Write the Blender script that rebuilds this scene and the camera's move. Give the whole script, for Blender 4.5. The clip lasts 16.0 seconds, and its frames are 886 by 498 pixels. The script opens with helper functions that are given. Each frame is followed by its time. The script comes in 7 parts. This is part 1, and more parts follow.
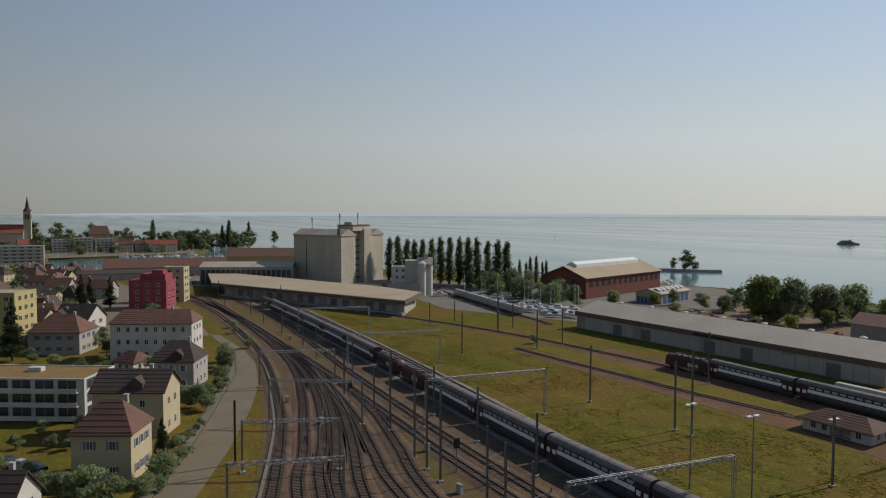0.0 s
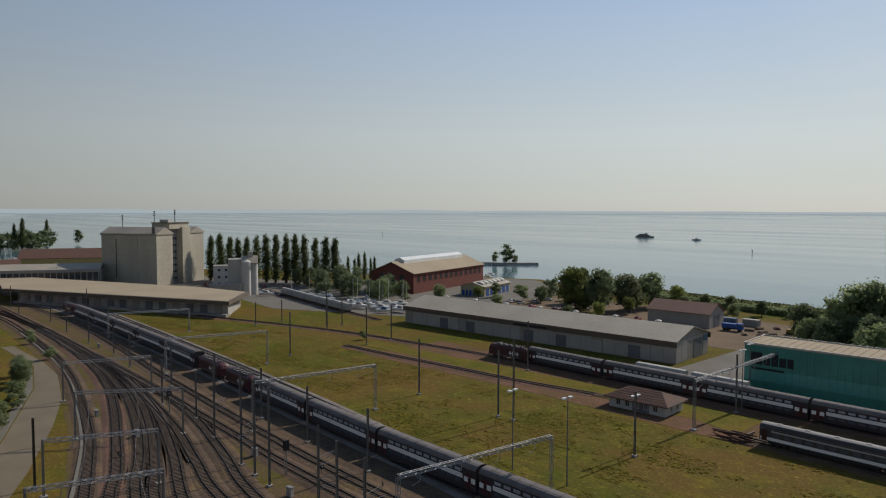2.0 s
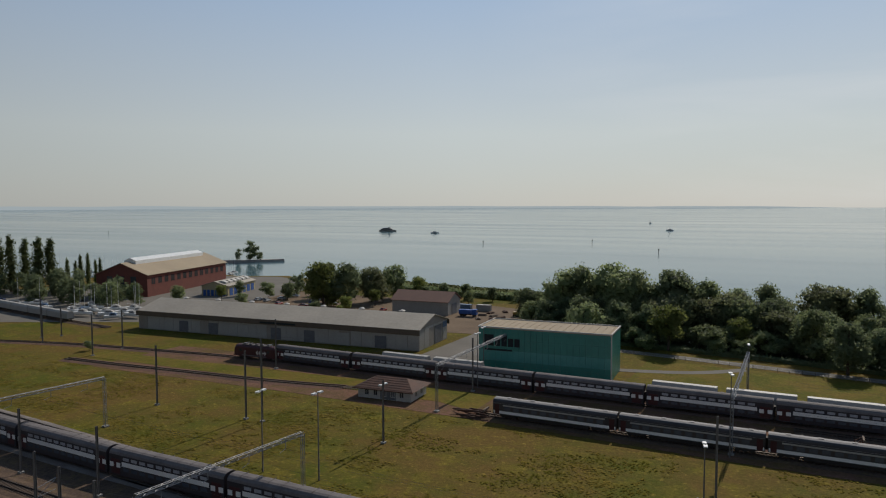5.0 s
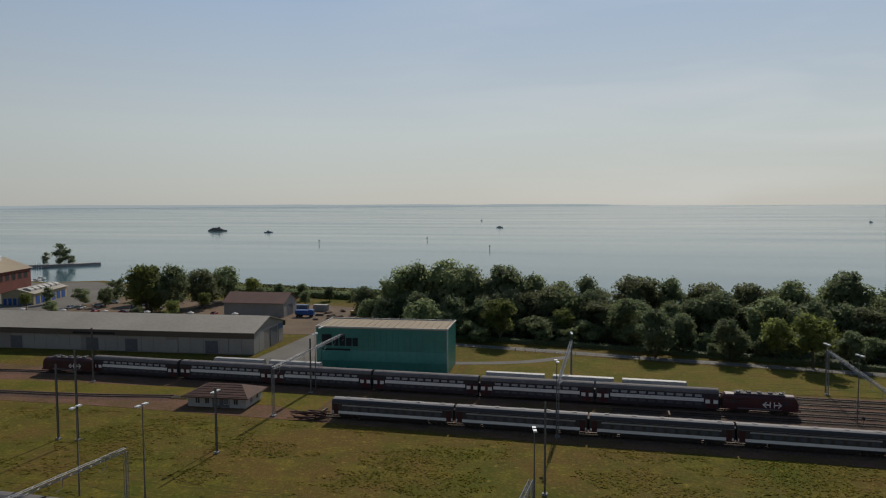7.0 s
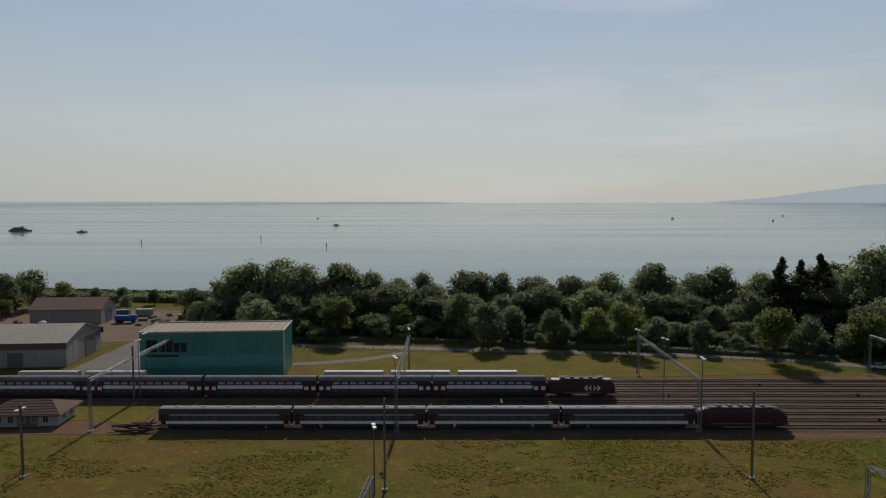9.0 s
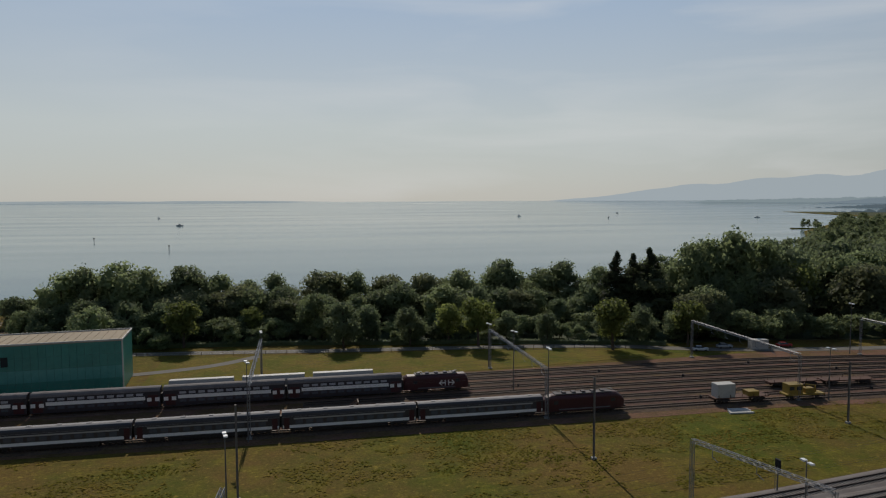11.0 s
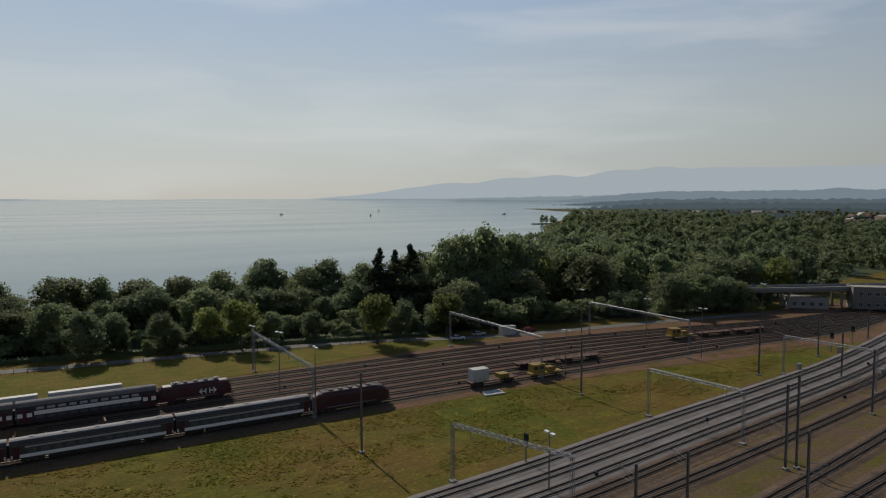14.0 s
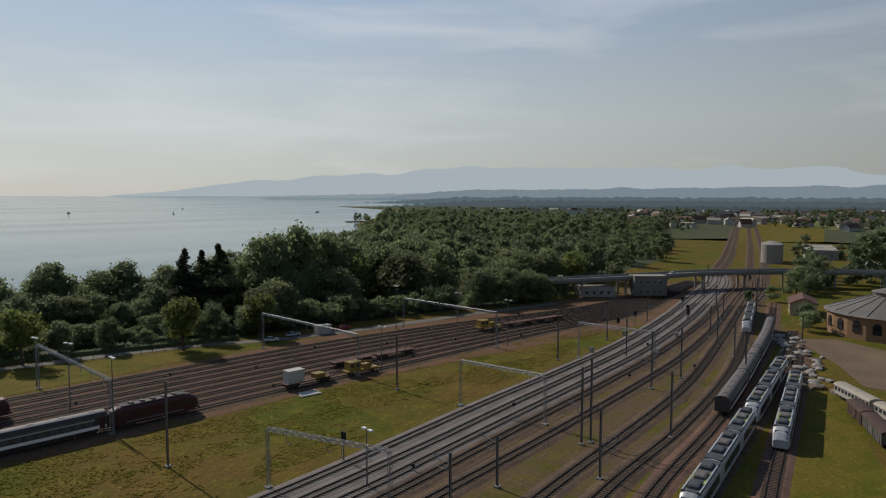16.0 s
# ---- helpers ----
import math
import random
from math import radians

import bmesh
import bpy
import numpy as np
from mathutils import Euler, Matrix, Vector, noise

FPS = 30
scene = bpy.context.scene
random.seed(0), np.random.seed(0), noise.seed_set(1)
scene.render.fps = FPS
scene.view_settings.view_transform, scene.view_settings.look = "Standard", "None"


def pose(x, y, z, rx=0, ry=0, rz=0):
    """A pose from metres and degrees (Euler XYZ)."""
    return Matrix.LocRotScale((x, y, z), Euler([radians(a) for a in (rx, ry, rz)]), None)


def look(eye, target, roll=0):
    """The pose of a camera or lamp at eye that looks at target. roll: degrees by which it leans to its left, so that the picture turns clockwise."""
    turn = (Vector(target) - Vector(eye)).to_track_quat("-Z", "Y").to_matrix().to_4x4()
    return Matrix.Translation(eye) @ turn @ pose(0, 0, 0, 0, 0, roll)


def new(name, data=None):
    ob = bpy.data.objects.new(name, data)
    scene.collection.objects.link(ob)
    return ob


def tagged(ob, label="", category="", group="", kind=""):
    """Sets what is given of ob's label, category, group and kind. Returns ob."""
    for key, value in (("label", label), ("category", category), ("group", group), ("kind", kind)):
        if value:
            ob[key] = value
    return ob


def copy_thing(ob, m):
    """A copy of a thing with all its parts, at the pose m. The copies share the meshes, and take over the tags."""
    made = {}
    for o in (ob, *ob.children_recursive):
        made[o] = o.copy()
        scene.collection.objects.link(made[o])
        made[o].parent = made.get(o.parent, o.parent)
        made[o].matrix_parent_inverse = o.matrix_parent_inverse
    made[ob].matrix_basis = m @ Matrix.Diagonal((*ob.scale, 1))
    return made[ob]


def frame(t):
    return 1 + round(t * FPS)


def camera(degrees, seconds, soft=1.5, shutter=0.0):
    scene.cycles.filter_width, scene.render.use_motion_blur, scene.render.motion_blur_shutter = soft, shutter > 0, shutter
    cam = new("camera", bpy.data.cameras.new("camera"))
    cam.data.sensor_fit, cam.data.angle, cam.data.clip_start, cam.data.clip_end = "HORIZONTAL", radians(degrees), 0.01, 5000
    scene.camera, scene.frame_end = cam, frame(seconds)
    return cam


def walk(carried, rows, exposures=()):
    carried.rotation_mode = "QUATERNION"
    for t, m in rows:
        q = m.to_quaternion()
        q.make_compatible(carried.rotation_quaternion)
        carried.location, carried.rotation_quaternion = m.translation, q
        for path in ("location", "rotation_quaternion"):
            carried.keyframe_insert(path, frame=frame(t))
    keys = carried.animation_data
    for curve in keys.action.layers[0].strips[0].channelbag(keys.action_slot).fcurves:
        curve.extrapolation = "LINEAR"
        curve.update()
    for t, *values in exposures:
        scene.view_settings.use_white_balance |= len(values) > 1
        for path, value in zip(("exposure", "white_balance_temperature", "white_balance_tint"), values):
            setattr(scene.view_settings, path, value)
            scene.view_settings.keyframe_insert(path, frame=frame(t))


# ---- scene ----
EYE = 44.5
cam = camera(64.4, 16.0, soft=1.15)
# t, yaw, pitch, roll: the drone hovers and pans from the harbour to the eastern yard
ROWS = [
    (0.0, 61.40, -2.92, -0.22), (0.5, 57.91, -2.98, -0.17), (1.0, 54.43, -3.04, -0.17), (1.5, 50.95, -3.09, -0.14),
    (2.0, 47.45, -3.16, -0.10), (2.5, 43.94, -3.21, -0.04), (3.0, 40.44, -3.25, 0.08), (3.5, 36.96, -3.30, 0.09),
    (4.0, 33.51, -3.38, 0.15), (4.5, 30.22, -3.48, 0.16), (7.0, 13.66, -3.74, 0.27), (7.5, 10.37, -3.79, 0.26),
    (8.0, 7.05, -3.86, 0.23), (8.5, 3.76, -3.92, 0.16), (9.0, 0.42, -3.98, 0.14), (9.5, -2.98, -4.06, 0.18),
    (10.0, -6.35, -4.12, 0.20), (12.5, -19.25, -4.14, 0.34), (13.0, -23.01, -4.21, 0.31), (13.5, -26.80, -4.29, 0.21),
    (14.0, -30.57, -4.35, 0.15), (14.5, -34.37, -4.41, 0.10), (15.0, -38.13, -4.47, -0.03), (15.5, -41.89, -4.51, -0.01),
    (16.0, -45.64, -4.54, -0.06),
]
walk(cam, [(t, pose(0, 0, EYE, 90 + pitch, roll, yaw)) for t, yaw, pitch, roll in ROWS],
     [(0.0, 0.12), (3.5, 0.02), (7.0, -0.15), (9.0, -0.2), (13.0, -0.18), (16.0, -0.02)])

# ---- world and sun ----
SUN_EL, SUN_AZ = 37.0, 2.0  # degrees; azimuth from +y towards +x
SKY, SUN = 0.1, 3.5
HAZE_LOW, HAZE_MID, HAZE_HIGH, HAZE_TOP, HAZE_CLOUD = (4.9, 5.1, 5.0), (5.3, 5.7, 5.75), (3.7, 4.75, 6.2), (1.3, 2.2, 3.8), (7.4, 7.5, 7.5)
world = bpy.data.worlds.new("sky")
scene.world = world
world.use_nodes = True
wn, wl = world.node_tree.nodes, world.node_tree.links
wn.clear()
out = wn.new("ShaderNodeOutputWorld")
bg = wn.new("ShaderNodeBackground")
bg.inputs["Strength"].default_value = SKY
sky = wn.new("ShaderNodeTexSky")
sky.sky_type, sky.sun_disc = "NISHITA", False
sky.sun_elevation, sky.sun_rotation = radians(SUN_EL), radians(SUN_AZ)
sky.altitude, sky.air_density, sky.dust_density, sky.ozone_density = 400, 1.2, 0.6, 2.5
# morning haze: paler towards the horizon, over the clear sky
tc = wn.new("ShaderNodeTexCoord")
sep = wn.new("ShaderNodeSeparateXYZ")
ramp = wn.new("ShaderNodeValToRGB")
ramp.color_ramp.elements[0].position, ramp.color_ramp.elements[0].color = 0.0, (*HAZE_LOW, 1)
ramp.color_ramp.elements[1].position, ramp.color_ramp.elements[1].color = 0.6, (*HAZE_TOP, 1)
el = ramp.color_ramp.elements.new(0.1)
el.color = (*HAZE_MID, 1)
el = ramp.color_ramp.elements.new(0.27)
el.color = (*HAZE_HIGH, 1)
# haze scatters light forwards: brighter on the sun's side
dot = wn.new("ShaderNodeVectorMath")
dot.operation = "DOT_PRODUCT"
dot.inputs[1].default_value = (math.sin(radians(SUN_AZ - 2)), math.cos(radians(SUN_AZ - 2)), 0.25)
fw = wn.new("ShaderNodeMapRange")
fw.inputs[1].default_value, fw.inputs[2].default_value, fw.inputs[3].default_value, fw.inputs[4].default_value = -0.1, 0.92, 0.46, 1.0
sc = wn.new("ShaderNodeVectorMath")
sc.operation = "SCALE"
hz = wn.new("ShaderNodeMix")
hz.data_type = "RGBA"
hz.inputs["Factor"].default_value = 0.9
# thin streaked cirrus
mp = wn.new("ShaderNodeMapping")
mp.inputs["Rotation"].default_value = (radians(5), radians(-9), radians(20))
mp.inputs["Scale"].default_value = (1.3, 1.3, 8.0)
n1 = wn.new("ShaderNodeTexNoise")
n1.inputs["Scale"].default_value, n1.inputs["Detail"].default_value, n1.inputs["Roughness"].default_value = 2.0, 6, 0.5
n1.inputs["Distortion"].default_value = 0.4
rp = wn.new("ShaderNodeMapRange")
rp.inputs[1].default_value, rp.inputs[2].default_value, rp.inputs[3].default_value, rp.inputs[4].default_value = 0.46, 0.74, 0.0, 0.42
mx = wn.new("ShaderNodeMix")
mx.data_type = "RGBA"
mx.inputs["B"].default_value = (*HAZE_CLOUD, 1)
# the cirrus lies over the eastern lake
dc = wn.new("ShaderNodeVectorMath")
dc.operation = "DOT_PRODUCT"
dc.inputs[1].default_value = (0.72, 0.66, 0.22)
fc = wn.new("ShaderNodeMapRange")
fc.inputs[1].default_value, fc.inputs[2].default_value = 0.35, 0.85
cm = wn.new("ShaderNodeMath")
cm.operation = "MULTIPLY"
for a, b in ((tc.outputs["Generated"], dc.inputs[0]), (dc.outputs["Value"], fc.inputs[0]), (fc.outputs[0], cm.inputs[0]), (rp.outputs[0], cm.inputs[1])):
    wl.new(a, b)
for a, b in ((tc.outputs["Generated"], sep.inputs[0]), (sep.outputs[2], ramp.inputs[0]), (sky.outputs[0], hz.inputs["A"]), (tc.outputs["Generated"], dot.inputs[0]), (dot.outputs["Value"], fw.inputs[0]),
             (fw.outputs[0], sc.inputs["Scale"]), (ramp.outputs[0], sc.inputs[0]), (sc.outputs[0], hz.inputs["B"]),
             (tc.outputs["Generated"], mp.inputs[0]), (mp.outputs[0], n1.inputs["Vector"]), (n1.outputs[0], rp.inputs[0]),
             (cm.outputs[0], mx.inputs["Factor"]), (hz.outputs["Result"], mx.inputs["A"]), (mx.outputs["Result"], bg.inputs[0]),
             (bg.outputs[0], out.inputs[0])):
    wl.new(a, b)

sun = new("sun", bpy.data.lights.new("sun", "SUN"))
sun.data.energy, sun.data.angle, sun.data.color = SUN, radians(0.6), (1.0, 0.93, 0.82)
_e, _a = radians(SUN_EL), radians(SUN_AZ)
sun.matrix_world = look((0, 0, 300), (0 - math.sin(_a) * math.cos(_e), -math.cos(_a) * math.cos(_e), 300 - math.sin(_e)))


# ---- materials ----
def mat(name, c1, c2=None, s1=0.5, s2=8.0, rough=0.8, metal=0.0, bump=0.0, rnd=0.0, stretch=None, spec=0.3, lo=0.35, hi=0.65):
    """Two colours mixed by coarse and fine noise in world metres, with a fine relief and a tint that varies from piece to piece."""
    m = bpy.data.materials.new(name)
    m.use_nodes = True
    n, l = m.node_tree.nodes, m.node_tree.links
    b = n["Principled BSDF"]
    b.inputs["Roughness"].default_value, b.inputs["Metallic"].default_value = rough, metal
    b.inputs["Specular IOR Level"].default_value = spec
    if c2 is None:
        c2 = tuple(v * 0.72 for v in c1)
    geo = n.new("ShaderNodeNewGeometry")
    src = geo.outputs["Position"]
    if stretch:
        mapping = n.new("ShaderNodeMapping")
        mapping.inputs["Scale"].default_value = stretch
        l.new(src, mapping.inputs[0])
        src = mapping.outputs[0]
    a, c = n.new("ShaderNodeTexNoise"), n.new("ShaderNodeTexNoise")
    a.inputs["Scale"].default_value, a.inputs["Detail"].default_value = s1, 4
    c.inputs["Scale"].default_value, c.inputs["Detail"].default_value = s2, 3
    l.new(src, a.inputs["Vector"]), l.new(src, c.inputs["Vector"])
    add = n.new("ShaderNodeMix")
    add.inputs["Factor"].default_value = 0.45
    l.new(a.outputs[0], add.inputs["A"]), l.new(c.outputs[0], add.inputs["B"])
    r = n.new("ShaderNodeMapRange")
    r.inputs[1].default_value, r.inputs[2].default_value = lo, hi
    l.new(add.outputs[0], r.inputs[0])
    mix = n.new("ShaderNodeMix")
    mix.data_type = "RGBA"
    mix.inputs["A"].default_value, mix.inputs["B"].default_value = (*c1, 1), (*c2, 1)
    l.new(r.outputs[0], mix.inputs["Factor"])
    col = mix.outputs["Result"]
    if rnd:
        info = n.new("ShaderNodeObjectInfo")
        mr = n.new("ShaderNodeMapRange")
        mr.inputs[3].default_value, mr.inputs[4].default_value = 1 - rnd, 1 + rnd
        l.new(info.outputs["Random"], mr.inputs[0])
        hs = n.new("ShaderNodeHueSaturation")
        l.new(mr.outputs[0], hs.inputs["Value"]), l.new(col, hs.inputs["Color"])
        col = hs.outputs[0]
    l.new(col, b.inputs["Base Color"])
    if bump:
        bp = n.new("ShaderNodeBump")
        bp.inputs["Strength"].default_value, bp.inputs["Distance"].default_value = 0.6, bump
        l.new(c.outputs[0], bp.inputs["Height"]), l.new(bp.outputs[0], b.inputs["Normal"])
    return m


def glow(name, c, strength):
    m = bpy.data.materials.new(name)
    m.use_nodes = True
    n, l = m.node_tree.nodes, m.node_tree.links
    n.clear()
    o, e = n.new("ShaderNodeOutputMaterial"), n.new("ShaderNodeEmission")
    e.inputs[0].default_value, e.inputs[1].default_value = (*c, 1), strength
    l.new(e.outputs[0], o.inputs[0])
    return m


def meadow(name, green, brown, straw, patch=0.05):
    """Uneven grass: broad patches of green and brown, fine clumps, flecks of dry straw."""
    m = bpy.data.materials.new(name)
    m.use_nodes = True
    n, l = m.node_tree.nodes, m.node_tree.links
    b = n["Principled BSDF"]
    b.inputs["Roughness"].default_value, b.inputs["Specular IOR Level"].default_value = 0.95, 0.05
    g = n.new("ShaderNodeNewGeometry")

    def tex(scale, detail, lo, hi, a0=0.0, a1=1.0, rough=0.6):
        t, r = n.new("ShaderNodeTexNoise"), n.new("ShaderNodeMapRange")
        t.inputs["Scale"].default_value, t.inputs["Detail"].default_value, t.inputs["Roughness"].default_value = scale, detail, rough
        r.inputs[1].default_value, r.inputs[2].default_value, r.inputs[3].default_value, r.inputs[4].default_value = lo, hi, a0, a1
        l.new(g.outputs["Position"], t.inputs["Vector"]), l.new(t.outputs[0], r.inputs[0])
        return r.outputs[0], t.outputs[0]

    def blend(fac, c0, c1):
        x = n.new("ShaderNodeMix")
        x.data_type = "RGBA"
        l.new(fac, x.inputs["Factor"])
        for sock, c in ((x.inputs["A"], c0), (x.inputs["B"], c1)):
            if isinstance(c, tuple):
                sock.default_value = (*c, 1)
            else:
                l.new(c, sock)
        return x.outputs["Result"]

    col = blend(tex(patch, 8, 0.38, 0.58, rough=0.7)[0], green, brown)
    col = blend(tex(0.16, 6, 0.50, 0.68, 0, 0.75, 0.75)[0], col, tuple((2 * a + c) / 3 * k for a, c, k in zip(green, straw, (1.1, 1.05, 0.9))))
    col = blend(tex(0.75, 7, 0.55, 0.72, 0, 0.9, 0.75)[0], col, straw)
    f, raw = tex(1.6, 8, 0.3, 0.7, 0.58, 1.42, 0.8)
    h = n.new("ShaderNodeHueSaturation")
    l.new(f, h.inputs["Value"]), l.new(col, h.inputs["Color"]), l.new(h.outputs[0], b.inputs["Base Color"])
    bp = n.new("ShaderNodeBump")
    bp.inputs["Strength"].default_value, bp.inputs["Distance"].default_value = 0.6, 0.16
    l.new(raw, bp.inputs["Height"]), l.new(bp.outputs[0], b.inputs["Normal"])
    return m


M_GRASS = meadow("meadow_grass", (0.071, 0.081, 0.010), (0.122, 0.078, 0.021), (0.28, 0.20, 0.038), 0.03)
M_LAWN = meadow("lawn", (0.086, 0.088, 0.012), (0.14, 0.100, 0.022), (0.23, 0.18, 0.034), 0.09)
M_WEED = meadow("trackside_weeds", (0.088, 0.080, 0.018), (0.115, 0.074, 0.050), (0.18, 0.135, 0.034), 0.09)
M_GRAVELBED = meadow("weedy_rusty_gravel", (0.105, 0.070, 0.032), (0.165, 0.088, 0.062), (0.125, 0.104, 0.032), 0.11)
M_BALLAST = meadow("old_ballast", (0.128, 0.088, 0.064), (0.088, 0.062, 0.048), (0.165, 0.125, 0.050), 0.12)
M_BALLAST_L = mat("fresh_ballast", (0.22, 0.195, 0.18), (0.135, 0.112, 0.098), 0.2, 6.0, 0.95, bump=0.06, spec=0.1)
M_BALLAST_D = meadow("rusty_ballast", (0.165, 0.094, 0.074), (0.115, 0.072, 0.058), (0.16, 0.12, 0.052), 0.1)
M_SLEEPER = mat("sleeper_wood", (0.062, 0.044, 0.034), (0.10, 0.075, 0.058), 0.8, 9.0, 0.9)
M_SLEEPER_C = mat("sleeper_concrete", (0.165, 0.148, 0.135), (0.115, 0.098, 0.086), 0.8, 9.0, 0.9)
M_RAIL = mat("rail_steel", (0.045, 0.03, 0.025), (0.075, 0.055, 0.045), 0.5, 12.0, 0.55, metal=0.5)
M_ROAD = mat("road_asphalt", (0.18, 0.145, 0.103), (0.14, 0.112, 0.08), 0.15, 3.0, 0.9, bump=0.01, spec=0.2)
M_PATH = mat("path_asphalt", (0.125, 0.112, 0.095), (0.155, 0.14, 0.12), 0.2, 4.0, 0.9, spec=0.2)
M_LOT = mat("gravel_lot", (0.175, 0.158, 0.135), (0.125, 0.112, 0.096), 0.08, 2.0, 0.95, bump=0.02, spec=0.2)
M_SAND = mat("bare_earth", (0.19, 0.135, 0.09), (0.125, 0.088, 0.06), 0.08, 1.2, 0.95, bump=0.1, spec=0.1)
M_CONC = mat("silo_concrete", (0.44, 0.40, 0.32), (0.33, 0.295, 0.24), 0.12, 1.5, 0.85, bump=0.01, stretch=(1, 1, 0.25))
M_CONCG = mat("grey_concrete", (0.30, 0.29, 0.27), (0.23, 0.22, 0.205), 0.2, 2.0, 0.85, bump=0.01)
M_WHITE = mat("white_paint", (0.50, 0.475, 0.44), (0.40, 0.38, 0.35), 0.25, 2.5, 0.7)
M_CREAM = mat("cream_render", (0.42, 0.355, 0.225), (0.35, 0.295, 0.19), 0.3, 3.0, 0.85)
M_YELLOW = mat("yellow_render", (0.42, 0.34, 0.14), (0.34, 0.275, 0.12), 0.3, 3.0, 0.85)
M_LEMON = mat("lemon_render", (0.75, 0.58, 0.03), (0.65, 0.5, 0.03), 0.3, 3.0, 0.85)
M_PINK = mat("magenta_render", (0.27, 0.055, 0.070), (0.22, 0.045, 0.06), 0.3, 3.0, 0.85)
M_GREYR = mat("grey_render", (0.34, 0.315, 0.285), (0.27, 0.25, 0.23), 0.3, 3.0, 0.85)
M_TILE = mat("brown_roof_tiles", (0.135, 0.065, 0.045), (0.085, 0.05, 0.04), 0.4, 5.0, 0.85, bump=0.03, rnd=0.2)
M_TILED = mat("dark_roof_tiles", (0.075, 0.05, 0.042), (0.05, 0.038, 0.035), 0.4, 5.0, 0.85, bump=0.03, rnd=0.15)
M_TILER = mat("red_roof_tiles", (0.27, 0.075, 0.045), (0.19, 0.06, 0.04), 0.4, 5.0, 0.85, bump=0.03, rnd=0.15)
M_BRICK = mat("red_brick", (0.19, 0.062, 0.046), (0.14, 0.05, 0.04), 0.35, 4.0, 0.9)
M_ROOFG = mat("grey_sheet_roof", (0.37, 0.32, 0.255), (0.28, 0.245, 0.195), 0.08, 1.0, 0.6, spec=0.4)
M_ROOFB = mat("tan_gravel_roof", (0.36, 0.285, 0.195), (0.29, 0.23, 0.16), 0.06, 1.2, 0.9)
M_SEDUM = mat("sedum_roof", (0.22, 0.13, 0.045), (0.15, 0.10, 0.035), 0.3, 3.0, 0.95, bump=0.03)
M_FASCIA = mat("brown_fascia", (0.13, 0.10, 0.075), (0.10, 0.08, 0.06), 0.3, 3.0, 0.7)
M_SHEET = mat("grey_cladding", (0.30, 0.27, 0.24), (0.24, 0.215, 0.19), 0.15, 2.0, 0.6)
M_SHEETW = mat("pale_cladding", (0.38, 0.36, 0.33), (0.31, 0.29, 0.265), 0.15, 2.0, 0.6)
M_GREEN = mat("green_cladding", (0.042, 0.235, 0.195), (0.028, 0.175, 0.148), 0.12, 0.9, 0.35, spec=0.5)
M_GREENL = mat("pale_green_cladding", (0.08, 0.30, 0.27), (0.05, 0.24, 0.215), 0.1, 1.0, 0.35, spec=0.5)
M_INK = mat("dark_sign_paint", (0.012, 0.02, 0.025), None, 1.0, 5.0, 0.6)
M_GLASS = mat("window_glass", (0.035, 0.04, 0.05), (0.05, 0.055, 0.065), 0.5, 2.0, 0.12, spec=0.6)
M_DARK = mat("dark_void", (0.02, 0.02, 0.022), None, 1.0, 5.0, 0.8)
M_SHUTTER = mat("grey_shutter", (0.16, 0.16, 0.17), None, 1.0, 5.0, 0.7)
M_STEEL = mat("galvanised_steel", (0.30, 0.30, 0.31), (0.22, 0.22, 0.22), 0.8, 6.0, 0.55, metal=0.4)
M_MAST = mat("weathered_mast_steel", (0.13, 0.12, 0.115), (0.19, 0.18, 0.17), 0.8, 5.0, 0.7, metal=0.3)
M_POLE = mat("tarred_wood", (0.085, 0.065, 0.05), (0.06, 0.045, 0.035), 0.8, 6.0, 0.9)
M_LAMP = mat("lamp_head_white", (0.8, 0.8, 0.78), None, 1.0, 5.0, 0.4)
M_TRAINW = mat("coach_white", (0.86, 0.83, 0.79), (0.76, 0.73, 0.70), 0.4, 3.0, 0.4, spec=0.5)
M_TRAINB = mat("coach_dark_blue", (0.042, 0.036, 0.042), (0.06, 0.05, 0.052), 0.4, 3.0, 0.6, spec=0.2)
M_TRAIND = mat("coach_charcoal", (0.046, 0.040, 0.042), (0.065, 0.057, 0.056), 0.4, 3.0, 0.5, spec=0.25)
M_TRAINRD = mat("dull_rail_red", (0.065, 0.013, 0.016), (0.05, 0.014, 0.015), 0.4, 3.0, 0.5, spec=0.4)
M_ROOFT = mat("coach_roof", (0.32, 0.295, 0.28), (0.24, 0.22, 0.21), 0.35, 3.0, 0.75, spec=0.15)
M_ROOFTD = mat("sooty_coach_roof", (0.13, 0.115, 0.112), (0.19, 0.17, 0.165), 0.35, 3.0, 0.8, spec=0.12)
M_BOGIE = mat("bogie_black", (0.03, 0.027, 0.025), (0.05, 0.042, 0.038), 0.6, 4.0, 0.8)
M_LIME = mat("lime_roof_stripe", (0.45, 0.52, 0.05), None, 1.0, 4.0, 0.5)
M_MACH = mat("machine_yellow", (0.30, 0.20, 0.035), (0.22, 0.145, 0.03), 0.6, 4.0, 0.5, spec=0.4)
M_RUST = mat("rusty_iron", (0.12, 0.06, 0.04), (0.08, 0.045, 0.035), 0.6, 5.0, 0.85)
M_BLUE = mat("blue_paint", (0.03, 0.10, 0.33), (0.03, 0.08, 0.26), 0.6, 4.0, 0.5)
M_TARP = mat("blue_tarpaulin", (0.10, 0.16, 0.26), (0.07, 0.12, 0.2), 0.6, 4.0, 0.6)
M_BOAT = mat("boat_hull_white", (0.75, 0.75, 0.74), (0.66, 0.66, 0.65), 0.5, 4.0, 0.3, spec=0.5)
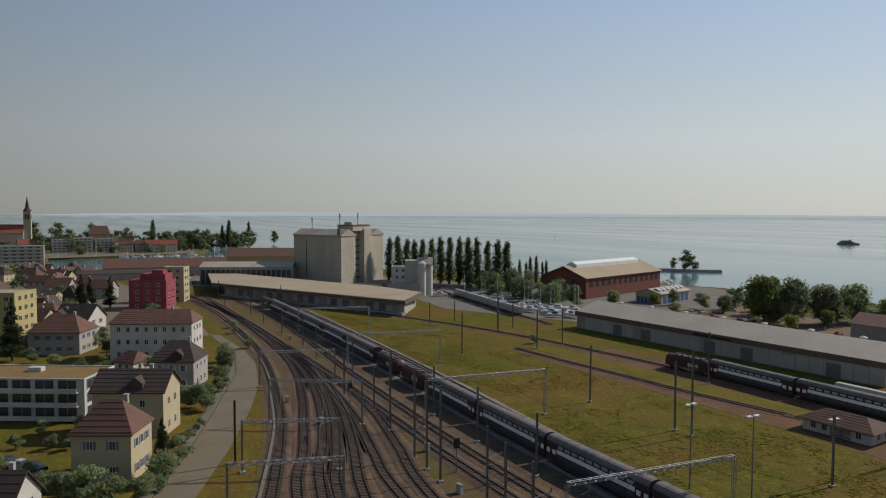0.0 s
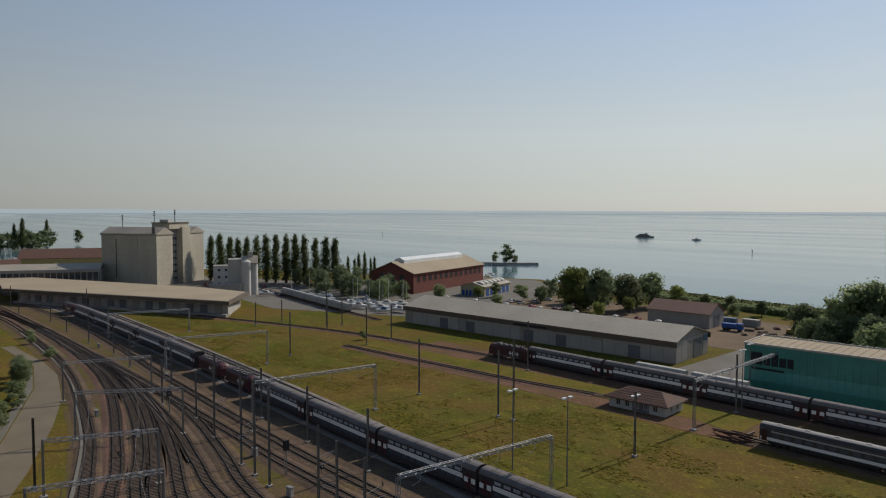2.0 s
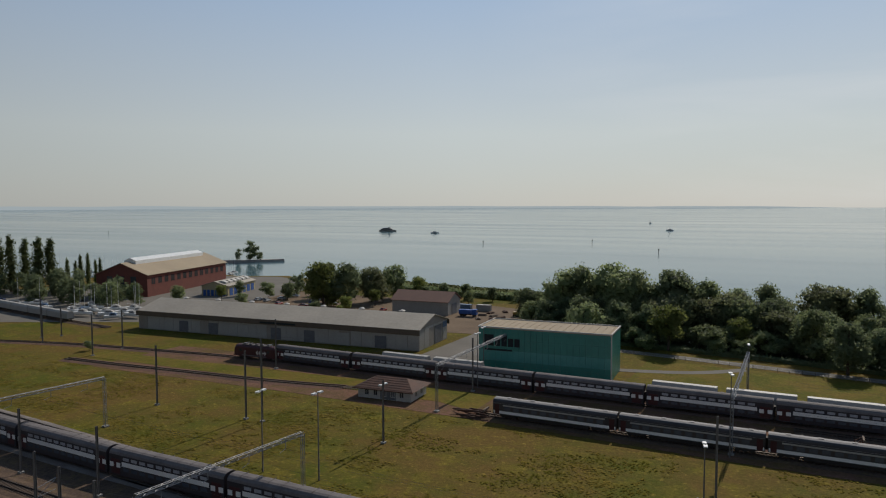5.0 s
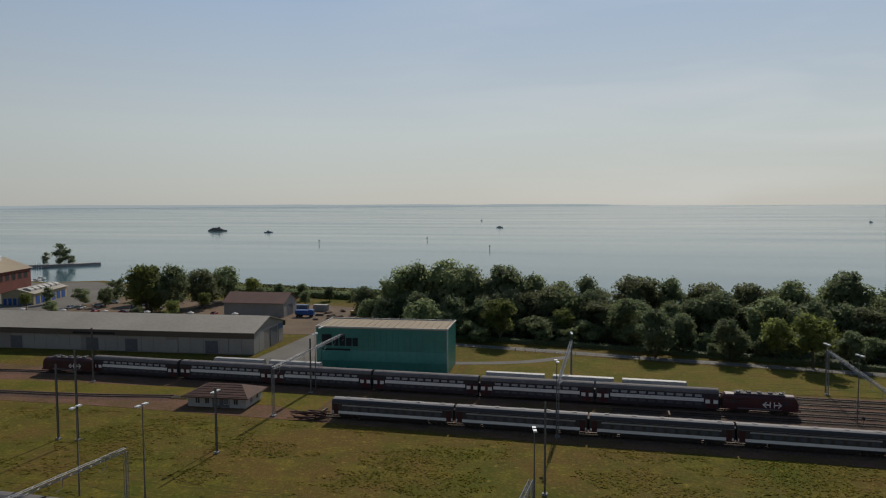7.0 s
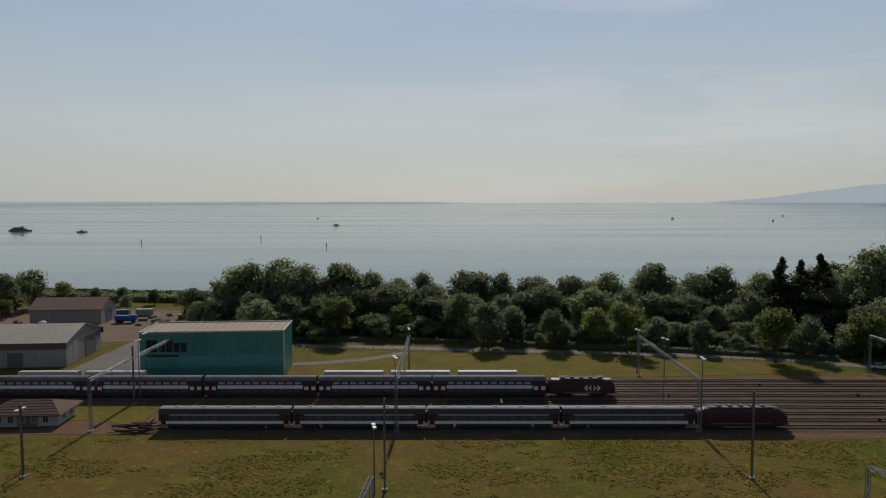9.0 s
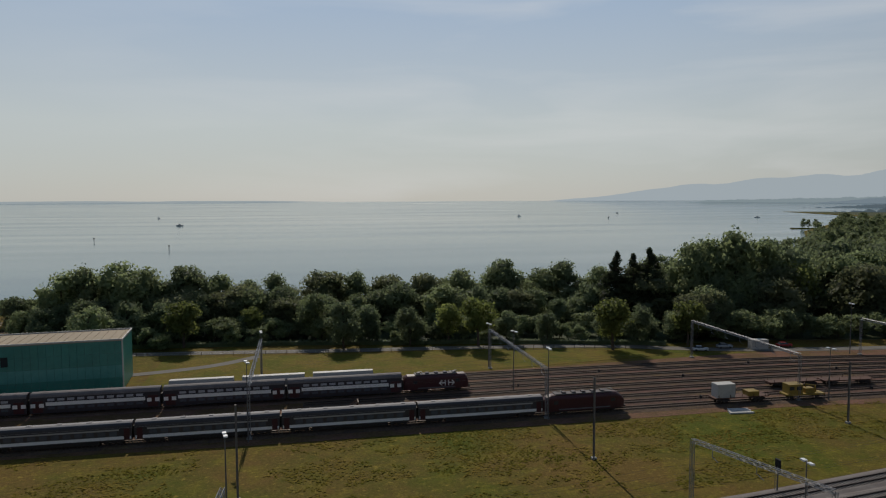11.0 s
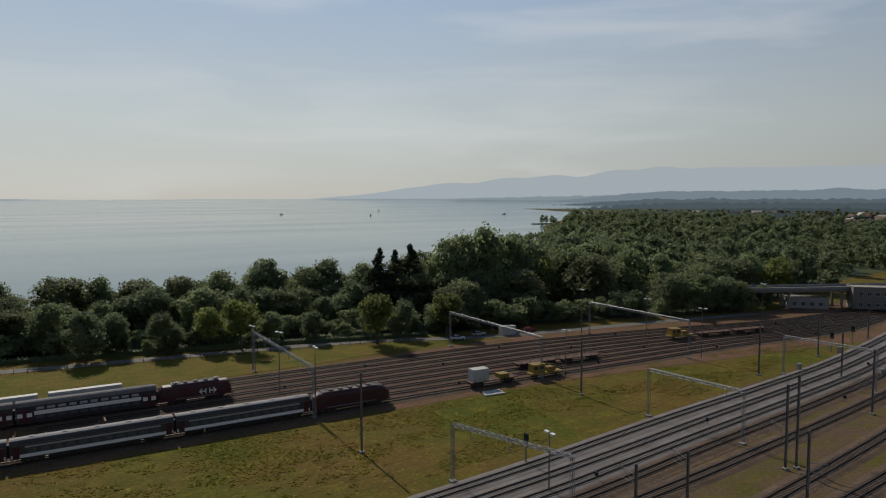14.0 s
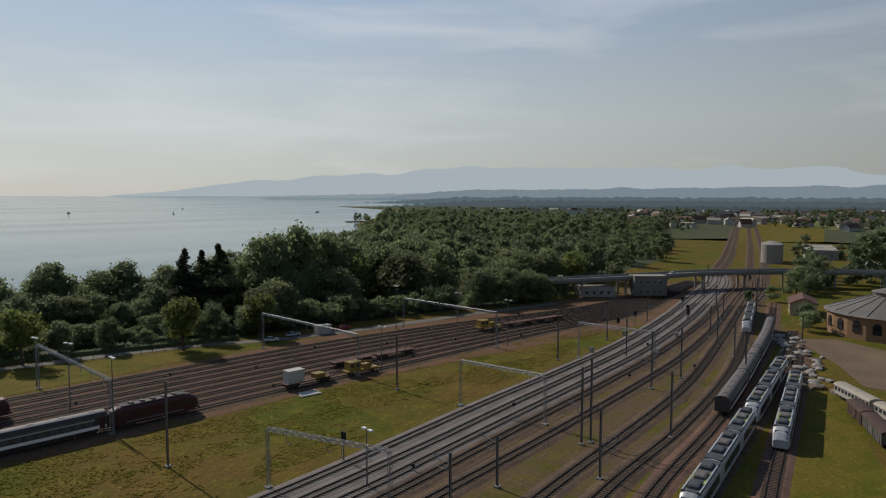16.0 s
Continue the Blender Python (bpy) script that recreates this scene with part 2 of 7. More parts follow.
M_WOOD = mat("weathered_wood", (0.20, 0.15, 0.11), (0.14, 0.105, 0.08), 0.5, 5.0, 0.85)
M_RUBBLE = mat("pale_rubble", (0.34, 0.31, 0.28), (0.24, 0.22, 0.2), 0.3, 2.0, 0.9)
M_CARS = [mat("car_paint_" + k, c, None, 0.5, 4.0, 0.3, spec=0.5) for k, c in
          (("white", (0.7, 0.7, 0.7)), ("silver", (0.4, 0.41, 0.42)), ("black", (0.02, 0.02, 0.022)), ("red", (0.35, 0.03, 0.03)), ("blue", (0.03, 0.06, 0.2)))]
M_BARK = mat("bark", (0.10, 0.075, 0.055), (0.07, 0.052, 0.04), 0.8, 6.0, 0.95)


def leaf(name, c1, c2, rnd=0.25):
    """Leaves that let part of the light through."""
    m = mat(name, c1, c2, 0.06, 0.9, 0.7, rnd=rnd, spec=0.2)
    n, l = m.node_tree.nodes, m.node_tree.links
    b, o = n["Principled BSDF"], n["Material Output"]
    t, x = n.new("ShaderNodeBsdfTranslucent"), n.new("ShaderNodeMixShader")
    x.inputs[0].default_value = 0.58
    l.new(b.inputs["Base Color"].links[0].from_socket, t.inputs[0])
    l.new(b.outputs[0], x.inputs[1]), l.new(t.outputs[0], x.inputs[2]), l.new(x.outputs[0], o.inputs[0])
    return m


M_LEAF = leaf("broadleaf_green", (0.162, 0.200, 0.092), (0.256, 0.292, 0.144))
M_LEAFY = leaf("pale_young_leaves", (0.155, 0.185, 0.05), (0.215, 0.24, 0.075))
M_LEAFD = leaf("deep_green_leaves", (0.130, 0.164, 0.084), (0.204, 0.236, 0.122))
M_LEAFG = leaf("silver_willow_leaves", (0.13, 0.145, 0.07), (0.18, 0.19, 0.10))
M_FIR = leaf("conifer_needles", (0.040, 0.052, 0.026), (0.062, 0.076, 0.036))
M_REED = mat("reed_bed", (0.17, 0.165, 0.06), (0.12, 0.13, 0.045), 0.3, 3.0, 0.95, spec=0.1)

# lake water
M_WATER = bpy.data.materials.new("lake_water")
M_WATER.use_nodes = True
_n, _l = M_WATER.node_tree.nodes, M_WATER.node_tree.links
_b = _n["Principled BSDF"]
_b.inputs["Base Color"].default_value = (0.075, 0.14, 0.165, 1)
_b.inputs["Roughness"].default_value, _b.inputs["IOR"].default_value = 0.12, 1.22
_g, _t, _t2, _bp, _mp = (_n.new("ShaderNodeNewGeometry"), _n.new("ShaderNodeTexNoise"), _n.new("ShaderNodeTexNoise"), _n.new("ShaderNodeBump"),
                         _n.new("ShaderNodeMapping"))
_t.inputs["Scale"].default_value, _t.inputs["Detail"].default_value = 0.35, 4
_bp.inputs["Strength"].default_value, _bp.inputs["Distance"].default_value = 0.2, 0.25
_mp.inputs["Scale"].default_value, _mp.inputs["Rotation"].default_value = (0.0012, 0.009, 0.01), (0, 0, radians(12))
_t2.inputs["Scale"].default_value, _t2.inputs["Detail"].default_value = 1.0, 5
_rr = _n.new("ShaderNodeMapRange")
_rr.inputs[1].default_value, _rr.inputs[2].default_value, _rr.inputs[3].default_value, _rr.inputs[4].default_value = 0.35, 0.65, 0.07, 0.15
_l.new(_g.outputs["Position"], _t.inputs["Vector"]), _l.new(_t.outputs[0], _bp.inputs["Height"]), _l.new(_bp.outputs[0], _b.inputs["Normal"])
_l.new(_g.outputs["Position"], _mp.inputs[0]), _l.new(_mp.outputs[0], _t2.inputs["Vector"]), _l.new(_t2.outputs[0], _rr.inputs[0])
_l.new(_rr.outputs[0], _b.inputs["Roughness"])

# distance backdrops: the morning haze is painted into their glowing colours
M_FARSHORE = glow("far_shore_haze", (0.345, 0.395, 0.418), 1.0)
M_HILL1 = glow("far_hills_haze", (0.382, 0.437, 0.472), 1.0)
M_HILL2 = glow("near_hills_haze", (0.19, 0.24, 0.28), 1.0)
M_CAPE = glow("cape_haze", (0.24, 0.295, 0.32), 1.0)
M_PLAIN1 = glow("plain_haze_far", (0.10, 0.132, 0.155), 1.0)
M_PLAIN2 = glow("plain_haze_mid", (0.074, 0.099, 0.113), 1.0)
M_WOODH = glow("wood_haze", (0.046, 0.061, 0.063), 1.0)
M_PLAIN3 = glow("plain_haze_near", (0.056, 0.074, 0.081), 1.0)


# ---- building blocks ----
def thing(name, m=None, label="", category="", group="", kind=""):
    ob = tagged(new(name), label, category, group, kind)
    ob.matrix_world = m or Matrix()
    return ob


def link_mesh(name, bm, material):
    me = bpy.data.meshes.new(name)
    bm.normal_update()
    bm.to_mesh(me)
    bm.free()
    for mm in (material if isinstance(material, (list, tuple)) else [material]):
        me.materials.append(mm)
    return new(name, me)


def part(name, bm, material, parent, label=""):
    ob = link_mesh(name, bm, material)
    ob.parent = parent
    return tagged(ob, label)


def struct(name, bm, material, label, category):
    return tagged(link_mesh(name, bm, material), label, category, "", "structure")


def stuff(name, bm, material, label, category):
    return tagged(link_mesh(name, bm, material), label, category, "", "stuff")


def shared(name, me, parent, m):
    ob = new(name, me)
    ob.parent = parent
    ob.matrix_basis = m
    return ob


def box(bm, x0, x1, y0, y1, z0, z1, m=None, mi=0):
    v = [bm.verts.new((x, y, z)) for z in (z0, z1) for x, y in ((x0, y0), (x1, y0), (x1, y1), (x0, y1))]
    if m:
        for q in v:
            q.co = m @ q.co
    for f in ((0, 3, 2, 1), (4, 5, 6, 7), (0, 1, 5, 4), (1, 2, 6, 5), (2, 3, 7, 6), (3, 0, 4, 7)):
        bm.faces.new([v[i] for i in f]).material_index = mi
    return v


def boxm(*a, **k):
    bm = bmesh.new()
    box(bm, *a, **k)
    return bm


def tube(bm, p0, p1, r0, r1=None, n=8, cap=True, mi=0):
    p0, p1 = Vector(p0), Vector(p1)
    r1 = r0 if r1 is None else r1
    q = (p1 - p0).to_track_quat("Z", "Y").to_matrix()
    a = [bm.verts.new(p0 + q @ Vector((math.cos(t) * r0, math.sin(t) * r0, 0))) for t in (2 * math.pi * i / n for i in range(n))]
    b = [bm.verts.new(p1 + q @ Vector((math.cos(t) * r1, math.sin(t) * r1, 0))) for t in (2 * math.pi * i / n for i in range(n))]
    for i in range(n):
        bm.faces.new((a[i], a[(i + 1) % n], b[(i + 1) % n], b[i])).material_index = mi
    if cap:
        bm.faces.new(a[::-1]).material_index = mi
        bm.faces.new(b).material_index = mi


def extrude_x(bm, profile, x0, x1, mi=0):
    """A closed profile of (y, z), counter-clockwise seen from +x, drawn out along x."""
    a = [bm.verts.new((x0, y, z)) for y, z in profile]
    b = [bm.verts.new((x1, y, z)) for y, z in profile]
    k = len(profile)
    for i in range(k):
        bm.faces.new((a[i], a[(i + 1) % k], b[(i + 1) % k], b[i])).material_index = mi
    bm.faces.new(a[::-1]).material_index = mi
    bm.faces.new(b).material_index = mi


def poly(bm, pts, z0, z1, mi=0):
    """A prism over a ground outline."""
    if sum(p[0] * q[1] - q[0] * p[1] for p, q in zip(pts, pts[1:] + pts[:1])) < 0:
        pts = pts[::-1]
    a = [bm.verts.new((x, y, z0)) for x, y in pts]
    b = [bm.verts.new((x, y, z1)) for x, y in pts]
    k = len(pts)
    for i in range(k):
        bm.faces.new((a[i], a[(i + 1) % k], b[(i + 1) % k], b[i])).material_index = mi
    bm.faces.new(b).material_index = mi
    bm.faces.new(a[::-1]).material_index = mi


def smooth_line(pts, step=4.0):
    """A smooth curve through the points, sampled at even steps: (x, y, nx, ny)."""
    P = [Vector((x, y)) for x, y in pts]
    P = [2 * P[0] - P[1]] + P + [2 * P[-1] - P[-2]]
    raw = []
    for i in range(1, len(P) - 2):
        k = max(2, int((P[i + 1] - P[i]).length / 2))
        for j in range(k):
            t = j / k
            a, b, c, d = P[i - 1:i + 3]
            raw.append(0.5 * (2 * b + (c - a) * t + (2 * a - 5 * b + 4 * c - d) * t * t + (3 * b - a - 3 * c + d) * t ** 3))
    raw.append(P[-2])
    outp, carry = [raw[0]], 0.0
    for a, b in zip(raw, raw[1:]):
        d = (b - a).length
        while carry + d >= step:
            a = a + (b - a) * ((step - carry) / d)
            d = (b - a).length
            carry = 0.0
            outp.append(a)
        carry += d
    res = []
    for i, p in enumerate(outp):
        d = (outp[min(i + 1, len(outp) - 1)] - outp[max(i - 1, 0)]).normalized()
        res.append((p.x, p.y, -d.y, d.x))
    return res


def ribbon(bm, line, offs, mi=0):
    """Profile of (offset, z) swept along a line, open below."""
    rows = [[bm.verts.new((x + nx * o, y + ny * o, z)) for o, z in offs] for x, y, nx, ny in line]
    for a, b in zip(rows, rows[1:]):
        for i in range(len(offs) - 1):
            bm.faces.new((a[i], b[i], b[i + 1], a[i + 1])).material_index = mi
    for r in (rows[0], rows[-1]):
        if len(offs) > 2:
            bm.faces.new(r).material_index = mi


def along(line, s, step=4.0):
    """Point, heading (degrees) at distance s along a sampled line."""
    i = max(0, min(int(s / step), len(line) - 2))
    t = s / step - i
    x, y = line[i][0] + (line[i + 1][0] - line[i][0]) * t, line[i][1] + (line[i + 1][1] - line[i][1]) * t
    return x, y, math.degrees(math.atan2(line[i + 1][1] - line[i][1], line[i + 1][0] - line[i][0]))


# ---- ground, water, distance ----
from mathutils import geometry

SHORE = [(4950, 4950), (3000, 4950), (2200, 4300), (1900, 3300), (1628, 2442), (1414, 1859), (1290, 1450), (1100, 1180), (860, 1010), (640, 800),
         (480, 590), (350, 440), (240, 350), (140, 312), (40, 300), (-60, 312), (-110, 330), (-165, 335), (-205, 345), (-255, 338),
         (-290, 352), (-318, 338), (-345, 345), (-352, 300), (-400, 290), (-470, 255), (-560, 190), (-625, 150), (-612, 90), (-602, 20),
         (-625, -15), (-770, -10), (-782, 60), (-800, 128), (-900, 165), (-1020, 130), (-1200, 40), (-1450, -120), (-2100, -700),
         (-3600, -2600), (-4950, -4950), (4950, -4950)]
bm = bmesh.new()
n = len(SHORE)
pts, _, tris = geometry.delaunay_2d_cdt([Vector(p) for p in SHORE], [(i, (i + 1) % n) for i in range(n)], [], 1, 0.01)[:3]
top = [bm.verts.new((p.x, p.y, 0.0)) for p in pts]
low = [bm.verts.new((p[0], p[1], -4.0)) for p in SHORE]
for tri in tris:
    bm.faces.new([top[i] for i in tri])
for i in range(n):
    j = (i + 1) % n
    bm.faces.new((top[i], low[i], low[j], top[j]))
bmesh.ops.recalc_face_normals(bm, faces=bm.faces[:])
for f in bm.faces:
    if abs(f.normal.z) > 0.9 and f.normal.z < 0:
        f.normal_flip()
struct("ground", bm, M_GRASS, "flat lakeside ground with patchy dry meadow grass", "ground")

bm = bmesh.new()
RINGS = [0.0, 120, 400, 800, 1500, 2000, 2500, 3000, 3400, 3800, 4200, 4500, 4720]
rows = []
for r in RINGS:
    z = -2.0 + (26.0 * ((r - 1500) / 3220) ** 2 if r > 1500 else 0)
    rows.append([bm.verts.new((math.cos(2 * math.pi * i / 96) * r, math.sin(2 * math.pi * i / 96) * r, z)) for i in range(96)] if r else [bm.verts.new((0, 0, z))])
for a, b in zip(rows, rows[1:]):
    for i in range(96):
        j = (i + 1) % 96
        bm.faces.new((a[0], b[i], b[j]) if len(a) == 1 else (a[i], b[i], b[j], a[j]))
struct("water", bm, M_WATER, "calm hazy blue-grey lake reaching the horizon", "lake")


def far_ridge(name, az0, az1, r, base, height, seed, material, label, rough=0.08):
    bm = bmesh.new()
    k = 700
    prev = None
    for i in range(k + 1):
        az = radians(az0 + (az1 - az0) * i / k)
        env = min(1.0, 5 * i / k + 0.05, 6 * (k - i) / k + 0.05)
        h = height(i / k) * env + height(i / k) * 0.15 * env * noise.noise(Vector((i * 0.034 + seed, seed, 0))) + height(i / k) * rough * (0.6 * noise.noise(Vector((i * 0.17, seed, 3))) + 0.35 * noise.noise(Vector((i * 0.83, seed, 9))))
        x, y = math.sin(az) * r, math.cos(az) * r
        cur = (bm.verts.new((x, y, base)), bm.verts.new((x, y, base + max(h, 0.5))), bm.verts.new((x * 1.02, y * 1.02, base)))
        if prev:
            bm.faces.new((prev[0], cur[0], cur[1], prev[1]))
            bm.faces.new((prev[1], cur[1], cur[2], prev[2]))
        prev = cur
    return struct(name, bm, material, label, "distance")


# glowing strips of shore, hills and woods, the haze put into their colour
far_ridge("backdrop_far_shore", -100, 14, 4740, 10, lambda u: 42 - 22 * u, 2.0, M_FARSHORE, "low far shore with pale blue haze painted in")
far_ridge("backdrop_hills", 17, 86, 4760, 8, lambda u: 25 + 185 * min(1, 0.1 + u * 2.0) - 60 * max(0, u - 0.5), 7.0, M_HILL1, "long blue hills beyond the lake with haze painted in", 0.03)
far_ridge("backdrop_cape", 28.5, 47, 4100, 2, lambda u: 20 + 26 * u, 22.0, M_CAPE, "far wooded cape with blue haze painted in", 0.25)
far_ridge("backdrop_near_hills", 36, 90, 3900, -10, lambda u: 62 + 40 * u, 12.0, M_HILL2, "lower wooded ridge with blue haze painted in", 0.08)
far_ridge("backdrop_plain_a", 37, 90, 3000, -6, lambda u: 34, 31.0, M_PLAIN1, "line of far woods in the plain with painted haze", 0.35)
far_ridge("backdrop_plain_b", 39, 90, 2300, -4, lambda u: 25, 41.0, M_PLAIN2, "line of woods in the plain with painted haze", 0.45)
far_ridge("backdrop_wood", 41.2, 60, 1380, -3, lambda u: 17 - 3 * u, 61.0, M_WOODH, "wood on the point behind the bay with painted haze", 0.55)
far_ridge("backdrop_plain_c", 44, 90, 1750, -3, lambda u: 17, 51.0, M_PLAIN3, "line of woods behind the fields with painted haze", 0.5)


# ---- roads, lots, yards ----
def sheet(name, pts, z, material, label, category, z0=-0.2):
    bm = bmesh.new()
    poly(bm, pts, z0, z)
    bmesh.ops.triangulate(bm, faces=bm.faces[:])
    return struct(name, bm, material, label, category)


sheet("yard_bed", [(-175, 128), (-110, 131), (-60, 131), (-10, 128.8), (60, 128.6), (104, 129), (160, 123), (232, 115), (330, 150), (330, 168), (276, 166), (196, 168),
                   (134, 178), (60, 173.5), (-10, 173), (-60, 168), (-110, 163), (-175, 160)], 0.03, M_GRAVELBED, "rusty brown gravel bed of the railway yard", "gravel bed")
sheet("meadow_strip", [(-190, 136), (-100, 139.5), (-72, 139.5), (-62, 136), (-62, 150), (-100, 149), (-140, 146.5), (-190, 143.5)], 0.06, M_LAWN,
      "strip of bright green grass between sidings", "grass")
sheet("lawn", [(-38, 170), (60, 175), (100, 180), (103, 187), (70, 194), (10, 201.5), (-38, 205)], 0.05, M_LAWN, "rough green verge between yard and lakeside lane", "grass")
sheet("road", [(-92, -2), (-116, 12), (-135, 20), (-159, 29), (-196, 42), (-224, 48), (-262, 47), (-262, 50.5), (-227, 51.5), (-208, 50.2), (-180, 44.2),
               (-159, 37.2), (-134, 27.4), (-116, 19.2), (-92, 7.5)], 0.04, M_ROAD, "worn grey asphalt street beside the railway", "road")
sheet("pavement", [(-92, -5.5), (-116, 9.6), (-135, 17.8), (-159, 26.8), (-196, 39.8), (-224, 46), (-224, 47.7), (-196, 41.7), (-159, 28.7), (-135, 19.7), (-116, 11.7), (-92, -2.3)],
      0.14, M_LOT, "pale footpath with a raised kerb", "pavement")
sheet("concrete_yard", [(-100, 163), (-80, 162), (-80, 222), (-100, 222)], 0.06, M_LOT, "pale concrete yard between two halls", "yard")
sheet("gravel_lot", [(-375, 160), (-330, 162), (-285, 157), (-255, 172), (-226, 186), (-226, 215), (-232, 300), (-262, 333), (-290, 345), (-318, 334), (-346, 340), (-350, 296), (-345, 240), (-440, 215), (-470, 190)], 0.05, M_LOT,
      "pale gravel lot with boats and cars", "lot")
sheet("shore_lot", [(-240, 225), (-130, 215), (-85, 222), (-85, 275), (-120, 285), (-180, 290), (-235, 290)], 0.045, M_SAND, "bare earth storage yard near the shore", "yard")
sheet("harbour_quay", [(-604, 40), (-545, 30), (-470, 60), (-400, 90), (-340, 125), (-345, 175), (-470, 190), (-555, 185), (-618, 148), (-608, 90)], 0.065, M_LOT, "pale harbour quay paving", "quay")
sheet("town_ground", [(-262, -30), (-262, 47), (-330, 50), (-400, 44), (-540, 24), (-588, 10), (-606, -22), (-630, -60), (-400, -60)], 0.035, M_ROAD,
      "grey town streets and yards between houses", "street")
sheet("far_quay", [(-640, -18), (-768, -13), (-784, 60), (-802, 126), (-898, 160), (-960, 140), (-900, 30), (-900, -80), (-640, -80)], 0.05, M_ROAD, "grey quay and streets of the harbour town", "quay")
sheet("shunting_bed", [(-395, 48), (-326, 56), (-247, 52.5), (-207, 48.5), (-178, 43.5), (-148, 37.5), (-126, 31), (-100, 22), (-60, 12), (0, 8), (60, 22), (110, 36), (180, 56), (240, 78), (342, 126), (342, 152), (298, 139),
                       (236, 121), (184, 109), (109, 98.5), (56, 90.5), (0, 86), (-82, 86), (-201, 95), (-290, 99), (-330, 96), (-395, 76)], 0.02, M_WEED,
      "weedy cinder ground between tracks", "gravel bed")
sheet("earth_lot", [(182, 42), (200, 52), (228, 72), (236, 62), (225, 42), (205, 28), (180, 20)], 0.06, M_SAND, "bare brown earth of a dug-up lot", "yard")
M_PLAINF = mat("orchard_plain", (0.060, 0.070, 0.036), (0.088, 0.088, 0.046), 0.012, 0.12, 0.95, spec=0.05)
sheet("plain", [(700, 130), (900, 40), (4900, -600), (4900, 4850), (3000, 4850), (2250, 4250), (1950, 3300), (1660, 2400), (1440, 1850), (1320, 1450), (1120, 1160), (880, 990), (660, 780), (640, 330), (720, 262)], 0.02, M_PLAINF,
      "dull green plain of orchards and fields", "field")
for nm, pts, mm, lb in (("field_green", [(640, 262), (708, 201), (1017, 289), (930, 372)], M_LAWN, "bright green field beside the line"),
                        ("field_plough", [(930, 470), (1090, 560), (1180, 560), (960, 440)], M_SAND, "brown ploughed field"),
                        ("field_far", [(950, 260), (1300, 200), (1700, 420), (1300, 460)], M_REED, "pale far field")):
    sheet(nm, pts, 0.06, mm, lb, "field")


def lane(name, pts, w, material, label, z=0.07):
    bm = bmesh.new()
    ribbon(bm, smooth_line(pts, 3.0), [(-w / 2, -0.1), (-w / 2, z), (w / 2, z), (w / 2, -0.1)][::-1])
    return struct(name, bm, material, label, "path")


lane("lakeside_lane", [(-70, 216), (-26, 211), (10, 206), (42, 202.5), (71, 198.5), (92, 194), (106, 188), (122, 182.5), (146, 177.5), (190, 172), (236, 165)], 4.6, M_PATH, "narrow grey asphalt lane along the trees")
lane("side_path", [(-62, 186), (-44, 188), (-24, 194), (-10, 205)], 3.4, M_PATH, "grey asphalt path curving across the verge", 0.075)


# ---- railway tracks ----
def track(pts, ballast=M_BALLAST, sleeper=M_SLEEPER, label="railway track on brown ballast", step=0.65, z=0.0, sleepers=True, bed=True):
    """Ballast bed, two rails and sleepers along a centre line; returns the line sampled every 4 m."""
    root = thing("railway_track", None, label, "railway track", "railway tracks")
    ln = smooth_line(pts, 4.0)
    if bed:
        bm = bmesh.new()
        ribbon(bm, ln, [(-3.3, -0.1), (-1.75, z + 0.2), (1.75, z + 0.2), (3.3, -0.1)][::-1])
        part("ballast_bed", bm, ballast, root)
    for o in (-0.75, 0.75):
        bm = bmesh.new()
        ribbon(bm, ln, [(o - 0.06, z + 0.2), (o - 0.05, z + 0.44), (o + 0.05, z + 0.44), (o + 0.06, z + 0.2)][::-1])
        part("rail", bm, M_RAIL, root)
    if sleepers:
        fine = [p for p in smooth_line(pts, step) if p[0] ** 2 + p[1] ** 2 < 300 ** 2]
        vs, fs = [], []
        for x, y, nx, ny in fine:
            dx, dy = ny, -nx
            k = len(vs)
            for zz in (z + 0.1, z + 0.29):
                for a, b in ((-1.3, -0.13), (1.3, -0.13), (1.3, 0.13), (-1.3, 0.13)):
                    vs.append((x + nx * a + dx * b, y + ny * a + dy * b, zz))
            fs += [(k + 4, k + 7, k + 6, k + 5), (k, k + 4, k + 5, k + 1), (k + 1, k + 5, k + 6, k + 2), (k + 2, k + 6, k + 7, k + 3), (k + 3, k + 7, k + 4, k)]
        me = bpy.data.meshes.new("sleeper_course")
        me.from_pydata(vs, [], fs)
        me.materials.append(sleeper)
        ob = tagged(new("sleeper_course", me), "", "", "", "stuff")
        ob.parent = root
    return ln


EAST = [(514, 0), (825, 120), (1057, 210), (1500, 380)]


def east(y):
    return [(x, y + d) for x, d in EAST]


T1 = track([(-395, 84), (-340, 96), (-288, 96), (-201, 92), (-142, 88), (-82, 83.5), (0, 83.5), (56, 88), (109, 95.5), (145, 100), (184, 106), (236, 118), (298, 136), (342, 149), (370, 160)],
           M_BALLAST_L, M_SLEEPER_C, "railway track on pale fresh ballast")
T2 = track([(-395, 80), (-334, 85), (-242, 83.5), (-186, 81.5), (-128, 78.4), (-87, 77.3), (0, 78), (59, 83.7), (86, 87), (115, 91.3), (145, 95.4), (184, 101.5), (236, 113.5), (298, 131.5), (342, 144.5), (370, 155.5)],
           M_BALLAST_L, M_SLEEPER_C, "railway track on pale fresh ballast")
T3 = track([(-100, 77.8), (-50, 74.5), (0, 73.5), (63, 79.6), (81, 82), (108, 85.8), (145, 90.8), (184, 97), (236, 109), (298, 127), (342, 140)] + [(400, 165.5)], M_BALLAST_L, M_SLEEPER_C,
           "railway track on pale fresh ballast")
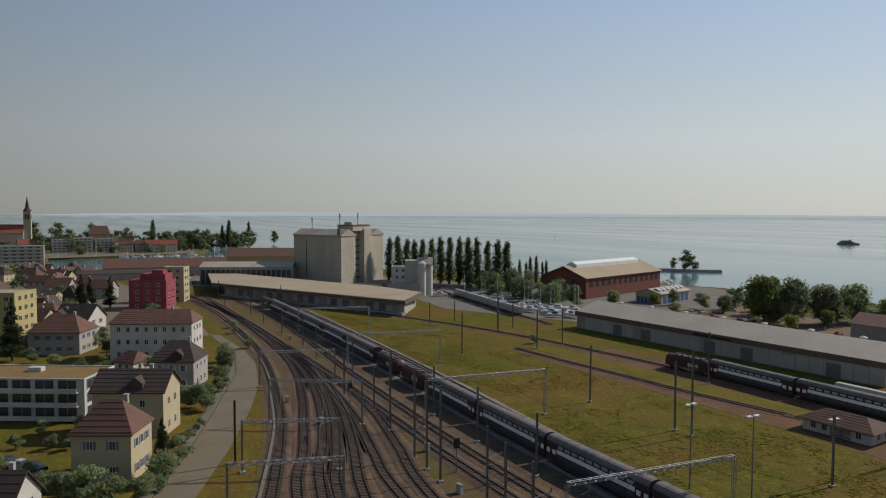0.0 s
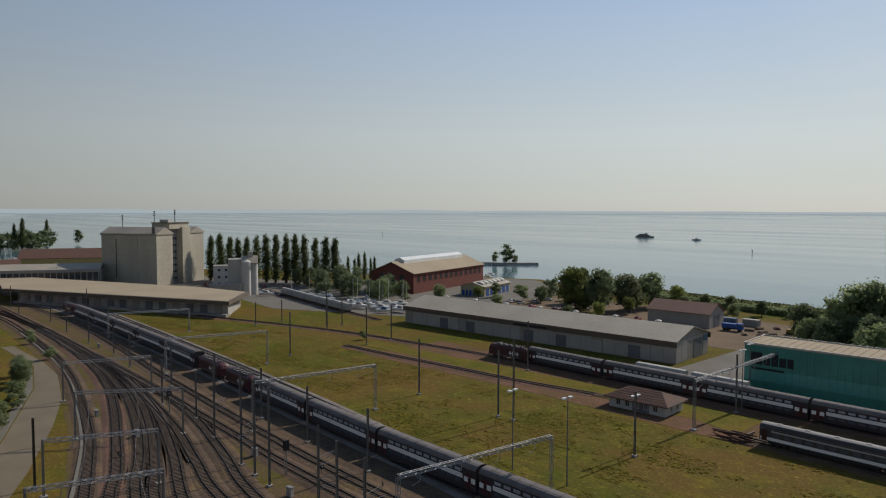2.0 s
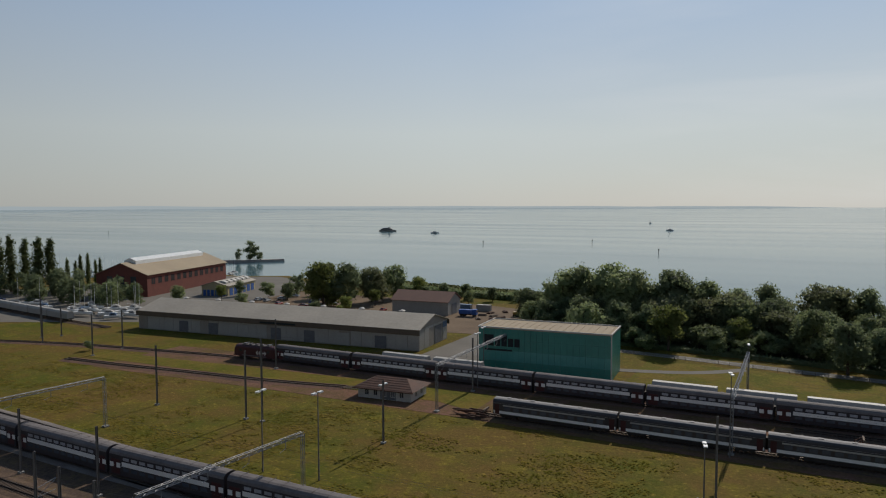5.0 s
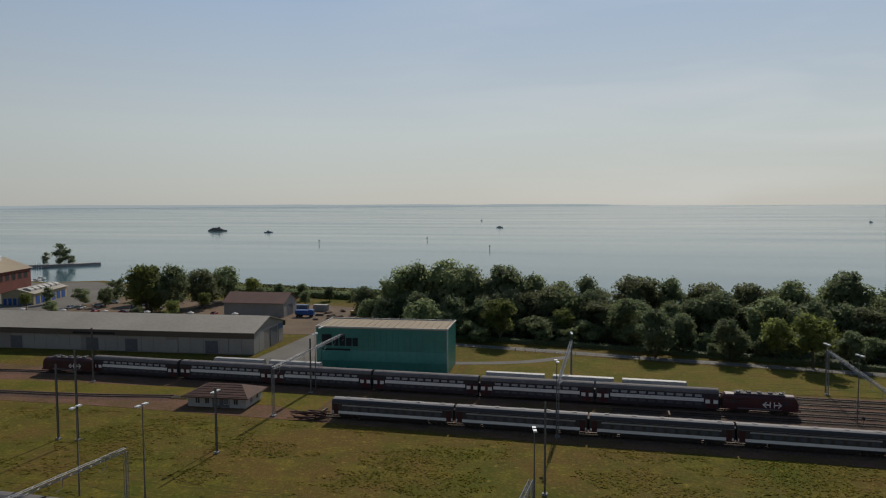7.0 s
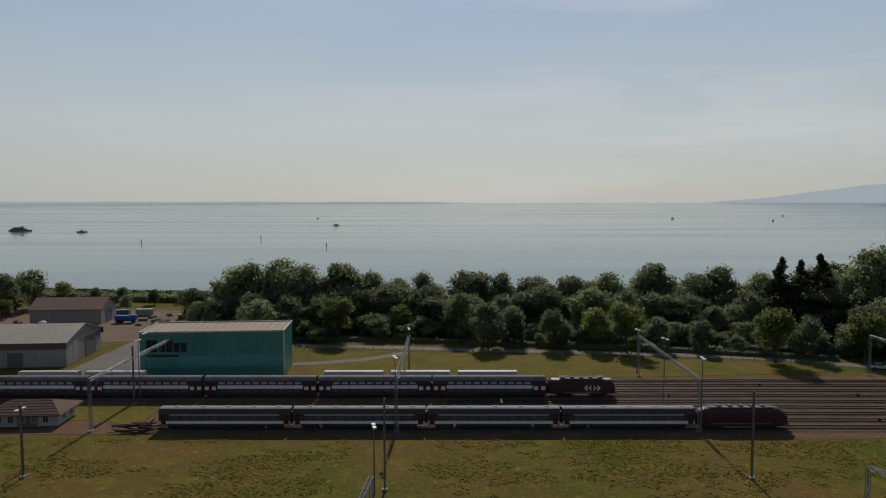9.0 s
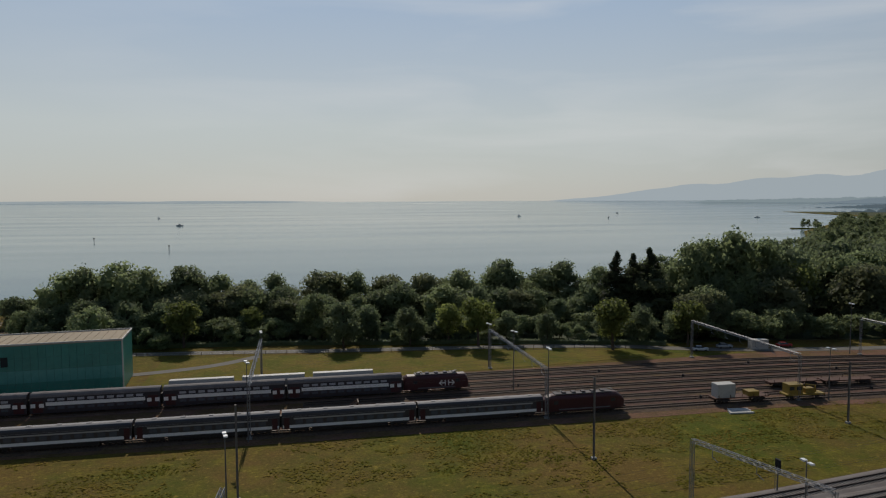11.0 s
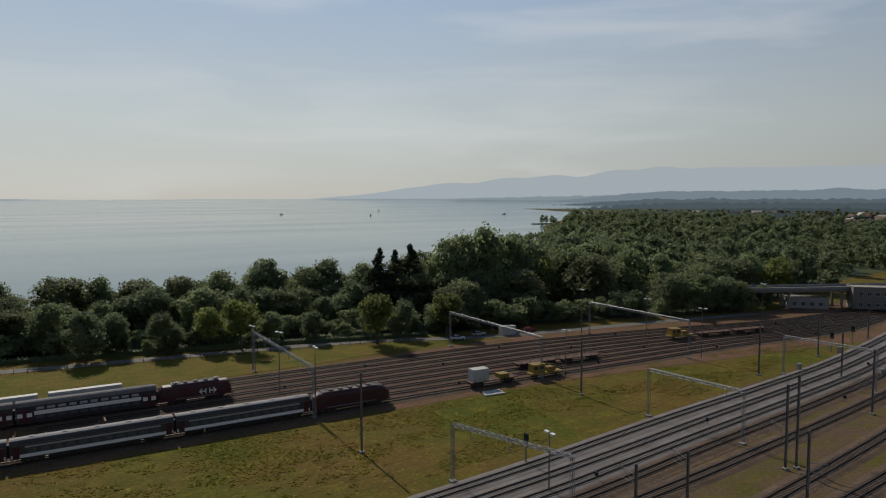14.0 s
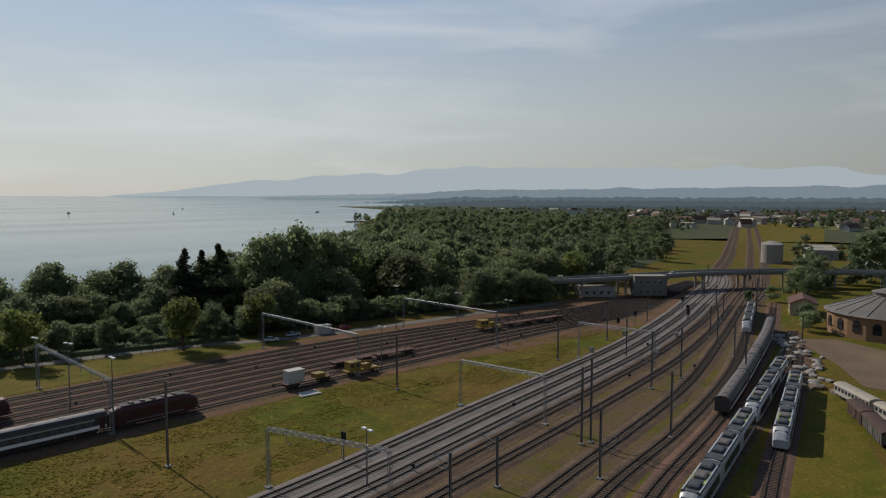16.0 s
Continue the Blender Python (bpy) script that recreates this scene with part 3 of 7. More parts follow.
T4 = track([(-395, 76), (-303, 78.5), (-238, 75), (-190, 70.8), (-147, 68), (-106, 66), (-60, 66), (0, 69), (63, 75.3), (101, 80.4), (145, 86.2), (184, 92.5), (236, 104.5), (298, 122.5), (342, 135.5)] + [(400, 162.5)])
T5 = track([(-395, 66), (-303, 66.5), (-231, 65.2), (-176, 64), (-138, 62.5), (-91, 61), (0, 63), (70, 70.5), (102, 74), (145, 79.5), (184, 86), (236, 99), (298, 117.5), (342, 131)] + east(194))
T6 = track([(-231, 65), (-193, 62.5), (-145, 56), (-119, 50.3), (-100, 46.5), (-50, 43), (0, 46), (50, 54), (84, 60), (149, 70.5), (210, 87), (280, 108), (342, 127)] + [(400, 150.0)])
T7 = track([(-395, 61), (-320, 64.5), (-222, 62), (-180, 57.5), (-152, 51.3), (-130, 44.5), (-108, 36.5), (-70, 29), (-20, 31), (40, 43), (88, 53.5), (125, 58.8), (169, 68), (215, 82), (280, 104), (342, 122.5)] + east(185))
T8 = track([(-395, 58), (-300, 65), (-222, 61), (-188, 56.5), (-163, 50.5), (-145, 45.2), (-124, 38.6), (-107, 32.3), (-60, 22), (0, 23), (60, 38), (93, 48), (134, 55.5), (178, 66), (228, 79.5), (300, 103)], M_BALLAST_D)
T9 = track([(-395, 54), (-326, 60), (-247, 57), (-207, 52.6), (-178, 47.4), (-148, 41), (-126, 34.5), (-108, 28.5), (-70, 15), (0, 12), (60, 30), (93, 41.5), (140, 51), (190, 62), (240, 76)])
T10 = track([(20, 4), (60, 22), (103, 35), (127, 41.5), (181, 56), (220, 68)], M_BALLAST_D)
for d in (212, 207.5):
    track([(368, 159.2 + d - 212), (430, 182 + d - 212)] + east(d), M_BALLAST)
track([(-231, 65), (-193, 61.6), (-166, 57.2), (-142, 51), (-121, 44), (-104, 38), (-70, 31.5), (-40, 30)])
track([(-193, 63), (-155, 56.6), (-126, 49), (-102, 41.5), (-70, 36), (-20, 33)])
track([(-231, 65.3), (-176, 64), (-145, 61), (-119, 55.5), (-100, 51), (-60, 47), (0, 49)])
sheet("ballast_infill", [(-330, 79), (-242, 72), (-190, 67.5), (-147, 64.8), (-106, 62.8), (0, 66), (63, 72), (101, 77), (184, 89.5), (236, 101.5), (236, 119), (184, 107), (109, 96.5), (56, 89), (0, 84.5), (-82, 84.5), (-201, 92.5), (-290, 97)],
      0.05, M_BALLAST, "dark ballast between the running lines", "gravel bed")
lane("platform_edge", [(-100, 23.5), (-110, 27.2), (-134, 35.5), (-148, 39.6), (-173, 45.4), (-192, 49.6), (-226, 54), (-290, 58)], 0.55, M_LOT, "pale broken concrete edging of the track bed", 0.3)
sheet("grass_between_tracks", [(40, 40), (88, 50.5), (125, 55.8), (169, 65), (215, 79), (235, 86), (226, 72), (190, 56), (150, 36), (120, 22), (80, 10), (20, 0)], 0.045, M_LAWN,
      "bright grass between the stabling tracks", "grass")
# lakeside yard
YARD = [134.5, 138.9, 143.3, 147.7, 152.1, 156.5, 160.9, 165.3, 169.7]


def yard_line(y, x0):
    u = (y - 152.1) / 17.6
    pts = [(x, y) for x in (x0, x0 + 30)] + [(x, y) for x in (40, 80) if x > x0 + 40]
    return pts + [(130, y - 1.5), (180, 151.5 + u * 14.5 - 5), (232, 146 + u * 11 - 6), (290, 147 + u * 6), (342, 156 + u * 3)]


YT = [track(yard_line(y, x0), M_BALLAST_D if i % 2 else M_BALLAST, M_SLEEPER, "rusty yard track on brown gravel", 0.65)
      for i, (y, x0) in enumerate(zip(YARD, (-60, -20, 0, 10, 0, -140, -30, 0, 20)))]
track([(-300, 118), (-264, 129.5), (-235, 139), (-208, 146), (-175, 151), (-145, 154.5), (-110, 156.5)], M_BALLAST_D)
track([(-190, 131), (-167, 132.5), (-147, 134.5), (-119, 137), (-95, 141)], M_BALLAST_D)


# ---- rolling stock: every vehicle runs along x, its rail top at z = 0.44 ----
RT = 0.44
M_WIND = mat("dark_coach_glass", (0.10, 0.11, 0.13), (0.07, 0.08, 0.10), 0.4, 2.0, 0.2, spec=0.6)
# bright reflection in the upper windows, put into a pale glass colour
M_WINL = mat("pale_reflection_glass", (0.42, 0.43, 0.46), (0.30, 0.31, 0.34), 0.4, 2.0, 0.2, spec=0.6)


def coach_profile(w, h, z0=0.75, r=0.55):
    return [(-w, z0), (w, z0), (w, h - r * 1.5), (w - 0.12, h - r * 0.8), (w - 0.5, h - r * 0.25), (w - 0.95, h), (-w + 0.95, h), (-w + 0.5, h - r * 0.25), (-w + 0.12, h - r * 0.8), (-w, h - r * 1.5)]


def roof_profile(w, h, r=0.55):
    return [(-w - 0.01, h - r * 1.5), (-w + 0.11, h - r * 0.8), (-w + 0.5, h - r * 0.25 + 0.02), (-w + 0.95, h + 0.03), (w - 0.95, h + 0.03), (w - 0.5, h - r * 0.25 + 0.02),
            (w - 0.11, h - r * 0.8), (w + 0.01, h - r * 1.5)][::-1]


def wheelset(bm, x):
    for y in (-0.75, 0.75):
        tube(bm, (x, y - 0.07, RT + 0.45), (x, y + 0.07, RT + 0.45), 0.46, n=12)
    tube(bm, (x, -0.75, RT + 0.45), (x, 0.75, RT + 0.45), 0.08, n=6)


def bogie(parent, x, wb=2.5):
    bm = bmesh.new()
    for y in (-1.05, 1.05):
        box(bm, x - wb / 2 - 0.5, x + wb / 2 + 0.5, y - 0.1, y + 0.1, RT + 0.4, RT + 0.72)
        box(bm, x - 0.35, x + 0.35, y - 0.16, y + 0.16, RT + 0.3, RT + 0.8)
    box(bm, x - 0.3, x + 0.3, -1.0, 1.0, RT + 0.45, RT + 0.75)
    b = part("bogie", bm, M_BOGIE, parent)
    for d in (-wb / 2, wb / 2):
        bm = bmesh.new()
        wheelset(bm, x + d)
        part("wheelset", bm, M_BOGIE, b)


def panes(parent, name, xs, w, z0, z1, ys, material, proud=0.012, label=""):
    """One pane object for each place, all sharing one mesh per side."""
    for y in ys:
        d = proud if y > 0 else -proud
        me = None
        for x in xs:
            if me is None:
                ob = part(name, boxm(-w / 2, w / 2, min(y - d, y + d), max(y - d, y + d), z0, z1), material, parent, label)
                ob.location.x = x
                me = ob.data
            else:
                ob = new(name, me)
                ob.parent, ob.location = parent, (x, 0, 0)


def double_decker(roof=M_ROOFTD, cover=False):
    L, w, h = 25.2, 1.4, 4.6 + RT - 0.1
    c = thing("double_deck_coach", None, "dark blue double-deck railway coach with white side panels and red doors", "railway coach", "double-deck coaches")
    bm = bmesh.new()
    extrude_x(bm, coach_profile(w, h, RT + 0.35), -L / 2, L / 2)
    part("body", bm, M_TRAINB, c)
    bm = bmesh.new()
    extrude_x(bm, roof_profile(w, h), -L / 2 + 0.05, L / 2 - 0.05)
    for i in range(9):
        box(bm, -10.5 + i * 2.6, -10.42 + i * 2.6, -1.0, 1.0, h, h + 0.06)
    part("roof", bm, roof, c, "sooty ribbed roof")
    for y in (-w, w):
        s = 0.02 if y > 0 else -0.02
        part("white_panel", boxm(-9.6, 9.6, min(y - s, y + s), max(y - s, y + s), RT + 1.9, RT + 2.65), M_TRAINW, c)
        for x in (-11.1, 11.1):
            part("door", boxm(x - 1.0, x + 1.0, min(y - s, y + s), max(y - s, y + s), RT + 0.55, RT + 2.95), M_TRAINRD, c, "dull red sliding door")
    ys = (-w - 0.012, w + 0.012)
    panes(c, "upper_window", [-8.6 + 1.9 * i for i in range(10)], 1.35, RT + 2.9, RT + 3.4, ys, M_WINL)
    panes(c, "lower_window", [-8.6 + 1.9 * i for i in range(10)], 1.35, RT + 1.15, RT + 1.7, ys, M_WIND)
    panes(c, "end_window", [-12.0, -10.4, 10.4, 12.0], 0.9, RT + 1.6, RT + 2.4, (-w - 0.03, w + 0.03), M_TRAINW)
    bogie(c, -9.4), bogie(c, 9.4)
    bm = bmesh.new()
    box(bm, L / 2, L / 2 + 0.4, -0.6, 0.6, RT + 0.9, RT + 3.0)
    part("gangway", bm, M_BOGIE, c)
    return c


def intercity(roof=M_ROOFT):
    L, w, h = 25.6, 1.42, 3.98 + RT
    c = thing("passenger_coach", None, "charcoal single-deck passenger coach with a white lower band and silver roof", "railway coach", "single-deck coaches")
    bm = bmesh.new()
    extrude_x(bm, coach_profile(w, h, RT + 0.8), -L / 2, L / 2)
    part("body", bm, M_TRAIND, c)
    bm = bmesh.new()
    extrude_x(bm, roof_profile(w, h, 0.6), -L / 2 + 0.05, L / 2 - 0.05)
    for i in range(5):
        box(bm, -10 + i * 5, -9.2 + i * 5, -0.35, 0.35, h, h + 0.12)
    part("roof", bm, roof, c, "pale silver roof with vents")
    for y in (-w, w):
        s = 0.02 if y > 0 else -0.02
        part("white_band", boxm(-L / 2 + 0.15, L / 2 - 0.15, min(y - s, y + s), max(y - s, y + s), RT + 0.98, RT + 1.55), M_TRAINW, c)
        part("window_band", boxm(-10.6, 10.6, min(y - s, y + s), max(y - s, y + s), RT + 2.58, RT + 2.86), M_SHEETW, c, "pale grey stripe over the windows")
        for x in (-11.9, 11.9):
            part("door", boxm(x - 0.5, x + 0.5, min(y - 1.5 * s, y + 1.5 * s), max(y - 1.5 * s, y + 1.5 * s), RT + 0.9, RT + 2.9), M_TRAINRD, c, "dull red door")
    panes(c, "window", [-9.6 + 1.92 * i for i in range(11)], 1.3, RT + 1.68, RT + 2.5, (-w - 0.012, w + 0.012), M_WIND)
    bogie(c, -9.5), bogie(c, 9.5)
    bm = bmesh.new()
    box(bm, L / 2, L / 2 + 0.35, -0.6, 0.6, RT + 1.0, RT + 3.1)
    part("gangway", bm, M_BOGIE, c)
    bm = bmesh.new()
    box(bm, -7.2, 7.2, -1.2, 1.2, RT + 0.2, RT + 0.85)
    part("underfloor_box", bm, M_BOGIE, c)
    return c


def locomotive(L=18.0, body=M_TRAINRD, roof=M_ROOFTD, round_nose=True, emblem=True):
    w, h = 1.45, 3.9 + RT
    c = thing("electric_locomotive", None, "dark red electric locomotive with roof equipment and a white emblem", "locomotive", "electric locomotives")
    bm = bmesh.new()
    pr = coach_profile(w, h, RT + 0.7, 0.5)
    n = 1.7 if round_nose else 0.8
    cuts = [(-L / 2, 0.72, 0.6), (-L / 2 + n * 0.45, 0.9, 0.85), (-L / 2 + n, 1, 1), (L / 2 - n, 1, 1), (L / 2 - n * 0.45, 0.9, 0.85), (L / 2, 0.72, 0.6)]
    rows = [[bm.verts.new((x, y * sy, RT + 0.7 + (z - RT - 0.7) * sz)) for y, z in pr] for x, sy, sz in cuts]
    for a, b in zip(rows, rows[1:]):
        for i in range(len(pr)):
            j = (i + 1) % len(pr)
            bm.faces.new((a[i], a[j], b[j], b[i]))
    bm.faces.new(rows[0][::-1]), bm.faces.new(rows[-1])
    part("body", bm, body, c)
    bm = bmesh.new()
    box(bm, -L / 2 + 2.6, L / 2 - 2.6, -0.9, 0.9, h - 0.03, h + 0.14)
    for i in range(5):
        box(bm, -4.5 + 2.1 * i, -3.7 + 2.1 * i, -0.5, 0.5, h + 0.1, h + 0.42)
    part("roof_equipment", bm, roof, c)
    for x in (-L / 2 + 3.4, L / 2 - 3.4):
        bm = bmesh.new()
        for y in (-0.5, 0.5):
            tube(bm, (x - 0.9, y, h + 0.3), (x + 0.9, y * 0.8, h + 0.5), 0.05, n=5)
        tube(bm, (x + 0.9, -0.8, h + 0.52), (x + 0.9, 0.8, h + 0.52), 0.05, n=5)
        part("pantograph", bm, M_STEEL, c)
    for s in (-1, 1):
        x = s * (L / 2 - 0.62)
        bm = bmesh.new()
        box(bm, -0.05, 0.05, -0.95, 0.95, -0.45, 0.45, Matrix.Translation((x + s * 0.08, 0, RT + 2.55)) @ Matrix.Rotation(s * -0.42, 4, "Y"))
        part("windscreen", bm, M_GLASS, c)
        bm = bmesh.new()
        box(bm, s * (L / 2 - 0.05), s * (L / 2 + 0.45), -0.9, -0.6, RT + 0.6, RT + 0.95)
        box(bm, s * (L / 2 - 0.05), s * (L / 2 + 0.45), 0.6, 0.9, RT + 0.6, RT + 0.95)
        part("buffer", bm, M_BOGIE, c)
        for y in (-w, w):
            part("cab_window", boxm(s * (L / 2 - 2.6) - 0.45, s * (L / 2 - 2.6) + 0.45, y - 0.02, y + 0.02, RT + 2.1, RT + 2.8), M_GLASS, c)
    for y in (-w, w):
        part("side_stripe", boxm(-L / 2 + 3.2, L / 2 - 3.2, y - 0.015, y + 0.015, RT + 0.9, RT + 1.15), M_SHUTTER, c)
        if emblem:
            bm = bmesh.new()
            for a in (-1, 1):
                box(bm, min(a * 0.45, a * 1.7), max(a * 0.45, a * 1.7), y - 0.03, y + 0.03, -0.12, 0.12, Matrix.Translation((L / 2 - 5.1, 0, RT + 2.0)))
                box(bm, min(a * 0.3, a * 0.5), max(a * 0.3, a * 0.5), y - 0.03, y + 0.03, -0.6, 0.6, Matrix.Translation((L / 2 - 5.1, 0, RT + 2.0)))
                for q in (-1, 1):
                    box(bm, -0.45, 0.45, y - 0.03, y + 0.03, -0.1, 0.1, Matrix.Translation((L / 2 - 5.1 + a * 1.45, 0, RT + 2.0 + q * 0.28)) @ Matrix.Rotation(a * q * 0.75, 4, "Y"))
            part("emblem", bm, M_TRAINW, c, "white arrow emblem")
    bogie(c, -L / 2 + 3.6, 2.8), bogie(c, L / 2 - 3.6, 2.8)
    return c


M_DECK = mat("railcar_roof_deck", (0.055, 0.06, 0.07), (0.085, 0.09, 0.10), 0.4, 3.0, 0.7, spec=0.2)
M_RAILCAR = mat("railcar_white", (0.42, 0.43, 0.44), (0.34, 0.35, 0.36), 0.4, 3.0, 0.4, spec=0.5)


def railcar(n=3):
    """A white articulated railcar set of three bodies."""
    L, w, h = 15.5, 1.45, 3.55 + RT
    c = thing("articulated_railcar", None, "white low-floor regional railcar with grey roof units and lime stripes", "railcar", "regional railcars")
    for k in range(n):
        x0 = (k - (n - 1) / 2) * (L + 0.5)
        bm = bmesh.new()
        pr = coach_profile(w, h, RT + 0.3, 0.45)
        first, last = k == 0, k == n - 1
        cuts = [(x0 - L / 2, 0.8, 0.45), (x0 - L / 2 + 0.9, 0.92, 0.75)] if first else [(x0 - L / 2, 1, 1)]
        cuts += [(x0 - L / 2 + 2.1, 1, 1), (x0 + L / 2 - 2.1, 1, 1)]
        cuts += [(x0 + L / 2 - 0.9, 0.92, 0.75), (x0 + L / 2, 0.8, 0.45)] if last else [(x0 + L / 2, 1, 1)]
        rows = [[bm.verts.new((x, y * sy, RT + 0.3 + (z - RT - 0.3) * sz)) for y, z in pr] for x, sy, sz in cuts]
        for a, b in zip(rows, rows[1:]):
            for i in range(len(pr)):
                j = (i + 1) % len(pr)
                bm.faces.new((a[i], a[j], b[j], b[i]))
        bm.faces.new(rows[0][::-1]), bm.faces.new(rows[-1])
        body = part("car_body", bm, M_RAILCAR, c)
        for y in (-w - 0.012, w + 0.012):
            part("window_strip", boxm(x0 - L / 2 + 1.6, x0 + L / 2 - 1.6, y - 0.015, y + 0.015, RT + 1.15, RT + 2.6), M_GLASS, body)
        bm = bmesh.new()
        box(bm, x0 - L / 2 + (2.2 if first else 0.3), x0 + L / 2 - (2.2 if last else 0.3), -1.28, 1.28, h - 0.25, h + 0.1)
        part("roof_deck", bm, M_DECK, body)
        for q in range(3):
            xx = x0 - 4.6 + q * 4.0
            bm = bmesh.new()
            box(bm, xx, xx + 2.6, -0.75, 0.75, h + 0.1, h + 0.48)
            box(bm, xx + 0.3, xx + 2.3, -0.55, 0.55, h + 0.48, h + 0.55)
            part("roof_unit", bm, M_ROOFTD if q % 2 else M_DECK, body)
        if k != 1:
            for y in (-0.95, 0.95):
                part("roof_stripe", boxm(x0 - 2.5, x0 + 2.5, y - 0.12, y + 0.12, h + 0.1, h + 0.14), M_LIME, body, "lime yellow stripe")
        for y in (-1.15, 1.15):
            bm = bmesh.new()
            box(bm, x0 - L / 2 + 2.2, x0 + L / 2 - 2.2, y - 0.12, y + 0.12, h - 0.05, h + 0.2)
            part("roof_rail", bm, M_RAILCAR, body)
        if first or last:
            s = -1 if first else 1
            bm = bmesh.new()
            box(bm, -0.06, 0.06, -1.05, 1.05, -0.75, 0.75, Matrix.Translation((x0 + s * (L / 2 - 0.85), 0, RT + 2.45)) @ Matrix.Rotation(s * -0.75, 4, "Y"))
            part("windscreen", bm, M_GLASS, body)
        bogie(c, x0 - L / 2 + (2.6 if first else -0.2), 2.0)
        if last:
            bogie(c, x0 + L / 2 - 2.6, 2.0)
    return c


def length_of(line):
    return (len(line) - 1) * 4.0


def s_at(line, x):
    return min(range(len(line)), key=lambda i: abs(line[i][0] - x)) * 4.0


def rail_pose(line, x, half=9.0):
    """Pose of a vehicle whose middle stands at that x on a line."""
    s = s_at(line, x)
    i = int(s / 4)
    s += (x - line[i][0])
    ax, ay, _ = along(line, s - half)
    bx, by, _ = along(line, s + half)
    return pose((ax + bx) / 2, (ay + by) / 2, 0, 0, 0, math.degrees(math.atan2(by - ay, bx - ax)))


def put(ob, m):
    ob.matrix_world = m
    return ob


dd = double_decker()
# coaches behind the eastern locomotive on the lakeside yard
for i in range(6):
    m = pose(9.2 - 25.75 * i, 156.5 if i < 5 else 156.2, 0, 0, 0, 0 if i < 5 else -0.6)
    dd = put(dd, m) if i == 0 else copy_thing(dd, m)
dd0 = dd
# the long train on the inner track
x = -36.0
for i in range(5):
    copy_thing(dd0, rail_pose(T2, x))
    x -= 25.8
x_loco_a = x + 25.8 / 2 - 9.2
x = x_loco_a - 18.8 - 9.2 - 13.2
for i in range(5):
    copy_thing(dd0, rail_pose(T2, x))
    x -= 25.8
loco = put(locomotive(15.0, round_nose=False), pose(29.8, 156.5, 0))
copy_thing(loco, pose(-139.0, 154.9, 0, 0, 0, 3))
re = put(locomotive(17.6, emblem=False), pose(56.5, 134.5, 0))
copy_thing(loco, rail_pose(T2, x_loco_a, 5))
copy_thing(loco, rail_pose(T2, x_loco_a - 18.4, 5))
copy_thing(loco, rail_pose(T2, x + 25.8 / 2 - 9.5, 5))
ic = intercity()
for i in range(4):
    m = pose(34.7 - 26.0 * i, 134.5, 0)
    ic = put(ic, m) if i == 0 else copy_thing(ic, m)
# stored coaches and railcars on the southern tracks
st = intercity(M_ROOFTD)
st["label"] = "dark grey stored passenger coach with a sooty rounded roof"
for i, xx in enumerate((149, 174.5, 200, 225)):
    m = rail_pose(T8, xx)
    st = put(st, m) if i == 0 else copy_thing(st, m)
rc = railcar()
put(rc, rail_pose(T9, 159.5, 20))
for ln, xx in ((T9, 111), (T10, 148), (T7, 247)):
    copy_thing(rc, rail_pose(ln, xx, 20))


def flat_wagon(L=13.0):
    c = thing("flat_wagon", None, "rusty flat works wagon on two bogies", "wagon", "works wagons")
    bm = bmesh.new()
    box(bm, -L / 2, L / 2, -1.3, 1.3, RT + 0.95, RT + 1.15)
    box(bm, -L / 2, L / 2, -0.5, 0.5, RT + 0.7, RT + 0.95)
    part("deck", bm, M_RUST, c)
    for k in range(5):
        for y in (-1.28, 1.28):
            part("stake", boxm(-L / 2 + 1 + k * (L - 2) / 4 - 0.05, -L / 2 + 1 + k * (L - 2) / 4 + 0.05, y - 0.04, y + 0.04, RT + 1.15, RT + 1.75), M_RUST, c)
    bogie(c, -L / 2 + 2.3, 1.8), bogie(c, L / 2 - 2.3, 1.8)
    return c


def works_machine():
    c = thing("track_machine", None, "yellow track maintenance machine with a cab", "rail vehicle", "works machines")
    bm = bmesh.new()
    box(bm, -4.6, 4.6, -1.25, 1.25, RT + 0.8, RT + 1.15)
    part("frame", bm, M_MACH, c)
    bm = bmesh.new()
    box(bm, -3.9, -0.6, -1.2, 1.2, RT + 1.15, RT + 3.1)
    box(bm, -4.0, -0.5, -1.28, 1.28, RT + 3.1, RT + 3.25)
    part("cab", bm, M_MACH, c)
    panes(c, "cab_window", (-3.2, -1.5), 1.1, RT + 2.0, RT + 2.8, (-1.21, 1.21), M_GLASS)
    bm = bmesh.new()
    box(bm, 0.2, 2.4, -0.9, 0.9, RT + 1.15, RT + 2.2)
    tube(bm, (1.0, 0.3, RT + 2.2), (1.0, 0.3, RT + 2.9), 0.1, n=6)
    part("engine_hood", bm, M_MACH, c)
    bm = bmesh.new()
    tube(bm, (3.2, 0, RT + 1.15), (3.0, 0, RT + 2.6), 0.18, n=6)
    tube(bm, (3.0, 0, RT + 2.6), (0.8, 0, RT + 2.9), 0.13, n=6)
    part("crane_arm", bm, M_MACH, c)
    for xx in (-3, 3):
        bm = bmesh.new()
        wheelset(bm, xx)
        part("wheelset", bm, M_BOGIE, c)
    return c


wag = put(flat_wagon(), pose(92.5, 134.2, 0, 0, 0, -1))
copy_thing(wag, pose(126, 141.7, 0, 0, 0, -4)), copy_thing(wag, pose(112.5, 143.0, 0, 0, 0, -2))
mach = put(works_machine(), pose(107.5, 133.4, 0, 0, 0, -4))
copy_thing(mach, pose(172, 147.6, 0, 0, 0, -9)), copy_thing(wag, pose(185, 145.5, 0, 0, 0, -9)), copy_thing(wag, pose(199, 143.3, 0, 0, 0, -8))


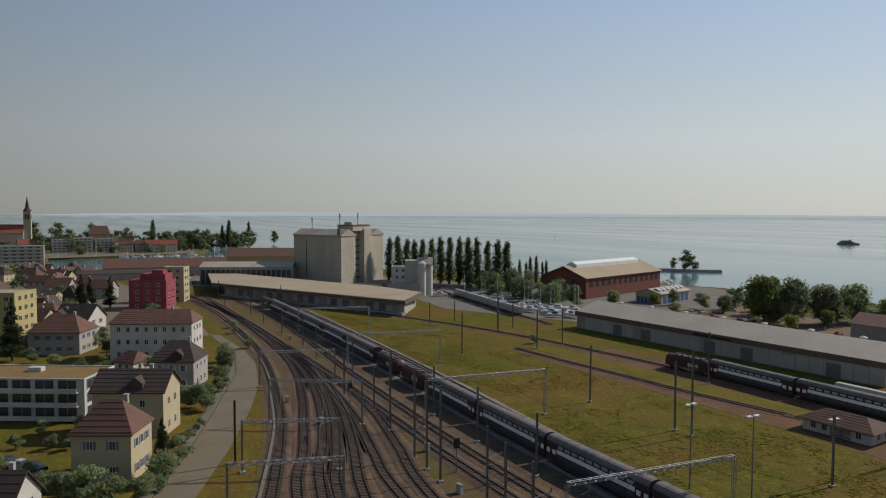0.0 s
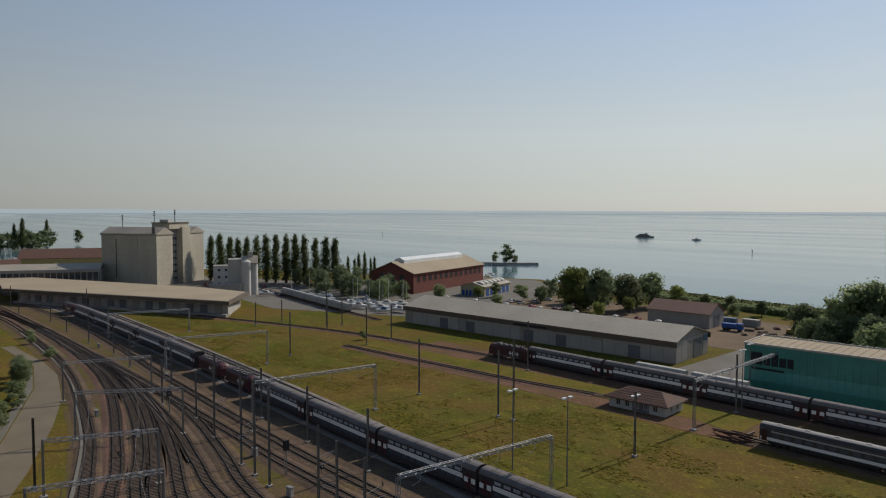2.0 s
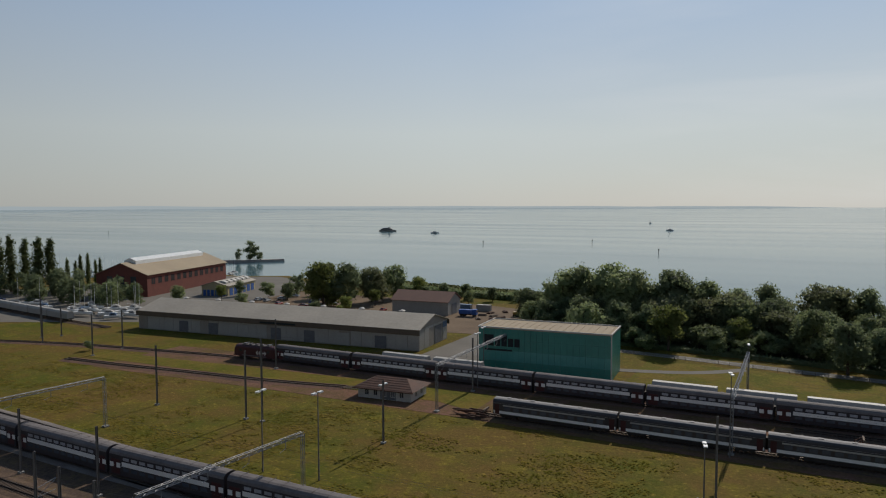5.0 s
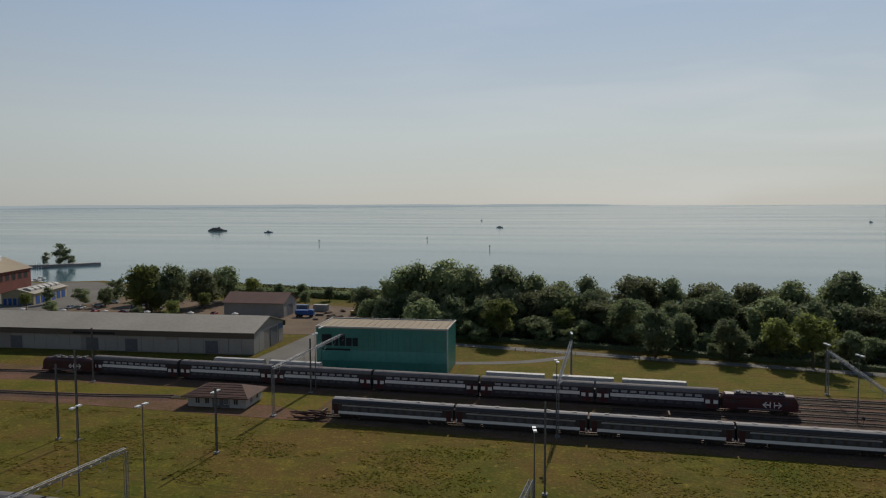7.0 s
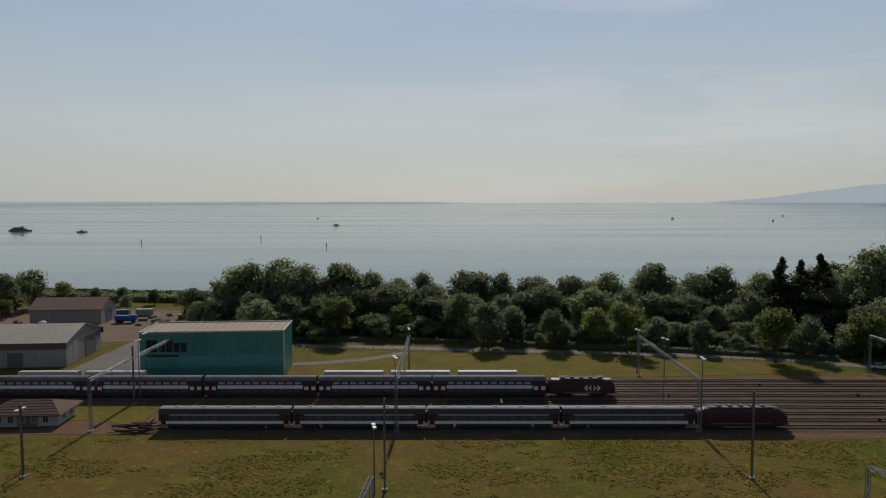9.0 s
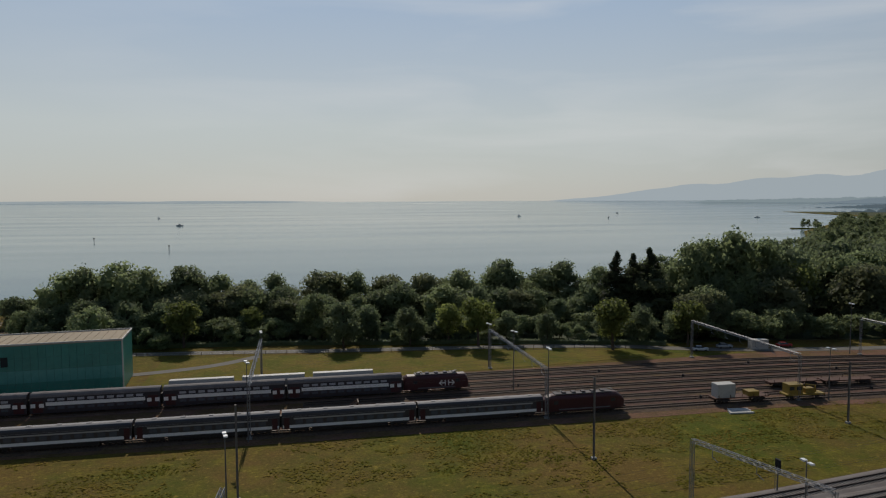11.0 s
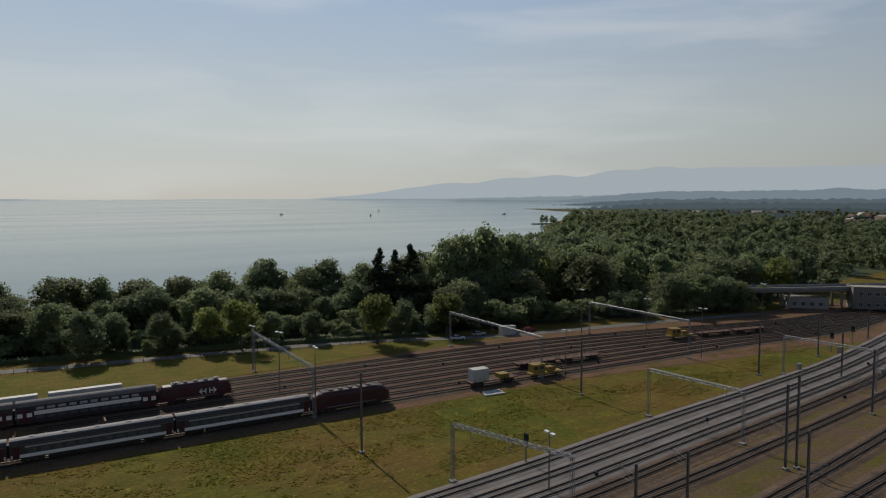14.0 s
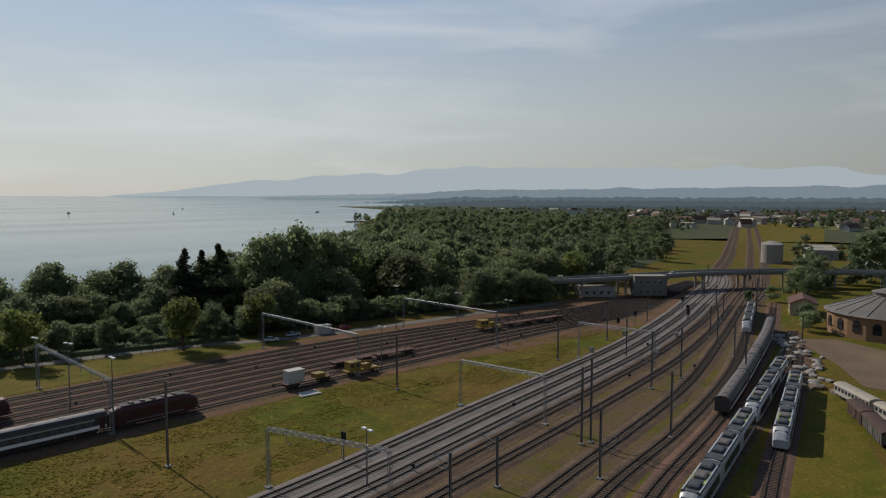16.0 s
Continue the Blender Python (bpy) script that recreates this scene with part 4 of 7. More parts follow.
def container(w, l, h, mm, label, name="site_container"):
    c = thing(name, None, label, "container")
    bm = bmesh.new()
    box(bm, -l / 2, l / 2, -w / 2, w / 2, 0, h)
    part("shell", bm, mm, c)
    for i in range(int(l / 0.6)):
        for y in (-w / 2, w / 2):
            part("rib", boxm(-l / 2 + 0.3 + i * 0.6, -l / 2 + 0.5 + i * 0.6, y - 0.03, y + 0.03, 0.1, h - 0.1), mm, c)
    part("end_door", boxm(l / 2 - 0.02, l / 2 + 0.04, -w / 2 + 0.1, w / 2 - 0.1, 0.15, h - 0.15), M_SHUTTER, c)
    return c


put(container(2.4, 4.2, 2.9, M_WHITE, "white site container loaded on a flat wagon"), pose(88.8, 134.25, RT + 1.15, 0, 0, -1))
put(container(2.2, 2.6, 1.0, M_MACH, "yellow equipment crate on a flat wagon", "equipment_crate"), pose(95.4, 134.15, RT + 1.15, 0, 0, -1))
put(container(2.4, 5.0, 2.8, M_WHITE, "white site cabin beside the lane", "site_cabin"), pose(131, 181.5, 0.05, 0, 0, -8))
bm = bmesh.new()
for i in range(5):
    box(bm, -2.6 + 0.2 * i, 2.6 - 0.3 * (i % 2), -1.5 + 0.6 * i, -0.98 + 0.6 * i, 0.02, 0.3 + 0.03 * (i % 3))
ob = tagged(link_mesh("stacked_slabs", bm, M_WHITE), "white concrete slabs lying beside the yard track", "slab stack")
ob.matrix_world = pose(88.5, 128.3, 0, 0, 0, -6)


# ---- buildings ----
def windows_on(parent, wall_len, z0, n, w, h, m, floors=1, pitch=2.9, frame_mat=M_WHITE, pane_mat=M_GLASS, shutters=None, margin=1.2):
    """Windows along the +x direction of m, whose -y side looks outwards; each with a frame, a pane and a sill."""
    fr = pn = sh = None
    far = parent.matrix_basis.translation.length > 275
    for f in range(floors):
        for i in range(n):
            x = margin + (wall_len - 2 * margin) * ((i + 0.5) / n)
            mm = m @ Matrix.Translation((x, 0, z0 + f * pitch))
            if fr is None:
                bm = bmesh.new()
                for a in ((-w / 2 - 0.1, -w / 2, 0, h), (w / 2, w / 2 + 0.1, 0, h), (-w / 2 - 0.1, w / 2 + 0.1, h, h + 0.1), (-w / 2 - 0.15, w / 2 + 0.15, -0.12, 0), (-0.03, 0.03, 0, h)):
                    box(bm, a[0], a[1], -0.08, 0.05, a[2], a[3])
                if far:
                    box(bm, -w / 2, w / 2, -0.02, 0.05, 0, h, mi=1)
                    fo = part("window", bm, (frame_mat, pane_mat), parent)
                    fr = fo.data
                else:
                    fo = part("window", bm, frame_mat, parent)
                    po = part("pane", boxm(-w / 2, w / 2, -0.02, 0.05, 0, h), pane_mat, fo)
                    fr, pn = fo.data, po.data
                fo.matrix_basis = mm
                if shutters:
                    bm = bmesh.new()
                    box(bm, -w / 2 - 0.1 - w * 0.45, -w / 2 - 0.1, -0.06, 0.02, -0.05, h + 0.05)
                    box(bm, w / 2 + 0.1, w / 2 + 0.1 + w * 0.45, -0.06, 0.02, -0.05, h + 0.05)
                    so = part("shutter", bm, shutters, fo)
                    sh = so.data
            else:
                fo = shared("window", fr, parent, mm)
                if pn:
                    shared("pane", pn, fo, Matrix())
                if sh:
                    shared("shutter", sh, fo, Matrix())


def faces_view(m):
    """Whether a wall of the town, looking along its own -y, is turned towards the railway."""
    q, d = m.translation, m.to_3x3() @ Vector((0, -1, 0))
    return q.x * d.x + q.y * d.y < 0


def house(m, lx, ly, wall_h, ridge_h, wall, roof, label, hip=0.0, floors=2, nx=3, ny=2, over=0.5, name="house", shutters=None, chimney=True, ridge="x", dormer=False, win=(0.95, 1.35)):
    """A house standing on its own origin, its sides along x and y; the roof a gable, or hipped by that share of its half width."""
    root = thing(name, m, label, "house")
    bm = bmesh.new()
    if ridge == "y":
        lx, ly = ly, lx
    hx, hy = lx / 2, ly / 2
    prof = [(-hy, 0), (hy, 0), (hy, wall_h), (0, wall_h + (0 if hip else (ridge_h - wall_h) * 0.98)), (-hy, wall_h)]
    if hip:
        box(bm, -hx, hx, -hy, hy, 0, wall_h)
    else:
        extrude_x(bm, prof, -hx, hx)
    turn = Matrix.Rotation(radians(90), 4, "Z") if ridge == "y" else Matrix()
    bm.transform(turn)
    part("wall", bm, wall, root)
    bm = bmesh.new()
    ox, oy = hx + over, hy + over
    drop = (ridge_h - wall_h) * over / hy
    rx = hx - hip * hy + (0 if hip else over)
    t = 0.22
    for s in (-1, 1):
        lo = [(-ox, s * oy, wall_h - drop), (ox, s * oy, wall_h - drop), (rx, 0, ridge_h), (-rx, 0, ridge_h)]
        a = [bm.verts.new(p) for p in lo]
        b = [bm.verts.new((p[0], p[1], p[2] + t)) for p in lo]
        bm.faces.new(a if s > 0 else a[::-1]), bm.faces.new(b[::-1] if s > 0 else b)
        for i in range(4):
            bm.faces.new((a[i], a[(i + 1) % 4], b[(i + 1) % 4], b[i]))
    if hip:
        for s in (-1, 1):
            lo = [(s * ox, -oy, wall_h - drop + t), (s * ox, oy, wall_h - drop + t), (s * rx, 0, ridge_h + t)]
            bm.faces.new([bm.verts.new(p) for p in lo])
    bmesh.ops.recalc_face_normals(bm, faces=bm.faces[:])
    bm.transform(turn)
    rf = part("roof", bm, roof, root)
    # ribs of tile courses
    bm = bmesh.new()
    k = max(4, int(hy / 0.7))
    for s in (-1, 1):
        for i in range(k):
            u = (i + 0.5) / k
            y = s * oy * (1 - u)
            z = wall_h - drop + (ridge_h - wall_h + drop) * u + t
            ex = ox - (ox - rx) * u
            box(bm, -ex, ex, y - 0.05, y + 0.05, z - 0.02, z + 0.05)
    bm.transform(turn)
    ob = part("tile_course", bm, roof, rf)
    ob["kind"] = "stuff"
    if chimney:
        bm = bmesh.new()
        box(bm, hx * 0.3, hx * 0.3 + 0.7, hy * 0.25, hy * 0.25 + 0.6, ridge_h - 1.4, ridge_h + 0.7)
        box(bm, hx * 0.3 - 0.08, hx * 0.3 + 0.78, hy * 0.25 - 0.08, hy * 0.25 + 0.68, ridge_h + 0.7, ridge_h + 0.82)
        bm.transform(turn)
        part("chimney", bm, M_GREYR, root)
    if dormer:
        bm = bmesh.new()
        w2 = 1.5
        z = wall_h + 0.5
        extrude_x(bm, [(-w2, z), (w2, z), (w2, z + 1.0), (0, z + 2.2), (-w2, z + 1.0)], 0, hy * 0.8)
        bm.transform(Matrix.Translation((hx * 0.2, -hy * 0.95, 0)) @ Matrix.Rotation(radians(90), 4, "Z"))
        bm.transform(turn)
        part("dormer", bm, roof, root)
    if ridge == "y":
        hx, hy = hy, hx
    fh = wall_h / floors
    z0 = fh * 0.32
    w, h = win
    for mm, ln, n in ((Matrix.Translation((-hx, -hy, 0)), 2 * hx, nx), (pose(hx, -hy, 0, 0, 0, 90), 2 * hy, ny), (pose(hx, hy, 0, 0, 0, 180), 2 * hx, nx), (pose(-hx, hy, 0, 0, 0, -90), 2 * hy, ny)):
        if faces_view(m @ mm):
            windows_on(root, ln, z0, n, w, h, mm, floors, fh, shutters=shutters)
    return root


def block(m, lx, ly, h, wall, label, name="apartment_block", floors=3, nx=6, ny=3, roof=M_ROOFG, parapet=0.4, win=(1.4, 1.4), category="apartment block", balconies=False):
    root = thing(name, m, label, category)
    hx, hy = lx / 2, ly / 2
    part("wall", boxm(-hx, hx, -hy, hy, 0, h), wall, root)
    bm = bmesh.new()
    box(bm, -hx + 0.25, hx - 0.25, -hy + 0.25, hy - 0.25, h, h + 0.15)
    part("roof", bm, roof, root)
    bm = bmesh.new()
    for a in ((-hx - 0.05, hx + 0.05, -hy - 0.05, -hy + 0.25), (-hx - 0.05, hx + 0.05, hy - 0.25, hy + 0.05), (-hx - 0.05, -hx + 0.25, -hy + 0.25, hy - 0.25), (hx - 0.25, hx + 0.05, -hy + 0.25, hy - 0.25)):
        box(bm, *a, h, h + parapet)
    part("parapet", bm, wall, root)
    fh = h / floors
    for mm, ln, n in ((Matrix.Translation((-hx, -hy, 0)), lx, nx), (pose(hx, -hy, 0, 0, 0, 90), ly, ny), (pose(hx, hy, 0, 0, 0, 180), lx, nx), (pose(-hx, hy, 0, 0, 0, -90), ly, ny)):
        if faces_view(m @ mm):
            windows_on(root, ln, fh * 0.3, n, *win, mm, floors, fh)
    if balconies:
        for f in range(floors):
            for s, d in ((-hy - 1.3, -hy), ):
                bm = bmesh.new()
                box(bm, -hx + 1, hx - 1, s, d, f * fh + 0.05 + fh * 0.1, f * fh + 0.25 + fh * 0.1)
                box(bm, -hx + 1, hx - 1, s, s + 0.1, f * fh + 0.25 + fh * 0.1, f * fh + 1.1 + fh * 0.1)
                part("balcony", bm, M_WHITE, root)
    return root


A = 24.0  # bearing of the street
# yellow house, white gabled house, flats and manor along the street
house(pose(-130.0, 7.2, 0, 0, 0, 62), 9.8, 8.4, 8.4, 12.6, M_CREAM, M_TILE, "pale yellow rendered house with a brown hipped tile roof", 0.75, 2, 2, 3, shutters=M_SHUTTER)
house(pose(-153.8, 13.2, 0, 0, 0, 62), 14, 9, 9.2, 12.6, M_CREAM, M_TILED, "cream gabled house with a steep dark tile roof", 0, 2, 2, 2, dormer=True)
house(pose(-190.5, 26.5, 0, 0, 0, 62), 11, 11, 7.2, 11.3, M_GREYR, M_TILED, "grey manor house with a dark hipped roof and dormer", 0.55, 2, 3, 3, dormer=True, shutters=M_WHITE)
house(pose(-230.1, 25.8, 0, 0, 0, 64), 24, 11, 11.3, 14.6, M_WHITE, M_TILE, "long white apartment house with a brown tile roof", 0.35, 3, 8, 3, name="apartment_house")
house(pose(-254, 0.5, 0, 0, 0, 62), 16, 12, 7.0, 11.6, M_GREYR, M_TILE, "grey rendered villa with a brown hipped roof", 0.7, 2, 4, 3, shutters=M_SHUTTER)
house(pose(-113.5, -8.5, 0, 0, 0, 62), 8, 8, 4.6, 8.6, M_WHITE, M_TILED, "white gabled house with a dark tile roof at the street", 0, 2, 2, 2)
blk = block(pose(-178, -4.5, 0, 0, 0, 60), 27, 13, 8.8, M_WHITE, "modern white flat-roofed apartment block with a sedum roof", floors=3, nx=5, ny=3, roof=M_SEDUM, win=(4.0, 2.1), balconies=True)
part("roof_hatch", boxm(-3, 0, 0.5, 2.2, 8.8, 9.9), M_WHITE, blk)
block(pose(-262, -16, 0, 0, 0, 62), 14, 12, 19.0, M_YELLOW, "tall yellow rendered apartment tower", floors=6, nx=4, ny=3)
pk = block(pose(-350, 37.5, 0, 0, 0, 62), 17, 12, 13.0, M_PINK, "magenta rendered town house with stepped flat roof", "town_house", 4, 3, 2, M_PINK, category="house", win=(1.5, 1.4))
part("upper_storey", boxm(-4, 7.5, -4.5, 4.5, 13.0, 16.2), M_PINK, pk)
part("stair_head", boxm(1, 6, -3, 2, 16.2, 17.8), M_PINK, pk)
block(pose(-372, 51, 0, 0, 0, 62), 10, 8, 17, M_CREAM, "cream lift tower block behind the magenta house", floors=5, nx=2, ny=2)
house(pose(-286, 6, 0, 0, 0, 55), 13, 11, 6.5, 11, M_WHITE, M_TILED, "white gabled town house with a dark roof", 0, 2, 3, 2, shutters=M_SHUTTER)
house(pose(-262, -6.5, 0, 0, 0, 60), 9, 8, 4.5, 8, M_LEMON, M_TILED, "bright lemon yellow cottage with a dark roof", 0, 1, 2, 2)
house(pose(-214, 17.5, 0, 0, 0, 40), 7, 7, 3.0, 5.4, M_WHITE, M_TILE, "low annexe with a red-brown tile roof", 0.5, 1, 2, 2, chimney=False)
rng = random.Random(5)
for i in range(44):
    d = rng.uniform(285, 570)
    az = rng.uniform(-101, -86.5)
    x, y = d * math.sin(radians(az)), d * math.cos(radians(az))
    if y > 24 or (d < 380 and y > 8):
        y -= 26
    wl, rf, lb = rng.choice(((M_WHITE, M_TILE, "white town house with a brown tile roof"), (M_CREAM, M_TILED, "cream town house with a dark tile roof"),
                             (M_GREYR, M_TILE, "grey town house with a brown tile roof"), (M_CREAM, M_TILED, "cream town house with a dark brown roof")))
    house(pose(x, y, 0, 0, 0, rng.choice((62, -28)) + rng.uniform(-8, 8)), rng.uniform(9, 15), rng.uniform(8, 11), rng.uniform(4.5, 6.5), rng.uniform(8, 10), wl, rf, lb, rng.choice((0, 0, 0.6)), 2, 3, 2)


def hall(name, m, L, W, eave, ridge_h, wall, roof, label, fascia=None, gable=None, category="hall", over=0.6):
    root = thing(name, m, label, category)
    hx, hy = L / 2, W / 2
    bm = bmesh.new()
    extrude_x(bm, [(-hy, 0), (hy, 0), (hy, eave), (0, ridge_h - 0.1), (-hy, eave)], -hx, hx)
    part("wall", bm, wall, root)
    bm = bmesh.new()
    d = (ridge_h - eave) * over / hy
    extrude_x(bm, [(-hy - over, eave - d), (0, ridge_h), (hy + over, eave - d), (hy + over, eave - d + 0.2), (0, ridge_h + 0.25), (-hy - over, eave - d + 0.2)], -hx - over, hx + over)
    bmesh.ops.recalc_face_normals(bm, faces=bm.faces[:])
    rf = part("roof", bm, roof, root)
    if fascia:
        for s in (-1, 1):
            part("fascia", boxm(-hx - over, hx + over, s * (hy + over) - 0.08, s * (hy + over) + 0.08, eave - d - 1.5, eave - d + 0.22), fascia, rf)
    return root


# long grey warehouse
wh = hall("warehouse", pose(-159.5, 192.6, 0, 0, 0, 4.6), 112, 23, 6.6, 9.7, M_SHEET, M_ROOFG, "long grey corrugated warehouse with a pale low-pitched roof", M_FASCIA, category="warehouse")
for i in range(28):
    part("wall_panel", boxm(-55.6 + i * 4, -51.75 + i * 4, -11.62, -11.5, 0.3, 5.0), M_SHEETW if i % 7 else M_SHEET, wh)
for i in range(8):
    part("loading_door", boxm(-50 + i * 13, -46 + i * 13, -11.72, -11.6, 0.2, 4.0), M_SHUTTER if i % 3 else M_SHEETW, wh)
part("gable_door", boxm(55.95, 56.1, 1, 6.5, 0.1, 5.8), M_SHUTTER, wh, "tall dark sliding door")
for i in range(6):
    part("gable_panel", boxm(55.95, 56.06, -11 + i * 3.7, -7.5 + i * 3.7, 5.9 if 2 <= i <= 4 else 0.2, 6.5), M_SHEETW, wh)
part("blue_banner", boxm(56.06, 56.14, 7.6, 11, 4.4, 6.2), M_TARP, wh, "faded blue banner")
part("sign_bars", boxm(-2, 12, -12.28, -12.2, 5.3, 5.9), M_INK, wh, "dark sign lettering bars")
for i in range(7):
    bm = bmesh.new()
    x = -46 + i * 15
    tube(bm, (x, 2.0, 9.0), (x, 2.0, 10.0), 0.9, n=10)
    tube(bm, (x, 2.0, 10.0), (x, 2.0, 10.4), 1.15, 0.3, n=10)
    part("roof_vent", bm, M_WHITE, wh, "white roof vent")

# green box hall with the sign
W0, W1 = Vector((-77.2, 172.0)), Vector((-42.0, 174.6))
mb = thing("green_hall", pose((W0.x + W1.x) / 2, (W0.y + W1.y) / 2 + 7, 0, 0, 0, math.degrees(math.atan2(W1.y - W0.y, W1.x - W0.x))), "translucent green panelled storage hall with a dark sign", "hall")
hl = (W1 - W0).length / 2
part("wall", boxm(-hl, hl, -7, 7, 0, 11.6), M_GREEN, mb)
for i in range(22):
    for j in range(4):
        w = 2 * hl / 22
        part("panel", boxm(-hl + i * w + 0.04, -hl + (i + 1) * w - 0.04, -7.09, -7.0, 0.1 + j * 2.9, 2.94 + j * 2.9), M_GREENL if j == 1 else M_GREEN, mb)
for i in range(9):
    part("side_panel", boxm(hl, hl + 0.09, -7 + i * 14 / 9 + 0.04, -7 + (i + 1) * 14 / 9 - 0.04, 0.1, 11.5), M_GREENL if i == 0 else M_GREEN, mb)
bm = bmesh.new()
box(bm, -hl - 0.15, hl + 0.15, -7.15, 7.15, 11.6, 11.8)
for i in range(18):
    box(bm, -hl + 1 + i * (2 * hl - 2) / 17 - 0.08, -hl + 1 + i * (2 * hl - 2) / 17 + 0.08, -7, 7, 11.8, 11.9)
part("roof", bm, M_ROOFB, mb, "tan ribbed flat roof")
bm = bmesh.new()
for a in ((-hl - 0.2, hl + 0.2, -7.2, -6.95), (-hl - 0.2, hl + 0.2, 6.95, 7.2), (-hl - 0.2, -hl + 0.05, -6.95, 6.95), (hl - 0.05, hl + 0.2, -6.95, 6.95)):
    box(bm, *a, 11.75, 12.1)
part("roof_edge", bm, M_WHITE, mb)
part("corner_post", boxm(hl - 0.1, hl + 0.16, -7.16, -6.9, 0, 11.7), M_WHITE, mb)


# company mark: five plain upright blocks, the first one broad and tall
for x, wide, tall in ((0.0, 2.6, 3.0), (2.95, 1.5, 2.2), (4.75, 1.5, 3.0), (6.55, 1.5, 2.2), (8.35, 1.4, 2.2)):
    part("sign_block", boxm(-hl + 1.7 + x, -hl + 1.7 + x + wide, -7.2, -7.12, 6.95, 6.95 + tall), M_INK, mb)
part("sign_bar", boxm(-hl + 1.8, -hl + 9.4, -7.18, -7.1, 5.7, 6.2), M_INK, mb)

M_FADED = mat("faded_red_sheet", (0.24, 0.135, 0.10), (0.19, 0.11, 0.085), 0.2, 2.0, 0.8)
# orange-roofed shed by the shore, small hut in the meadow
shd = hall("storage_shed", pose(-138.5, 257, 0, 0, 0, 4), 25, 13.5, 5.6, 8.8, M_GREYR, M_FADED, "grey storage shed with a faded red roof", category="shed")
part("shed_door", boxm(12.5, 12.62, -2.5, 2.5, 0, 4.4), M_SHUTTER, shd)
ht = house(pose(-84.5, 139.8, 0, 0, 0, 4), 13.6, 8.4, 2.6, 4.1, M_WHITE, M_TILE, "low white railway hut with a brown hipped roof", 0.7, 1, 5, 2, name="railway_hut", chimney=False, shutters=None, over=1.0)
# grey panel on the front wall paints in the shade of a porch
part("porch_shadow_wall", boxm(-1, 3, -4.24, -4.18, 0.1, 2.3), M_SHUTTER, ht)

# grain silo: two blocks of bins, white tower, head house and masts
def low_roof(x0, x1, y0, y1, z, rise):
    bm = bmesh.new()
    yc = (y0 + y1) / 2
    extrude_x(bm, [(y0 - 0.5, z - 0.3), (y0 - 0.5, z + 0.3), (yc, z + rise), (y1 + 0.5, z + 0.3), (y1 + 0.5, z - 0.3)][::-1], x0 - 0.5, x1 + 0.5)
    bmesh.ops.recalc_face_normals(bm, faces=bm.faces[:])
    return bm


si = thing("grain_silo", pose(-412, 153, 0, 0, 0, 30), "tall pale concrete grain silo with a head house and roof masts", "silo")
part("bin_block", boxm(-39.5, 0.0, 0, 14, 0, 30.0), M_CONC, si)
part("joint", boxm(-29.0, -28.5, -0.08, 0.1, 4, 27.0), M_DARK, si, "dark vertical wall slot")
part("joint", boxm(-13.6, -13.3, -0.08, 0.1, 0, 29.4), M_CONCG, si)
for i in range(9):
    part("pour_line", boxm(-39.6, 0.06, -0.05, 0.05, 3 + 3 * i, 3.08 + 3 * i), M_CONCG, si)
    part("pour_line", boxm(-0.05, 0.05, 0.2, 13.8, 3 + 3 * i, 3.08 + 3 * i), M_CONCG, si)
part("roof", low_roof(-39.5, 0, 0, 14, 30.2, 4.0), M_ROOFG, si)
part("eave_band", boxm(-39.8, 0.3, -0.3, 14, 29.5, 30.1), M_CONCG, si)
part("stair_slot", boxm(-14, -3.0, 14, 22, 0, 33), M_CONCG, si)
for i in range(7):
    for k in range(3):
        part("slot_window", boxm(-3.05, -2.9, 15.0 + 2.3 * k, 16.4 + 2.3 * k, 2.5 + 4 * i, 3.7 + 4 * i), M_DARK, si)
part("pillar", boxm(-12, 0.9, 22, 29.5, 0, 34.0), M_CONC, si)
part("tower", boxm(-16, 0.4, 29.5, 43, 0, 30.2), M_CONC, si)
part("tower_roof", low_roof(-16, 0.4, 29.5, 43, 30.4, 3.6), M_ROOFG, si)
part("head_house", boxm(-13, -0.5, 12, 29.5, 33, 36.4), M_CONC, si)
part("head_roof", boxm(-13.5, 0.0, 11.5, 30, 36.4, 36.9), M_FASCIA, si)
part("roof_cabin", boxm(-9, -3, 14, 19, 36.9, 38.6), M_WHITE, si)
part("mast_base", boxm(-3, -0.8, -0.2, 2.5, 30.5, 34.5), M_MAST, si)
for x, y, z, h in ((-30, 7, 33.5, 8.0), (-2, 1, 34, 10.0), (-6, 24, 36.6, 8.0)):
    bm = bmesh.new()
    tube(bm, (x, y, z), (x, y, z + h), 0.26, 0.12, n=6)
    for k in range(3):
        box(bm, x - 0.6, x + 0.6, y - 0.12, y + 0.12, z + h - 3.2 + 1.1 * k, z + h - 2.6 + 1.1 * k)
    part("antenna_mast", bm, M_MAST, si)

# long goods platform building with a canopy roof
pf = thing("goods_shed", None, "long low goods shed with a tan flat roof and platform", "goods shed")
bm = bmesh.new()
poly(bm, [(-382, 77), (-276, 131.5), (-300, 149), (-330, 142), (-440, 92)], 0, 5.6)
part("wall", bm, M_SHEETW, pf)
bm = bmesh.new()
poly(bm, [(-388, 71), (-272, 130), (-298, 152), (-330, 145), (-452, 92), (-450, 80)], 5.9, 6.7)
part("roof", bm, M_ROOFB, pf)
bm = bmesh.new()
poly(bm, [(-388.5, 70.6), (-271.5, 129.8), (-298, 152.6), (-299.5, 151.4), (-274, 130.5), (-388, 73)], 5.3, 6.75)
part("fascia", bm, M_FASCIA, pf)
bm = bmesh.new()
poly(bm, [(-383, 74.5), (-274, 129.5), (-275.5, 132), (-384, 77)], 0, 1.1)
part("loading_platform", bm, M_CONCG, pf)
